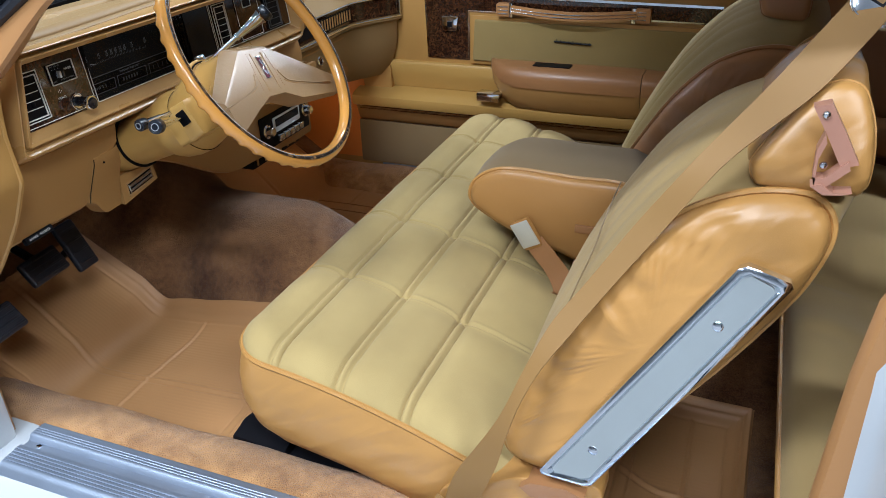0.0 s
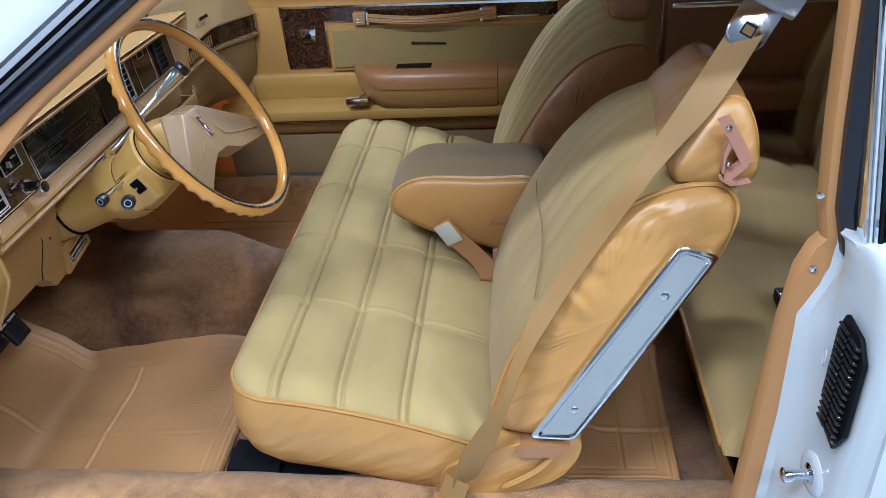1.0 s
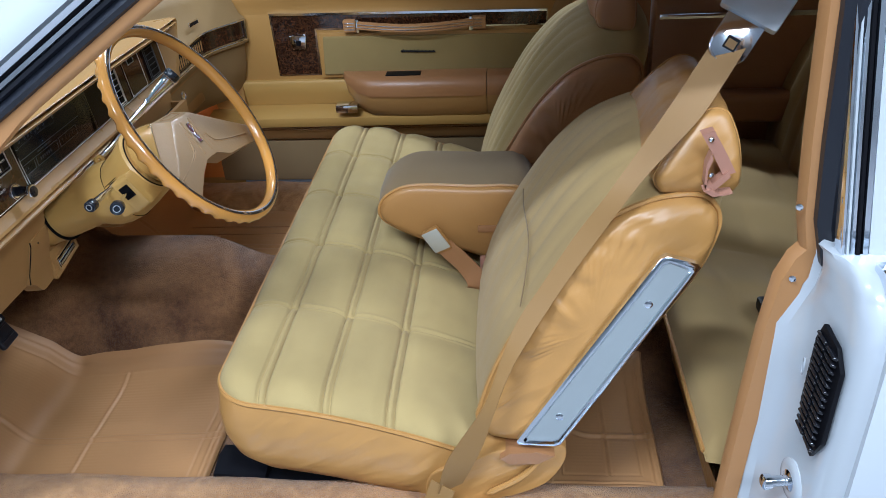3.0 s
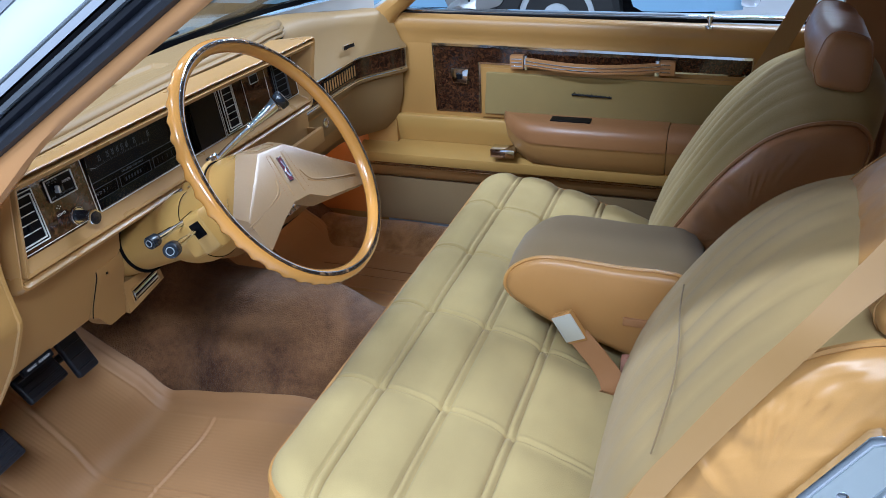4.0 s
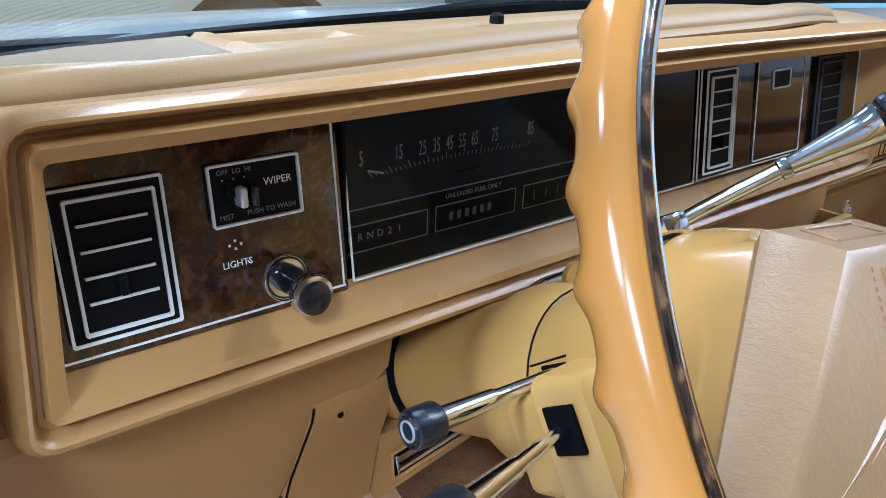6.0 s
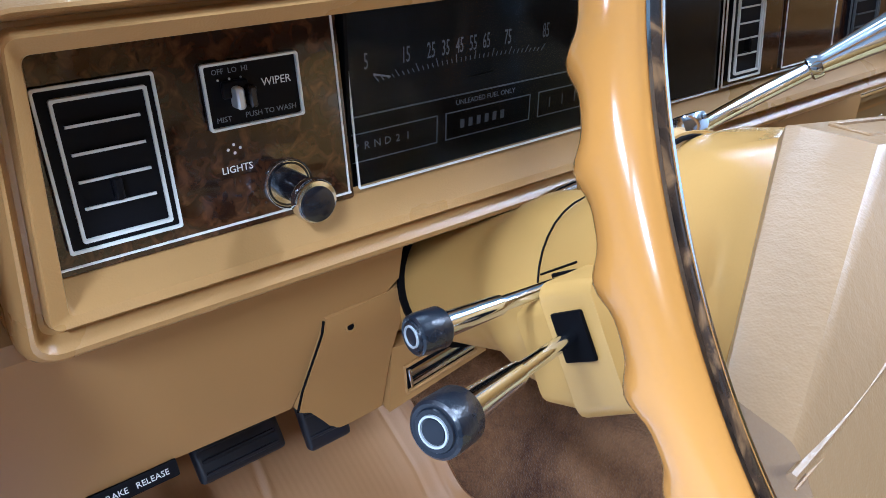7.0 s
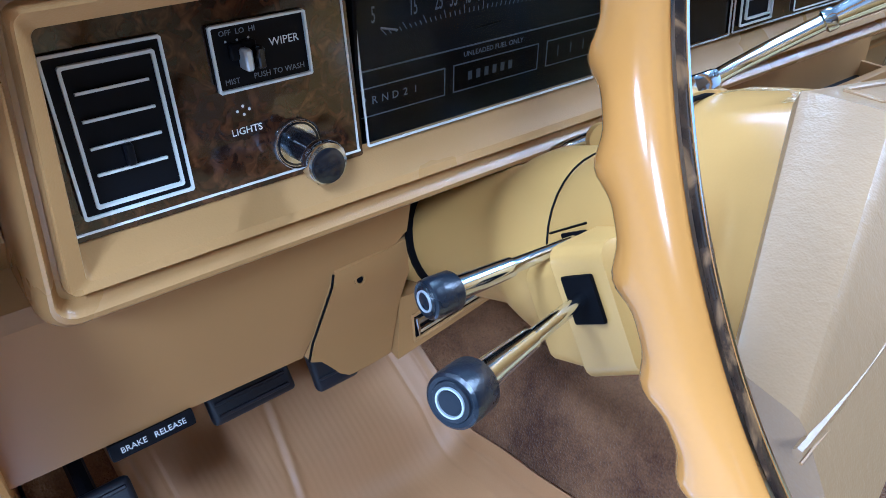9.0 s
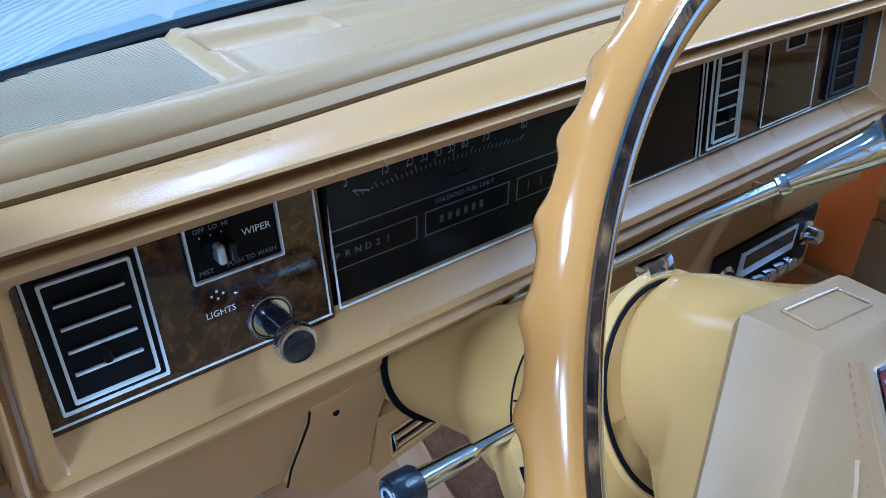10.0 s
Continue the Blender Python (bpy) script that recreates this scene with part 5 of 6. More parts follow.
# bezel and hood: one moulded frame that leans forward at the top and runs back over the instruments
BEZEL = (  # left, right, bottom, top, depth at the bottom and at the top, corner radius, lean of the left side, lip on the left
    (-0.6270, 0.1000, 0.8745, 0.9745, -0.4620, -0.4740, 0.002, 0.0, 0.0),
    (-0.6265, 0.1015, 0.8735, 0.9750, -0.4600, -0.4690, 0.002, 0.0, 0.0),
    (-0.6250, 0.1085, 0.8625, 0.9752, -0.4425, -0.4212, 0.003, 0.17, 0.0),
    (-0.6256, 0.1092, 0.8616, 0.9757, -0.4406, -0.4192, 0.003, 0.17, 0.0),
    (-0.6332, 0.1125, 0.8576, 0.9826, -0.4385, -0.4135, 0.004, 0.45, 0.0),
    (-0.6340, 0.1131, 0.8568, 0.9833, -0.4397, -0.4147, 0.005, 0.45, 0.0),
    (-0.6352, 0.1145, 0.8546, 0.9845, -0.4465, -0.4230, 0.006, 0.46, 0.0),
    (-0.6374, 0.1165, 0.8516, 0.9862, -0.4470, -0.4240, 0.007, 0.48, 0.0),
    (-0.6392, 0.1180, 0.8490, 0.9882, -0.4432, -0.4188, 0.009, 0.52, 0.0),
    (-0.6412, 0.1200, 0.8456, 0.9905, -0.4402, -0.4150, 0.011, 0.60, 0.0),
    (-0.6432, 0.1215, 0.8425, 0.9918, -0.4412, -0.4162, 0.012, 0.75, 0.0),
    (-0.6450, 0.1230, 0.8390, 0.9925, -0.4455, -0.4215, 0.013, 0.9, 0.0),
    (-0.6468, 0.1245, 0.8350, 0.9922, -0.4540, -0.4310, 0.013, 1.0, 0.0),
    (-0.6476, 0.1250, 0.8320, 0.9906, -0.4640, -0.4430, 0.013, 1.0, 0.0),
    (-0.6480, 0.1255, 0.8305, 0.9815, -0.5000, None, 0.013, 1.0, 0.018),
    (-0.6475, 0.1250, 0.8315, 0.9690, -0.5120, None, 0.012, 1.0, 0.003),
    (-0.6470, 0.1245, 0.8330, 0.9650, -0.5250, None, 0.012, 1.0, -0.025),
)


def bezel_ring(y0, y1, z0, z1, xb, xt, r, lean, lip):
    """One ring of the moulding, its edges divided evenly; the last rings follow the front of the pad."""
    pts = rounded_rect(y0, y1, z0, z1, r, 5)
    out = []
    for i, (y, z) in enumerate(pts):
        y2, z2 = pts[(i + 1) % len(pts)]
        n = 30 if abs(y2 - y) > 0.3 else (6 if abs(z2 - z) > 0.05 else 1)
        for t in range(n):
            py, pz = y + (y2 - y) * t / n, z + (z2 - z) * t / n
            k = (pz - z0) / (z1 - z0)
            left = step(-0.40, -0.62, py)
            x = xb + ((pad_front(py) + lip if xt is None else xt) - xb) * k + (0.0 if xt is None else lip * step(-0.60, -0.62, py))
            out.append(V(x, py + 0.0105 * lean * left * k, pz - 0.005 * step(-0.3, 0.1, py) * k))
    return out


part("bezel", loft([bezel_ring(*row) for row in BEZEL], True, False), M_BEZEL, dash, "moulded tan bezel and hood", 20)
part("dash_end", loft([[V(x, y, z) for x, z in ((-0.78, 0.62), (-0.78, 0.97), (-0.52, 0.972), (-0.497, 0.966), (-0.497, 0.86), (-0.510, 0.845), (-0.53, 0.72), (-0.55, 0.68))] for y in (-0.674, -0.660, -0.646)]), M_DASH, dash)

# insert panels


def on_face(y, z, out=0.0):
    return V(face_x(z) + out, y, z)


def face_plate(name, y0, y1, z0, z1, material, parent, out=0.0, thick=0.003, r=0.001, label=""):
    ring = rounded_rect(y0, y1, z0, z1, r, 2)
    return part(name, prism([on_face(y, z, out) for y, z in ring], (thick, 0, 0)), material, parent, label)


def face_frame(name, y0, y1, z0, z1, w, material, parent, out=0.0, thick=0.0015, label=""):
    a = rounded_rect(y0, y1, z0, z1, 0.0008, 1)
    b = rounded_rect(y0 + w, y1 - w, z0 + w, z1 - w, 0.0006, 1)
    return part(name, loft([[on_face(y, z, out) for y, z in a], [on_face(y, z, out + thick) for y, z in a], [on_face(y, z, out + thick) for y, z in b], [on_face(y, z, out) for y, z in b]], True, False), material, parent, label)


def face_pose(y, z, out):
    return facing(on_face(y, z, out), (0, 1, 0), (-0.105, 0, 1))


face_plate("panel_backing", -0.640, -0.4745, 0.866, 0.9735, M_BLACK, dash, -0.006, 0.003)
face_plate("panel_backing", -0.226, 0.118, 0.866, 0.9690, M_BLACK, dash, -0.006, 0.003)
wd = face_plate("wood_panel", -0.632, -0.4765, 0.8720, 0.967, M_WOOD, dash, 0.0, 0.003, 0.001, "dark burr walnut switch panel")
for z in (0.8752, 0.9655):
    part("bright_line", prism([on_face(y, q, 0.003) for y, q in ((-0.632, z - 0.0005), (-0.478, z - 0.0005), (-0.478, z + 0.0005), (-0.632, z + 0.0005))], (0.0006, 0, 0)), M_INK, wd)
part("bright_line", prism([on_face(y, q, 0.003) for y, q in ((-0.4795, 0.8752), (-0.4785, 0.8752), (-0.4785, 0.966), (-0.4795, 0.966))], (0.0006, 0, 0)), M_INK, wd)


def air_vent(y0, y1, z0, z1, n, parent, tab=True, ink=None):
    ink = ink or M_INK
    v = face_plate("air_vent", y0, y1, z0, z1, M_BLACK, parent, 0.002, 0.004, 0.001, "black louvred air vent with silver edging")
    face_frame("outer_edge", y0, y1, z0, z1, 0.0013, ink, v, 0.006, 0.0012)
    face_frame("inner_edge", y0 + 0.006, y1 - 0.004, z0 + 0.004, z1 - 0.005, 0.0014, ink, v, 0.006, 0.0018)
    h = (z1 - z0 - 0.012) / (n + 1)
    for k in range(n):
        z = z0 + 0.006 + h * (k + 1)
        part("louvre", prism([on_face(y, z + dz, 0.004) for y, dz in ((y0 + 0.010, -0.0006), (y1 - 0.009, -0.0006), (y1 - 0.009, 0.0006), (y0 + 0.010, 0.0006))], (0.0042, 0, 0.0012)), ink, v)
    if tab:
        part("vent_tab", box((-0.002, -0.005, 0), (0.002, 0.005, 0.006), 0.001, 1, face_pose((y0 + y1) / 2, z0 + 0.006 + h * 1.6, 0.005)), M_BLACK, v)
    return v


air_vent(-0.6175, -0.5685, 0.8825, 0.9525, 4, dash)
# wiper switch
wp = face_plate("wiper_switch", -0.548, -0.5005, 0.9215, 0.9515, M_BLACK, dash, 0.003, 0.002, 0.001, "recessed wiper switch with silver frame")
face_frame("frame", -0.548, -0.5005, 0.9215, 0.9515, 0.0011, M_INK, wp, 0.005, 0.002)
part("slide", box((-0.010, -0.004, 0), (0.003, 0.004, 0.003), 0.001, 1, face_pose(-0.530, 0.939, 0.005)), M_BLACK, wp)
for k in range(2):
    part("slide_knob", box((-0.0025 + k * 0.006, -0.0055, 0), (0.0015 + k * 0.006, 0.0045, 0.009), 0.001, 1, face_pose(-0.5335, 0.936, 0.005)), M_GLOSS if k else M_SATIN, wp)
lettering("lettering", "WIPER", 0.0052, face_pose(-0.5125, 0.9395, 0.0056), M_INK, wp)
lettering("lettering", "OFF  LO  HI", 0.0034, face_pose(-0.5345, 0.9472, 0.0056), M_INKDIM, wp)
lettering("lettering", "MIST", 0.0035, face_pose(-0.5405, 0.9258, 0.0056), M_INKDIM, wp)
lettering("lettering", "PUSH TO WASH", 0.0036, face_pose(-0.5170, 0.9262, 0.0056), M_INKDIM, wp)
for k in range(3):
    part("dot", lathe(face_pose(-0.5405 + 0.0055 * k, 0.9435, 0.0052), [(0.0006, 0), (0.0005, 0.0003)], 6), M_INK, wp)
# light switch
ls = thing("light_switch", "black and chrome pull knob for the headlamps", "knob", (-0.455, -0.513, 0.889))
LX = V(0.985, 0.0, 0.10)
part("collar", lathe(axis(on_face(-0.513, 0.8885, 0.003), LX), [(0.0128, 0), (0.0128, 0.002), (0.0122, 0.0028), (0.0116, 0.002)], 32), M_CHROME, ls, "thin chrome collar")
part("escutcheon", lathe(axis(on_face(-0.513, 0.8885, 0.003), LX), [(0.0117, 0), (0.0112, 0.0022), (0.0090, 0.0018), (0.0080, 0.0)], 28), M_GLOSS, ls)
part("shaft", lathe(axis(on_face(-0.513, 0.8885, 0.003), LX), [(0.0078, 0), (0.0072, 0.012), (0.0062, 0.020), (0.0062, 0.028)], 24), M_GLOSS, ls)
part("knob", lathe(axis(on_face(-0.513, 0.8885, 0.024), LX), [(0.006, 0), (0.0102, 0.002), (0.0109, 0.004), (0.0109, 0.008), (0.0101, 0.0095), (0.0090, 0.0095)], 32), M_CHROME, ls, "knurled chrome knob")
part("knob_cap", lathe(axis(on_face(-0.513, 0.8885, 0.0335), LX), [(0.0088, 0), (0.0084, 0.0012), (0.006, 0.002), (0.001, 0.0022)], 28), M_GLOSS, ls, "glossy black knob cap")
lettering("lettering", "LIGHTS", 0.0048, face_pose(-0.5372, 0.9015, 0.0034), M_INK, dash)
for k, (a, b) in enumerate(((0, 0), (-0.003, -0.002), (0.003, -0.002), (0, -0.004))):
    part("light_symbol", lathe(face_pose(-0.5372 + a, 0.913 + b, 0.0031), [(0.0008, 0), (0.0006, 0.0003)], 6), M_INK, dash)

# instrument cluster: dials set back behind a smoked lens
DX = -0.4925


def dial(y, z, out=0.0):
    return V(DX + out, y, z)


def dial_pose(y, z, out):
    return facing(dial(y, z, out), (0, 1, 0), (0, 0, 1))


def dial_bar(name, y0, y1, z0, z1, material, out=0.0006, label=""):
    return part(name, box((DX, y0, z0), (DX + out, y1, z1)), material, cl, label)


cl = part("instrument_panel", box((DX - 0.004, -0.4745, 0.862), (DX, -0.150, 0.968)), M_DIAL, dash, "dark instrument dials behind smoked glass")
dial_bar("lower_band", -0.472, -0.215, 0.866, 0.9008, M_BLACK, 0.0004)
dial_bar("split_line", -0.472, -0.215, 0.9006, 0.9013, M_INKDIAL, 0.0008)
dial_bar("split_line", -0.472, -0.215, 0.8705, 0.8711, M_INKDIM, 0.0008)
for y0, y1 in ((-0.4570, -0.3945), (-0.3882, -0.3178), (-0.3103, -0.2480)):
    for name, a0, a1, b0, b1 in (("top_edge", y0, y1, 0.8905, 0.8911), ("bottom_edge", y0, y1, 0.8736, 0.8742), ("side_edge", y0, y0 + 0.0006, 0.8742, 0.8905), ("side_edge", y1 - 0.0006, y1, 0.8742, 0.8905)):
        dial_bar(name, a0, a1, b0, b1, M_INKDIAL, 0.0009)
    dial_bar("window", y0 + 0.0006, y1 - 0.0006, 0.8742, 0.8905, M_DARK, 0.0006)
for k, ch in enumerate("PRND21"):
    lettering("lettering", ch, 0.0066, dial_pose(-0.4525 + k * 0.0072, 0.8830, 0.0008), M_INKDIAL, cl)
lettering("lettering", "UNLEADED FUEL ONLY", 0.0046, dial_pose(-0.3562, 0.8962, 0.0008), M_INKDIAL, cl)
for k in range(6):
    dial_bar("odometer_digit", -0.3765 + k * 0.0066, -0.3735 + k * 0.0066, 0.8795, 0.8850, M_INKDIM, 0.0009)
for k in range(4):
    dial_bar("fuel_tick", -0.300 + k * 0.012, -0.2992 + k * 0.012, 0.879, 0.886, M_INKDIM, 0.0009)
for num, y in (("5", -0.4440), ("15", -0.4173), ("25", -0.3995), ("35", -0.3888), ("45", -0.3783), ("55", -0.3680), ("65", -0.3576), ("75", -0.3403), ("85", -0.3077)):
    lettering("speed_number", num, 0.0105, dial_pose(y, 0.9310, 0.0006) @ Matrix.Diagonal((0.58, 1.25, 1, 1)), M_INKDIAL, cl)
for k in range(37):
    y = -0.4360 + 0.1250 * k / 36
    long = 0.0026 if k % 4 else 0.0050
    d = V(0, -0.85 + 1.7 * k / 36, 1.0).normalized()
    c = dial(y, 0.9190 + 0.0025 * math.sin(math.pi * k / 36), 0.0006)
    part("scale_tick", tube([c, c + d * long], 0.00034, 4), M_INKDIAL, cl)
part("needle", tube([dial(-0.4400, 0.9238, 0.0016), dial(-0.4290, 0.9208, 0.0016)], 0.0006, 4), M_INK, cl, "pale speedometer needle")
part("lower_needle", tube([dial(-0.372, 0.9110, 0.0012), dial(-0.352, 0.9118, 0.0012)], 0.0007, 4), M_BLACK, cl)
# walls of the recess, lens and its bright edge
for name, a, b in (("recess_wall", (DX, -0.4745, 0.862), (-0.4625, -0.4725, 0.970)), ("recess_wall", (DX, -0.4725, 0.862), (-0.4615, -0.160, 0.8735)), ("recess_wall", (DX, -0.232, 0.8735), (-0.474, -0.226, 0.966))):
    part(name, box(a, b), M_DARK, cl)
lens = face_plate("lens", -0.4715, -0.230, 0.8745, 0.9690, M_LENS, dash, 0.0, 0.0012, 0.001, "smoked instrument glass")
lens.visible_shadow = False
face_frame("edge", -0.4725, -0.157, 0.8745, 0.9665, 0.0011, M_INK, cl, 0.0015, 0.0008)
face_plate("dark_panel", -0.229, -0.160, 0.8765, 0.968, M_GLOSS, cl, -0.001, 0.0018, 0.001, "blank black panel")
# centre panel with vents and climate slide
wd2 = face_plate("centre_wood_panel", -0.156, 0.100, 0.876, 0.967, M_WOOD, dash, 0.0, 0.003, 0.001, "dark burr walnut centre panel")
face_frame("edge", -0.156, 0.100, 0.876, 0.967, 0.0011, M_INK, wd2, 0.003, 0.0008)
air_vent(-0.1525, -0.112, 0.881, 0.9605, 5, dash)
cc = face_plate("climate_panel", -0.079, -0.004, 0.8795, 0.9625, M_WOOD, dash, 0.003, 0.0015, 0.001, "walnut climate control panel")
face_frame("edge", -0.079, -0.004, 0.8795, 0.9625, 0.0010, M_INK, cc, 0.0045, 0.0006)
face_frame("slot_edge", -0.056, -0.028, 0.937, 0.953, 0.0014, M_SATIN, cc, 0.0045, 0.0012)
face_plate("slot", -0.0545, -0.0295, 0.9385, 0.9515, M_BLACK, cc, 0.0045, 0.0006)
air_vent(0.016, 0.066, 0.881, 0.9580, 5, dash, False, M_INKLOW)

# lower driver panel, column cover and brake release
low = [(-0.500, 0.838), (-0.486, 0.830), (-0.4815, 0.822), (-0.488, 0.79), (-0.505, 0.72), (-0.512, 0.702), (-0.525, 0.692), (-0.60, 0.70), (-0.74, 0.74)]


def seam_y(z):
    return -0.4810 - 0.22 * max(0.0, 0.778 - z)


part("knee_panel", loft([[V(x, y if y < -0.55 else seam_y(z) - 0.0012 + (0.055 if z > 0.778 else 0.0) * step(0.778, 0.79, z), z) for x, z in low] + [V(-0.74, y, 0.86)] for y in (-0.684, -0.60, -0.497)]), M_PANEL, dash, "flat tan lower panel", 30)


def cover_point(t, k):
    """On the column cover: t from the seam to the crease, k from the top edge down."""
    z0, z1 = 0.7785 + 0.004 * t, 0.7040 - 0.032 * step(0.0, 0.55, t)
    z = z0 + (z1 - z0) * k
    y = seam_y(z) + (-0.4165 - 0.115 * (0.78 - z) - seam_y(z)) * t
    x = -0.4855 - 0.27 * (0.79 - z) if z > 0.72 else -0.5044 - 0.10 * (0.72 - z)
    return V(x + 0.0035 * math.sin(math.pi * min(1, k * 6) / 2) - 0.004 * t * t, y, z)


cov = [[cover_point(t, k) for k in np.linspace(0, 1, 12)] for t in np.linspace(0, 1, 9)]
cov = [[p + V(-0.030, -0.001, 0) for p in cov[0]]] + cov + [[p + V(-0.012, 0.004, 0.0) for p in cov[-1]], [p + V(-0.075, 0.010, 0.0) for p in cov[-1]]]
cov = [[r[0] + V(-0.03, 0, 0.012)] + r + [r[-1] + V(-0.03, 0, -0.003)] for r in cov]
kp = part("column_cover", loft(cov, False, False), M_PANEL, dash, "tan column cover panel", 34)
BOLT = cover_point(0.30, 0.14)
part("cover_bolt", lathe(axis(BOLT, (1, 0, 0.25)), [(0.0042, 0), (0.0040, 0.0010), (0.0028, 0.0010), (0.0024, -0.0006)], 14), M_PANEL, kp)
part("bolt_hole", lathe(axis(BOLT + V(-0.0004, 0, 0), (1, 0, 0.25)), [(0.0027, 0), (0.0024, 0.0007)], 12), M_DARK, kp)
part("seam_line", tube([V(p.x - 0.0015, p.y - 0.0008, p.z) for p in (cover_point(0, k) for k in np.linspace(0.02, 1, 10))], 0.0009, 5), M_DARK, kp)
part("upper_valance", loft([[V(x, y, z) for x, z in ((-0.490, 0.842), (-0.492, 0.832), (-0.52, 0.829), (-0.60, 0.84), (-0.60, 0.87))] for y in (-0.43, 0.12)]), M_PANEL, dash)
br = part("brake_release", box((-0.0265, -0.0058, -0.004), (0.0265, 0.0058, 0.006), 0.002, 2, facing(V(-0.514, -0.604, 0.6955), (0.02, 1, 0.05), (-0.35, 0, 1))), M_BLACK, dash, "black brake release handle with white letters")
lettering("lettering", "BRAKE   RELEASE", 0.0054, facing(V(-0.5079, -0.604, 0.6977), (0.02, 1, 0.05), (-0.35, 0, 1)), M_INK, br)
# small bright-edged vent pocket beside the column
def outlet_point(y, up, out=0.0):
    """On the face of the lower outlet, which runs level beside the column."""
    return V(-0.5035 - 0.05 * (y + 0.41) + out - 0.10 * up, y, 0.6925 + 0.105 * (y + 0.41) + up)


pk = part("lower_vent", prism([outlet_point(-0.4105, 0.0085, 0.0005), outlet_point(-0.3465, 0.0085, 0.0005), outlet_point(-0.3465, -0.0092, 0.0005), outlet_point(-0.4105, -0.0092, 0.0005)], (-0.012, 0, 0)), M_DARK, dash, "black lower air outlet with chrome bars")
face = [outlet_point(y, u, -0.001) for y, u in ((-0.4215, 0.030), (-0.3360, 0.014), (-0.3330, -0.018), (-0.4280, -0.020))]
part("outlet_shell", loft([face, [p + V(-0.10, 0.01, 0.0) for p in face]]), M_PANEL, dash)
rimline = [outlet_point(y, u, 0.0005) for y, u in ((-0.4125, 0.0105), (-0.3445, 0.0105), (-0.3445, -0.0112), (-0.4125, -0.0112))]
part("outlet_edge", tube(rimline, 0.0016, 6, True), M_PANEL, pk)
for up, r in ((0.0035, 0.0026), (-0.0045, 0.0022)):
    part("bar", tube([outlet_point(-0.409, up, 0.001), outlet_point(-0.348, up, 0.001)], r, 8), M_CHROME, pk, "chrome bar")
part("bar_end", box((-0.0012, -0.008, -0.001), (0.0012, 0.008, 0.002), 0.0005, 1, facing(outlet_point(-0.4088, 0.0, 0.001), (0, 1, 0.1), (-0.1, 0, 1))), M_CHROME, pk)

# passenger side of the dash


def pass_x(y):
    return -0.548 + 0.085 * step(0.50, 0.715, y) ** 1.3


def pass_line(y):
    x = pass_x(y)
    t = 0.9705 - 0.045 * step(0.30, 0.72, y)
    return [V(-0.80, y, t - 0.012), V(x - 0.10, y, t + 0.001), V(x - 0.062, y, t), V(x - 0.046, y, t - 0.004), V(x - 0.034, y, t - 0.013), V(x - 0.024, y, t - 0.034), V(x - 0.006, y, 0.848), V(x + 0.006, y, 0.838), V(x + 0.008, y, 0.832), V(x - 0.001, y, 0.828), V(x - 0.001, y, 0.776), V(x + 0.008, y, 0.772), V(x + 0.008, y, 0.766), V(x - 0.006, y, 0.758), V(x - 0.010, y, 0.70), V(x - 0.030, y, 0.63), V(x - 0.06, y, 0.60), V(-0.80, y, 0.62)]


part("passenger_pad", loft([pass_line(y) for y in np.linspace(0.14, 0.685, 34)]), M_PAD, dash, "tan padded passenger side dash", 45)
for z in (0.8305, 0.774):
    part("chrome_line", tube([V(pass_x(y) + 0.0085, y, z) for y in np.linspace(0.20, 0.684, 24)], 0.0022, 6), M_CHROME, dash)
part("wood_strip", loft([[V(pass_x(y) + a, y, z) for a, z in ((-0.002, 0.7785), (0.0015, 0.7785), (0.0015, 0.826), (-0.002, 0.826))] for y in np.linspace(0.20, 0.683, 24)]), M_WOOD, dash, "dark walnut strip")
part("end_cap", tube([V(pass_x(0.682) + 0.006, 0.682, 0.7745), V(pass_x(0.682) + 0.006, 0.682, 0.830)], 0.003, 6), M_CHROME, dash)
gv = part("passenger_vent", loft([[V(pass_x(y) + a, y, z) for a, z in ((0.001, 0.786), (0.004, 0.786), (0.004, 0.819), (0.001, 0.819))] for y in np.linspace(0.36, 0.535, 10)]), M_BLACK, dash, "black passenger air vent")
for k in range(13):
    y = 0.368 + k * 0.0133
    part("fin", tube([V(pass_x(y) + 0.005, y, 0.789), V(pass_x(y) + 0.005, y, 0.816)], 0.0022, 6), M_PANEL, gv)
part("dash_switch", loft([[V(pass_x(y) + a, y, z) for a, z in ((0.001, 0.788), (0.004, 0.788), (0.004, 0.816), (0.001, 0.816))] for y in (0.27, 0.335)]), M_BLACK, dash)
part("dash_badge", prism([V(-0.550, 0.49, 0.862), V(-0.545, 0.545, 0.860), V(-0.546, 0.545, 0.872), V(-0.551, 0.49, 0.874)], (0.004, 0, 0), 0.001), M_CHROME, dash, "small bright badge")
part("badge_inlay", prism([V(-0.546, 0.494, 0.864), V(-0.5415, 0.541, 0.862), V(-0.5425, 0.541, 0.870), V(-0.547, 0.494, 0.872)], (0.0008, 0, 0)), M_BLACK, dash)
gd = part("glove_box_lid", prism([V(-0.566, 0.255, 0.75), V(-0.566, 0.60, 0.75), V(-0.582, 0.60, 0.64), V(-0.582, 0.255, 0.64)], (0.012, 0, 0), 0.004), M_PANEL, dash, "tan glove box lid")
part("glove_lock", lathe(axis((-0.560, 0.375, 0.715), (1, 0, 0.15)), [(0.014, 0), (0.014, 0.005), (0.010, 0.007), (0.009, 0.005)], 20), M_CHROME, gd, "chrome glove box lock")
# centre stack: ash tray and radio
def console_low(y):
    """Lower edge of the centre stack: it drops from the column to the radio."""
    return 0.706 - 0.124 * step(-0.345, -0.045, y) - 0.016 * step(-0.05, 0.2, y)


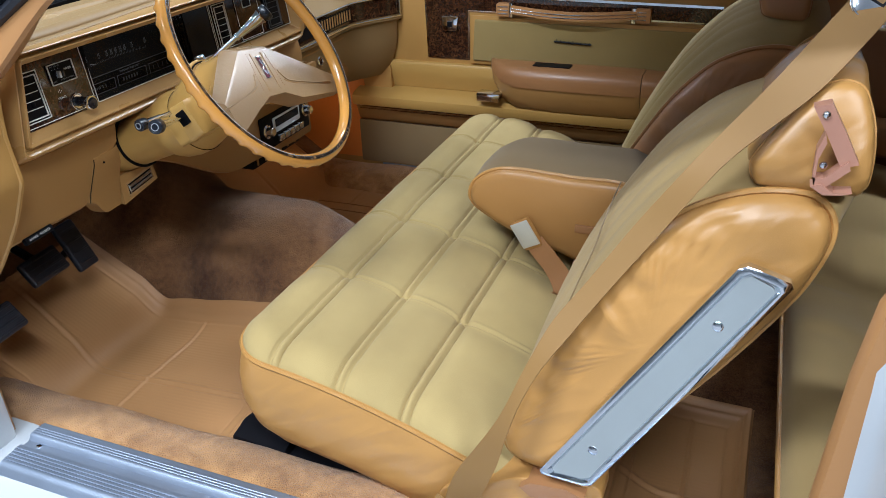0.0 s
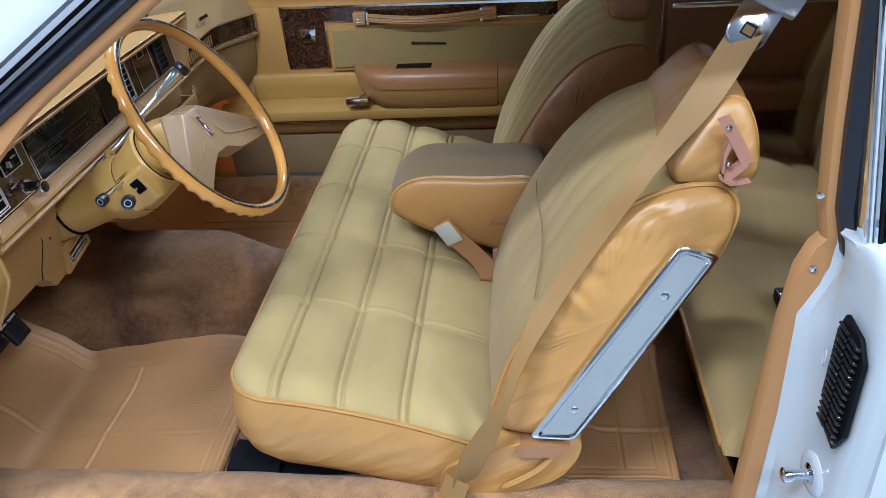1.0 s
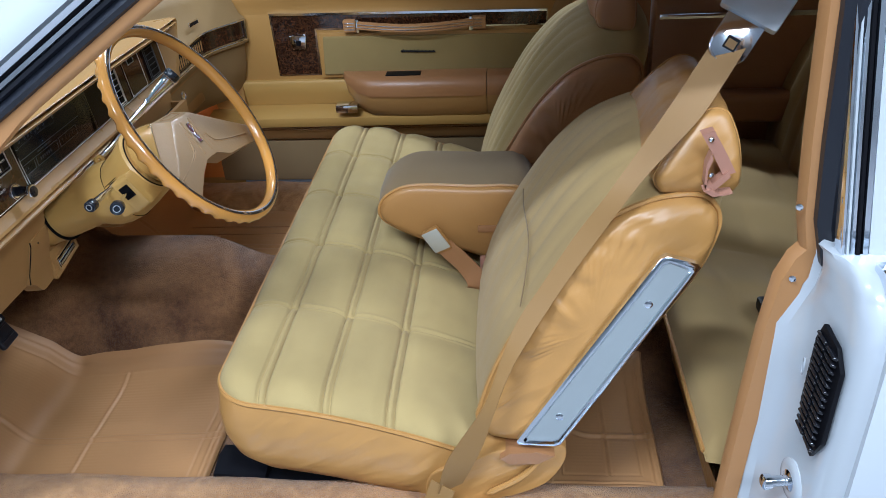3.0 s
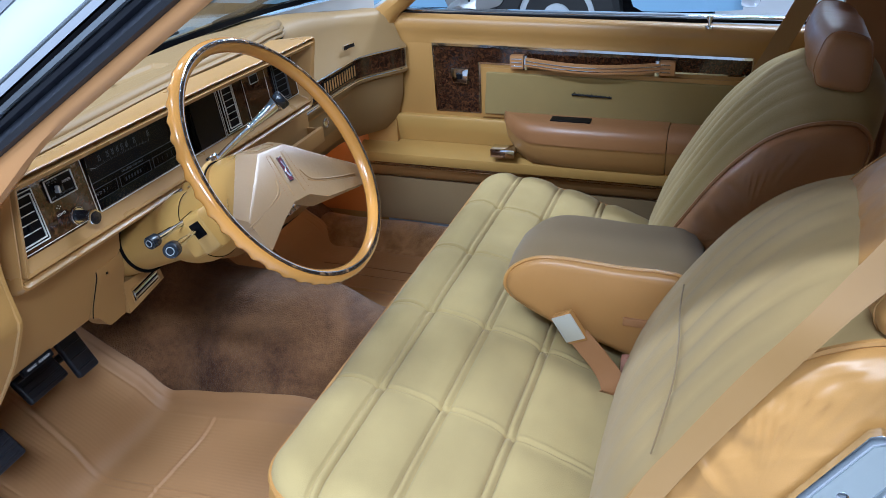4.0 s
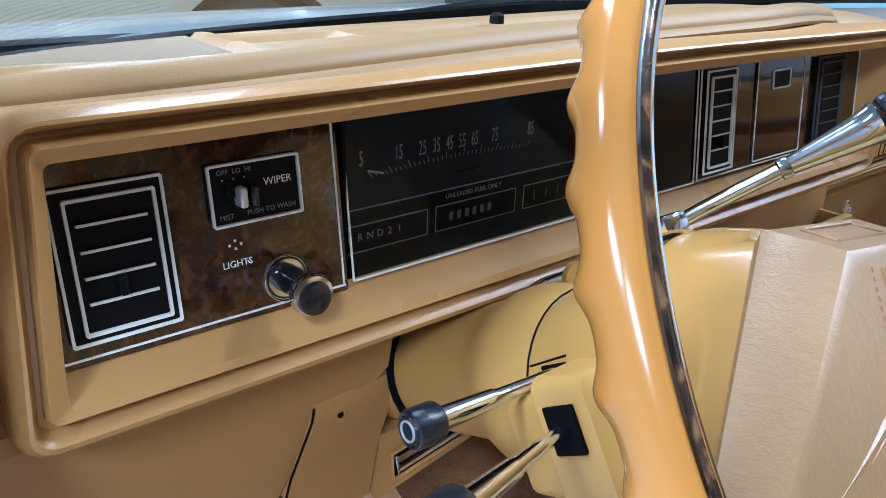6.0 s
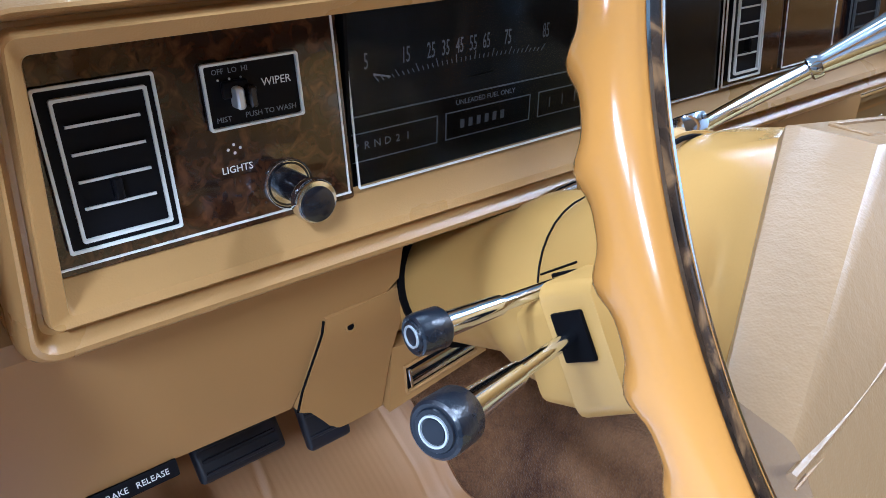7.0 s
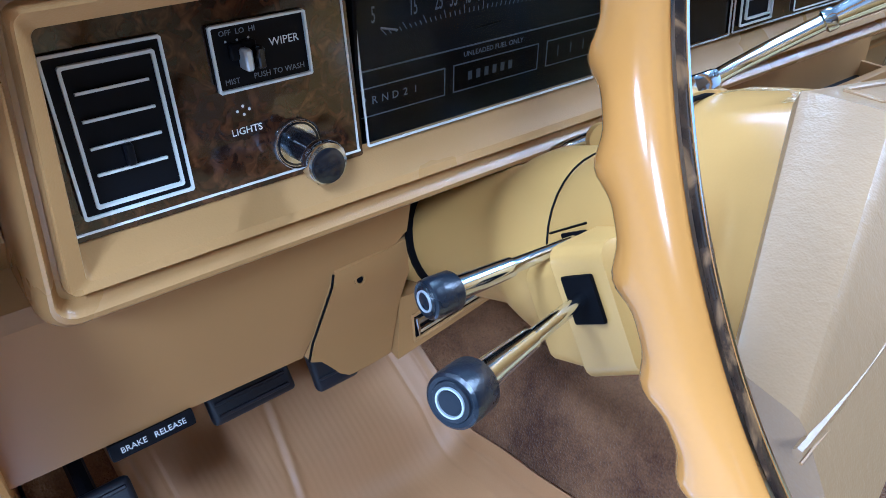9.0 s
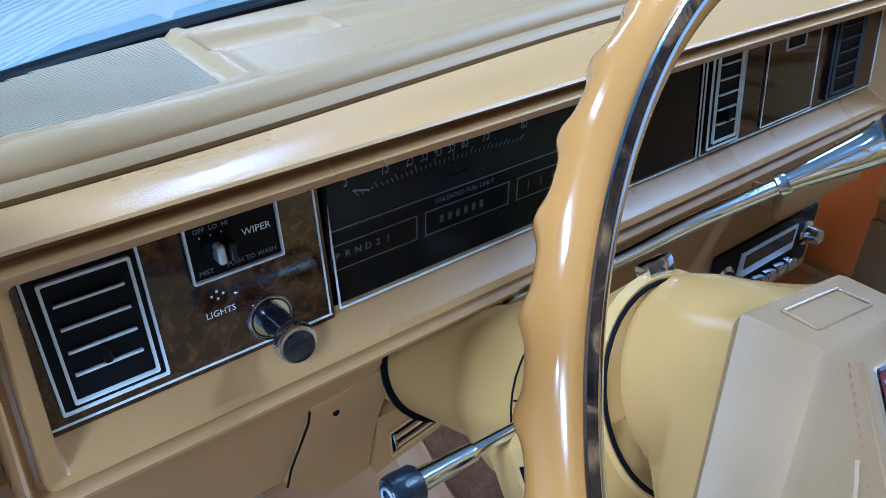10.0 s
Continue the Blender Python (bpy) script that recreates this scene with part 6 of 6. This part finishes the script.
def console_ring(y):
    b = console_low(y)
    top = 0.055 * step(0.62, 0.70, b)
    return [V(-0.50, y, 0.845), V(-0.540 + top * 0.3, y, 0.80), V(-0.533, y, 0.775), V(-0.530, y, b + 0.012), V(-0.534, y, b + 0.003), V(-0.545, y, b), V(-0.72, y, b + 0.06), V(-0.75, y, 0.86)]


part("centre_console", loft([console_ring(y) for y in np.linspace(-0.345, 0.252, 22)]), M_PANEL, dash, "", 30)
ash = part("ash_tray", box((-0.56, 0.08, 0.726), (-0.500, 0.250, 0.730), 0.001), M_PANEL, dash, "pulled-out ash tray drawer")
part("tray_front", box((-0.506, 0.078, 0.716), (-0.495, 0.252, 0.752), 0.004), M_PANEL, ash)
for ty in (0.082, 0.246):
    part("tray_side", box((-0.56, ty - 0.003, 0.726), (-0.504, ty + 0.003, 0.749), 0.002), M_PANEL, ash)
part("ash_tray_bin", box((-0.556, 0.088, 0.7302), (-0.508, 0.240, 0.733)), M_BLACK, ash)
def radio_at(x, y, z):
    return V(x + 0.018, y + 0.078, z - 0.050)


rd = part("radio", box(radio_at(-0.57, -0.045, 0.640), radio_at(-0.545, 0.165, 0.720), 0.004), M_BLACK, dash, "black and chrome radio")
part("radio_face", box(radio_at(-0.546, 0.005, 0.672), radio_at(-0.542, 0.120, 0.708), 0.002), M_SATIN, rd)
part("radio_dial", box(radio_at(-0.5425, 0.012, 0.685), radio_at(-0.5412, 0.113, 0.704), 0.0005, 1), M_SMOKE, rd)
for k in range(5):
    part("radio_button", box(radio_at(-0.543, 0.010 + k * 0.022, 0.652), radio_at(-0.530, 0.027 + k * 0.022, 0.667), 0.002), M_CHROME, rd)
for y in (-0.022, 0.146):
    part("radio_knob", lathe(axis(radio_at(-0.546, y, 0.685), (1, 0, 0.1)), [(0.016, 0), (0.016, 0.004), (0.011, 0.006), (0.010, 0.020), (0.008, 0.022)], 20), M_CHROME, rd)
part("heater_duct", box((-0.62, 0.03, 0.545), (-0.56, 0.24, 0.585), 0.006), M_BLACK, dash)
for k in range(6):
    part("duct_fin", box((-0.5605, 0.045 + k * 0.033, 0.552), (-0.556, 0.050 + k * 0.033, 0.578), 0.001, 1), M_PANEL, dash)

# speaker grille and defroster slot in the pad
GA, GB, GC, GD = V(-0.5325, -0.492, 0.9852), V(-0.5105, -0.612, 0.9852), V(-0.6225, -0.490, 0.9852), V(-0.5975, -0.606, 0.9852)
gr = part("speaker_grille", prism([GA, GB, GD, GC], (0, 0, 0.0012)), M_GRILLE, dash, "ribbed grey-beige speaker grille")
for k in range(38):
    t = (k + 0.5) / 38
    a, b, w, h = GA.lerp(GC, t), GB.lerp(GD, t), V(0.0006, 0, 0), V(0, 0, 0.0020)
    part("rib", loft([[p - w, p - w * 0.6 + h, p + w * 0.6 + h, p + w] for p in (a, b)]), M_GRILLE, gr)
part("defroster_knob", lathe(pose(-0.605, -0.24, pad_top(-0.6, -0.24) + 0.004), [(0.006, 0), (0.006, 0.006), (0.004, 0.008)], 12), M_BLACK, dash)

# ---- steering wheel ----
WC = V(-0.2092, -0.3709, 0.9373)
WN = V(0.8377, 0.0341, 0.5451).normalized()
WR = (V(0, 1, 0) - WN * WN.y).normalized()
WU = WN.cross(WR)
R = 0.1764


def wheel(a, b, n):
    return WC + WR * a + WU * b + WN * n


sw = thing("steering_wheel", "caramel two-spoke steering wheel with tortoiseshell rim strip", "steering wheel", WC)


def rim_ring(q, lo, hi, n, lift=0.0):
    bump = 0.5 + 0.5 * math.cos(q * 46) + 0.12 * math.cos(q * 92)
    out = []
    for k in range(n + 1):
        f = radians(lo + (hi - lo) * k / n)
        outer = max(0.0, math.cos(f + 0.95)) ** 3
        r = 0.0107 + lift + 0.0030 * (bump - 0.70) * outer
        rr = R + r * math.cos(f) * 0.95
        out.append(wheel(rr * math.cos(q), rr * math.sin(q), r * math.sin(f)))
    return out


qs = [2 * math.pi * k / 552 for k in range(552)]
bm = loft([rim_ring(q, 0, 360, 24)[:-1] for q in qs + [0.0]], True, False)
bmesh.ops.remove_doubles(bm, verts=bm.verts, dist=1e-6)
part("rim", bm, M_RIM, sw, "glossy caramel rim with finger grips", 70)


def band(lo, hi, lift):
    b = loft([rim_ring(q, lo, hi, 6, lift) for q in qs + [0.0]], False, False)
    bmesh.ops.remove_doubles(b, verts=b.verts, dist=1e-6)
    return b


part("rim_strip", band(79, 101, 0.0006), M_TORT, sw, "dark tortoiseshell strip", 70)
part("rim_bright_line", band(100, 106, 0.0010), M_CHROME, sw, "", 70)
part("rim_bright_line", band(75, 80, 0.0010), M_CHROME, sw, "", 70)

# hub pad: faceted wedge with drooping arms, on a wheel that is turned a little to the right
TURN, HUB_A = radians(7.5), 0.0125


def hub_at(a, b, n):
    c, d = math.cos(TURN), math.sin(TURN)
    return wheel(HUB_A + a * c + b * d, b * c - a * d, n)


TOP = [(-0.037, 0.039), (0.037, 0.039), (0.171, -0.041), (0.160, -0.083), (0.058, -0.074), (0.020, -0.058), (-0.020, -0.058), (-0.056, -0.072), (-0.128, -0.102), (-0.136, -0.040)]


def pad_level(k, n):
    """Outline at height n; the upper edges step inwards by k."""
    out = []
    for a, b in TOP:
        s = 1 if a > 0 else -1
        if b > 0:
            a, b = a - s * 0.30 * k, b - 0.95 * k
        elif b > -0.045:
            a, b = a - s * 0.10 * k, b - 0.85 * k
        far = step(0.05, 0.16, abs(a))
        out.append(hub_at(a * (1 - 0.02 * far), b, n * (1 - 0.45 * far) - 0.001 * far))
    return out


bm = loft([pad_level(0.004, -0.056), pad_level(0.0, -0.051), pad_level(0.001, -0.0475), pad_level(0.0140, -0.0265), pad_level(0.0170, -0.0225), pad_level(0.022, -0.0205)], True, False)
bm.verts.ensure_lookup_table()
last = list(bm.verts)[-len(TOP):]
for pick in ((0, 1, 4, 5, 6, 7), (1, 2, 3, 4), (0, 7, 8, 9)):
    bm.faces.new([last[k] for k in pick])
hub = part("hub_pad", bm, M_HUB, sw, "stitched beige vinyl hub pad", 24)
shell = [[hub_at(0.052 * math.cos(q), 0.052 * math.sin(q), -0.112) for q in np.linspace(0, 2 * math.pi, 49)[:-1]]]


def blend_ring(t, n):
    """From the round column head to the spoke outline."""
    out = []
    line = [Vector((a * 0.93, b * 0.93, 0)) for a, b in TOP]
    seg = [(line[i], line[(i + 1) % len(line)]) for i in range(len(line))]
    for q in np.linspace(0, 2 * math.pi, 49)[:-1]:
        d = Vector((math.cos(q), math.sin(q), 0))
        best = 0.05
        for p0, p1 in seg:
            e = p1 - p0
            den = d.x * e.y - d.y * e.x
            if abs(den) > 1e-9:
                k = (p0.x * e.y - p0.y * e.x) / den
                s = (p0.x * d.y - p0.y * d.x) / den
                if k > 0 and 0 <= s <= 1:
                    best = k
                    break
        r = 0.052 + (best - 0.052) * t
        out.append(hub_at(d.x * r, d.y * r, n * (1 - 0.3 * step(0.06, 0.15, r)) ))
    return out


part("spoke_shell", loft(shell + [blend_ring(0.15, -0.095), blend_ring(0.55, -0.075), blend_ring(0.95, -0.058), blend_ring(1.0, -0.045)]), M_SPOKE, sw, "glossy tan spoke casting", 50)
part("top_ridge", tube([hub_at(p[0], 0.0385 - 0.0130 * p[1], -0.0470 + 0.0205 * p[1]) for p in rounded_rect(-0.021, 0.021, 0.18, 0.82, 0.004, 3)], 0.0010, 6, True), M_HUB, hub)


def hub_front(a, b, lift=0.0):
    """On the front face of the pad, which drops towards the ends of the arms."""
    far = step(0.05, 0.16, abs(a))
    return hub_at(a, b, -0.0205 * (1 - 0.45 * far) - 0.001 * far + lift)


for s in (-1, 1):
    part("pad_groove", tube(smooth_line([hub_front(s * 0.030, -0.020), hub_front(s * 0.038, -0.034), hub_front(s * 0.052, -0.0425), hub_front(s * 0.10, -0.055), hub_front(s * 0.138, -0.062)], 4), 0.0016, 6), M_HUB, hub)
    part("groove_shadow", tube(smooth_line([hub_front(s * 0.034, -0.037, 0.0003), hub_front(s * 0.051, -0.0455, 0.0003), hub_front(s * 0.10, -0.058, 0.0003), hub_front(s * 0.138, -0.065, 0.0003)], 4), 0.0005, 5), M_PANEL, hub)
    part("pad_crease", tube([hub_front(s * 0.0135, 0.014), hub_front(s * 0.0140, -0.050)], 0.0013, 6), M_HUB, hub)
    for k in range(17):
        t = k / 16
        part("stitch", tube([hub_front(s * (0.0215 + 0.006 * t), 0.0150 - 0.060 * t, 0.0002), hub_front(s * (0.0215 + 0.006 * t), 0.0132 - 0.060 * t, 0.0002)], 0.0005, 5), M_HIDE2, hub)
for k in range(13):
    part("stitch", tube([hub_at(-0.024 + 0.004 * k, 0.0260, -0.0292), hub_at(-0.022 + 0.004 * k, 0.0260, -0.0292)], 0.0005, 5), M_HIDE2, hub)
EMB = -0.0200
eb = part("hub_emblem", loft([[hub_at(p[0], p[1], EMB + n) for p in rounded_rect(-0.0062 + i, 0.0062 - i, -0.030 + i, 0.008 - i, 0.001, 1)] for i, n in ((0, -0.004), (0, 0.0010), (0.0014, 0.0014), (0.0018, 0.0002))], True, True), M_CHROME, sw, "chrome framed emblem on a dark red ground")
part("emblem_field", loft([[hub_at(p[0], p[1], EMB + n) for p in rounded_rect(-0.0043, 0.0043, -0.0281, 0.0061, 0.0006, 1)] for n in (-0.0002, 0.0004)]), M_RED, eb)
part("emblem_mark", tube([hub_at(0.002, -0.023, EMB + 0.0006), hub_at(-0.002, -0.015, EMB + 0.0006), hub_at(0.002, -0.008, EMB + 0.0006), hub_at(0.0, 0.002, EMB + 0.0006)], 0.0011, 5), M_CHROME, eb)

# ---- steering column ----
col = thing("steering_column", "yellow-tan plastic steering column shroud", "steering column", wheel(0, 0, -0.25))


CN = V(0.925, 0.025, 0.379).normalized()
CU = CN.cross((V(0, 1, 0) - CN * CN.y).normalized())


def on_col(a, b, n):
    """On the column: the tilting head follows the wheel, the lower tube lies flatter."""
    k = step(-0.165, -0.215, n)
    low = wheel(0, 0, -0.165) + WR * a + CU * b + CN * (n + 0.165)
    return wheel(a, b, n).lerp(low, k) if n < -0.165 else wheel(a, b, n)


rings = []
for n, r, b in ((-0.112, 0.050, 0), (-0.110, 0.055, 0), (-0.114, 0.0585, 0), (-0.122, 0.0575, -0.002), (-0.150, 0.0555, -0.009), (-0.1815, 0.0548, -0.0155), (-0.182, 0.0562, -0.0155), (-0.200, 0.0575, -0.016), (-0.216, 0.0563, -0.016), (-0.230, 0.0520, -0.015), (-0.241, 0.0465, -0.014), (-0.256, 0.0440, -0.014), (-0.39, 0.0430, -0.014)):
    rings.append([on_col(r * math.cos(q), b + r * math.sin(q), n) for q in np.linspace(0, 2 * math.pi, 41)[:-1]])
part("column_tube", loft(rings), M_PLASTIC, col, "", 40)
blk = []
for n, x0, x1, z0, z1 in ((-0.112, -0.074, 0.04, -0.044, 0.004), (-0.114, -0.083, 0.04, -0.049, 0.010), (-0.142, -0.086, 0.04, -0.050, 0.012), (-0.1425, -0.082, 0.04, -0.049, 0.006), (-0.172, -0.078, 0.04, -0.046, 0.002), (-0.182, -0.064, 0.04, -0.040, -0.006)):
    blk.append([on_col(p[0], p[1], n) for p in rounded_rect(x0, x1, z0, z1, 0.007, 4)])
sh = part("switch_housing", loft(blk), M_PLASTIC, col, "boxed switch housing", 30)
# black ring paints the dark crescent of shade where the column enters the dash
part("column_gap_shade", lathe(axis(on_col(0, -0.014, -0.322), CN), [(0.042, 0), (0.0480, 0.0), (0.0480, 0.0025), (0.042, 0.0025)], 32), M_DARK, col, "black ring painting the shade of the opening round the column")
part("column_ring", tube([on_col(0.0556 * math.cos(q), 0.0556 * math.sin(q) - 0.0155, -0.1818) for q in np.linspace(0, 2 * math.pi, 40)[:-1]], 0.0006, 5, True), M_DARK, col)
part("head_gap", tube([on_col(0.0525 * math.cos(q), 0.0525 * math.sin(q), -0.1105) for q in np.linspace(0, 2 * math.pi, 40)[:-1]], 0.0013, 5, True), M_DARK, col)
part("cover_line", tube([on_col(-0.0485, 0.0110, -0.180), on_col(-0.0505, 0.0140, -0.150)], 0.0006, 4), M_DARK, col)
part("column_ear", lathe(axis(V(-0.4185, -0.3321, 0.8553), (0.9, -0.35, 0.3)), [(0.010, 0), (0.010, 0.006), (0.004, 0.006), (0.004, 0.002)], 16), M_PLASTIC, col)
part("stalk_recess", box((-0.0092, -0.0112, -0.0012), (0.0092, 0.0112, 0.0012), 0.002, 2, facing(on_col(-0.0852, -0.012, -0.1295), -WN, WU)), M_DARK, sh, "black stalk recess")
part("recess_inner", box((-0.005, -0.006, 0), (0.004, 0.005, 0.002), 0.002, 2, facing(on_col(-0.0862, -0.011, -0.129), -WN, WU)), M_PANEL, sh)
part("upper_recess", box((-0.0085, -0.0045, -0.001), (0.0085, 0.0045, 0.001), 0.001, 2, facing(on_col(-0.0530, 0.0070, -0.158), -WN, WU)), M_DARK, sh)
part("ignition_tab", box((-0.010, -0.005, 0), (0.010, 0.005, 0.010), 0.003, 2, facing(on_col(0.012, 0.058, -0.120), WR, WU)), M_CHROME, col)


def stalk(name, label, p0, p1, fat, cap):
    s = thing(name, label, "lever", p0)
    p0, p1 = Vector(p0), Vector(p1)
    d = p1 - p0
    ln = d.length
    u = d.normalized()
    part("rod", lathe(axis(p0, u), [(0.0032, 0), (0.0036, ln * 0.46), (0.0046, ln * 0.47), (0.0048, ln * 0.50), (fat, ln * 0.84), (fat * 1.03, ln * 0.85), (fat * 0.9, ln * 0.87)], 20), M_CHROME, s, "tapered chrome rod")
    part("grip", lathe(axis(p0 + u * (ln - 0.0155), u), [(cap * 0.88, 0), (cap, 0.0015), (cap * 1.02, 0.012), (cap * 0.98, 0.0146), (cap * 0.88, 0.0154), (cap * 0.74, 0.0150), (cap * 0.70, 0.0157), (cap * 0.50, 0.0157)], 28), M_CAP, s, "blue-black ribbed end cap")
    part("cap_ring", lathe(axis(p0 + u * ln * 0.995, u), [(cap * 0.56, 0), (cap * 0.54, 0.0014), (cap * 0.47, 0.0014), (cap * 0.44, 0.0)], 24), M_SATIN, s)
    part("cap_dot", lathe(axis(p0 + u * ln * 0.993, u), [(cap * 0.45, 0), (cap * 0.40, 0.0012), (0.001, 0.0014)], 20), M_SMOKE, s)
    return s


stalk("indicator_stalk", "chrome indicator lever with black end cap", on_col(-0.086, -0.011, -0.129), (-0.277, -0.557, 0.880), 0.0064, 0.0102)
stalk("tilt_lever", "chrome tilt lever with black end cap", on_col(-0.053, 0.007, -0.157), (-0.344, -0.518, 0.862), 0.0058, 0.0090)
gl = thing("gear_lever", "chrome column gear lever with black knob", "lever", (-0.37, -0.32, 0.88))
G1, G2 = V(-0.3403, -0.2513, 0.9330), V(-0.2985, -0.2142, 0.9706)
part("lever_rod", tube(smooth_line([V(-0.448, -0.358, 0.822), V(-0.438, -0.350, 0.843), V(-0.405, -0.312, 0.868), V(-0.372, -0.280, 0.903), G1], 5), 0.0048, 12), M_CHROME, gl, "bent chrome rod")
gu = (G2 - G1).normalized()
gln = (G2 - G1).length
part("lever_sleeve", lathe(axis(G1 - gu * 0.004, gu), [(0.0050, 0), (0.0066, 0.001), (0.0066, 0.0055), (0.0056, 0.007), (0.0062, 0.012), (0.0098, gln * 0.66), (0.0112, gln * 0.78), (0.0130, gln * 0.84), (0.0120, gln * 0.86)], 24), M_CHROME, gl, "flared chrome sleeve")
part("lever_knob", lathe(axis(G1 + gu * gln * 0.83, gu), [(0.0125, 0), (0.0138, 0.002), (0.0142, 0.010), (0.0128, 0.0135), (0.005, 0.0145)], 28), M_CAP, gl, "blue-black knob")


# ---- courtesy lamp, lit while the door stands open ----
ct = thing("courtesy_lamp", "small amber courtesy lamp lit under the dash", "lamp", (-0.70, 0.50, 0.62))
part("socket", lathe(axis((-0.70, 0.50, 0.640), (0, 0, -1)), [(0.010, 0), (0.012, 0.004), (0.012, 0.020), (0.009, 0.022)], 16), M_BLACK, ct)
part("bulb", lathe(axis((-0.70, 0.50, 0.618), (0, 0, -1)), [(0.006, 0), (0.007, 0.006), (0.0055, 0.014), (0.001, 0.018)], 16), M_BULB, ct, "glowing amber bulb")
glow = bpy.data.lights.new("courtesy_glow", "POINT")
glow.energy, glow.color, glow.shadow_soft_size = 0.30, (1.0, 0.62, 0.30), 0.02
new("courtesy_glow", glow).location = (-0.70, 0.50, 0.585)

# ---- pedals ----
def pedal(name, label, c, w, h, tilt, arm):
    p = thing(name, label, "pedal", c)
    m = facing(V(*c), (0, 1, 0.04), (-math.sin(tilt), 0, math.cos(tilt)))
    part("pad", box((-w, -h, -0.008), (w, h, 0.006), 0.006, 3, m), M_RUBBER, p, "black rubber pedal pad")
    for k in range(4):
        y = -h * 0.7 + k * h * 0.46
        part("rib", box((-w * 0.85, y - 0.002, 0.005), (w * 0.85, y + 0.002, 0.008), 0.001, 1, m), M_RUBBER, p)
    part("pedal_arm", tube([m @ V(0, h * 0.5, -0.008), m @ V(0.0, h + 0.06, -0.05), m @ V(0.0, h + 0.20, -0.08)] if arm else [m @ V(0, 0, -0.008), m @ V(0, -h * 0.2, -0.06)], 0.008, 8), M_BLACK, p)
    return p


pedal("brake_pedal", "wide black rubber brake pedal", (-0.682, -0.482, 0.543), 0.042, 0.026, 0.65, True)
pedal("accelerator_pedal", "tall black accelerator pedal", (-0.700, -0.388, 0.536), 0.024, 0.050, 0.45, False)
pedal("parking_brake_pedal", "black parking brake pedal", (-0.612, -0.641, 0.534), 0.032, 0.026, 0.7, True)

# ---- what stands outside ----
def road_car(name, label, m, material, length=4.6):
    """A plain older vehicle: body with arches, cab, windows, wheels."""
    c = thing(name, label, "car", m.translation)
    L = length

    def tr(pts):
        return [m @ V(*p) for p in pts]
    def low_ring(x):
        bot = 0.42
        for wx in (0.85, L - 1.0):
            d = abs(x - wx)
            if d < 0.44:
                bot = max(bot, 0.36 + math.sqrt(0.44 ** 2 - d * d))
        bot = min(bot, 0.86)
        ends = 0.10 * math.exp(-min(x, L - x) / 0.15)
        return tr([(x, -0.88 + ends, bot), (x, -0.92 + ends, max(0.62, bot)), (x, -0.93 + ends, max(0.80, bot)), (x, -0.86 + ends, 0.98), (x, 0.86 - ends, 0.98), (x, 0.93 - ends, max(0.80, bot)), (x, 0.92 - ends, max(0.62, bot)), (x, 0.88 - ends, bot)])
    part("body_shell", loft([low_ring(x) for x in np.linspace(0, L, 90)]), material, c, "", 30)
    part("underbody", loft([tr([(x, -0.70, 0.30), (x, 0.70, 0.30), (x, 0.70, 0.95), (x, -0.70, 0.95)]) for x in (0.15, L - 0.15)]), M_DARK, c)
    part("cab", loft([tr([(x0, -0.80 + i, z), (x0, 0.80 - i, z), (x1, 0.80 - i, z), (x1, -0.80 + i, z)]) for x0, x1, z, i in ((1.35, 3.0, 0.98, 0.0), (1.75, 2.85, 1.50, 0.12), (1.85, 2.78, 1.54, 0.16))]), material, c, "", 30)
    for s in (-1, 1):
        part("side_window", prism(tr([(1.72, s * 0.815, 1.03), (2.80, s * 0.815, 1.03), (2.74, s * 0.715, 1.44), (1.92, s * 0.715, 1.44)]), m.to_3x3() @ V(0, s * 0.012, 0)), M_SMOKE, c)
        part("body_line", box((0.1, s * 0.935 - 0.006, 0.84), (L - 0.1, s * 0.935 + 0.006, 0.855), 0.002, 1, m), M_CHROME, c)
        for wx in (0.85, L - 1.0):
            w = part("wheel", lathe(m @ axis((wx, s * 0.66, 0.36), (0, s, 0)), [(0.20, 0), (0.33, 0.0), (0.36, 0.03), (0.36, 0.17), (0.33, 0.20), (0.23, 0.205), (0.22, 0.18)], 40), M_TYRE, c, "black tyre")
            part("wheel_rim", lathe(m @ axis((wx, s * 0.66, 0.36), (0, s, 0)), [(0.10, 0.10), (0.225, 0.10), (0.225, 0.185), (0.21, 0.19), (0.16, 0.165), (0.09, 0.17), (0.085, 0.195), (0.02, 0.20)], 32), M_WHITE, w, "white steel wheel")
    part("bumper", box((-0.08, -0.90, 0.45), (0.02, 0.90, 0.58), 0.03, 2, m), M_CHROME, c)
    part("bumper", box((L - 0.02, -0.90, 0.45), (L + 0.08, 0.90, 0.58), 0.03, 2, m), M_CHROME, c)
    for y in (-0.65, 0.65):
        part("headlamp", lathe(m @ axis((0.02, y, 0.74), (-1, 0, 0)), [(0.10, 0), (0.10, 0.03), (0.08, 0.035)], 24), M_CHROME, c)
    return c


road_car("parked_pickup", "light blue older pickup truck with white wheels beside the coupe", pose(-4.2, 4.12, 0, 0, 0, 0), M_BLUE)
road_car("parked_car", "beige older car parked ahead of the coupe", pose(-4.6, -2.6, 0, 0, 0, 84), M_BEIGE)
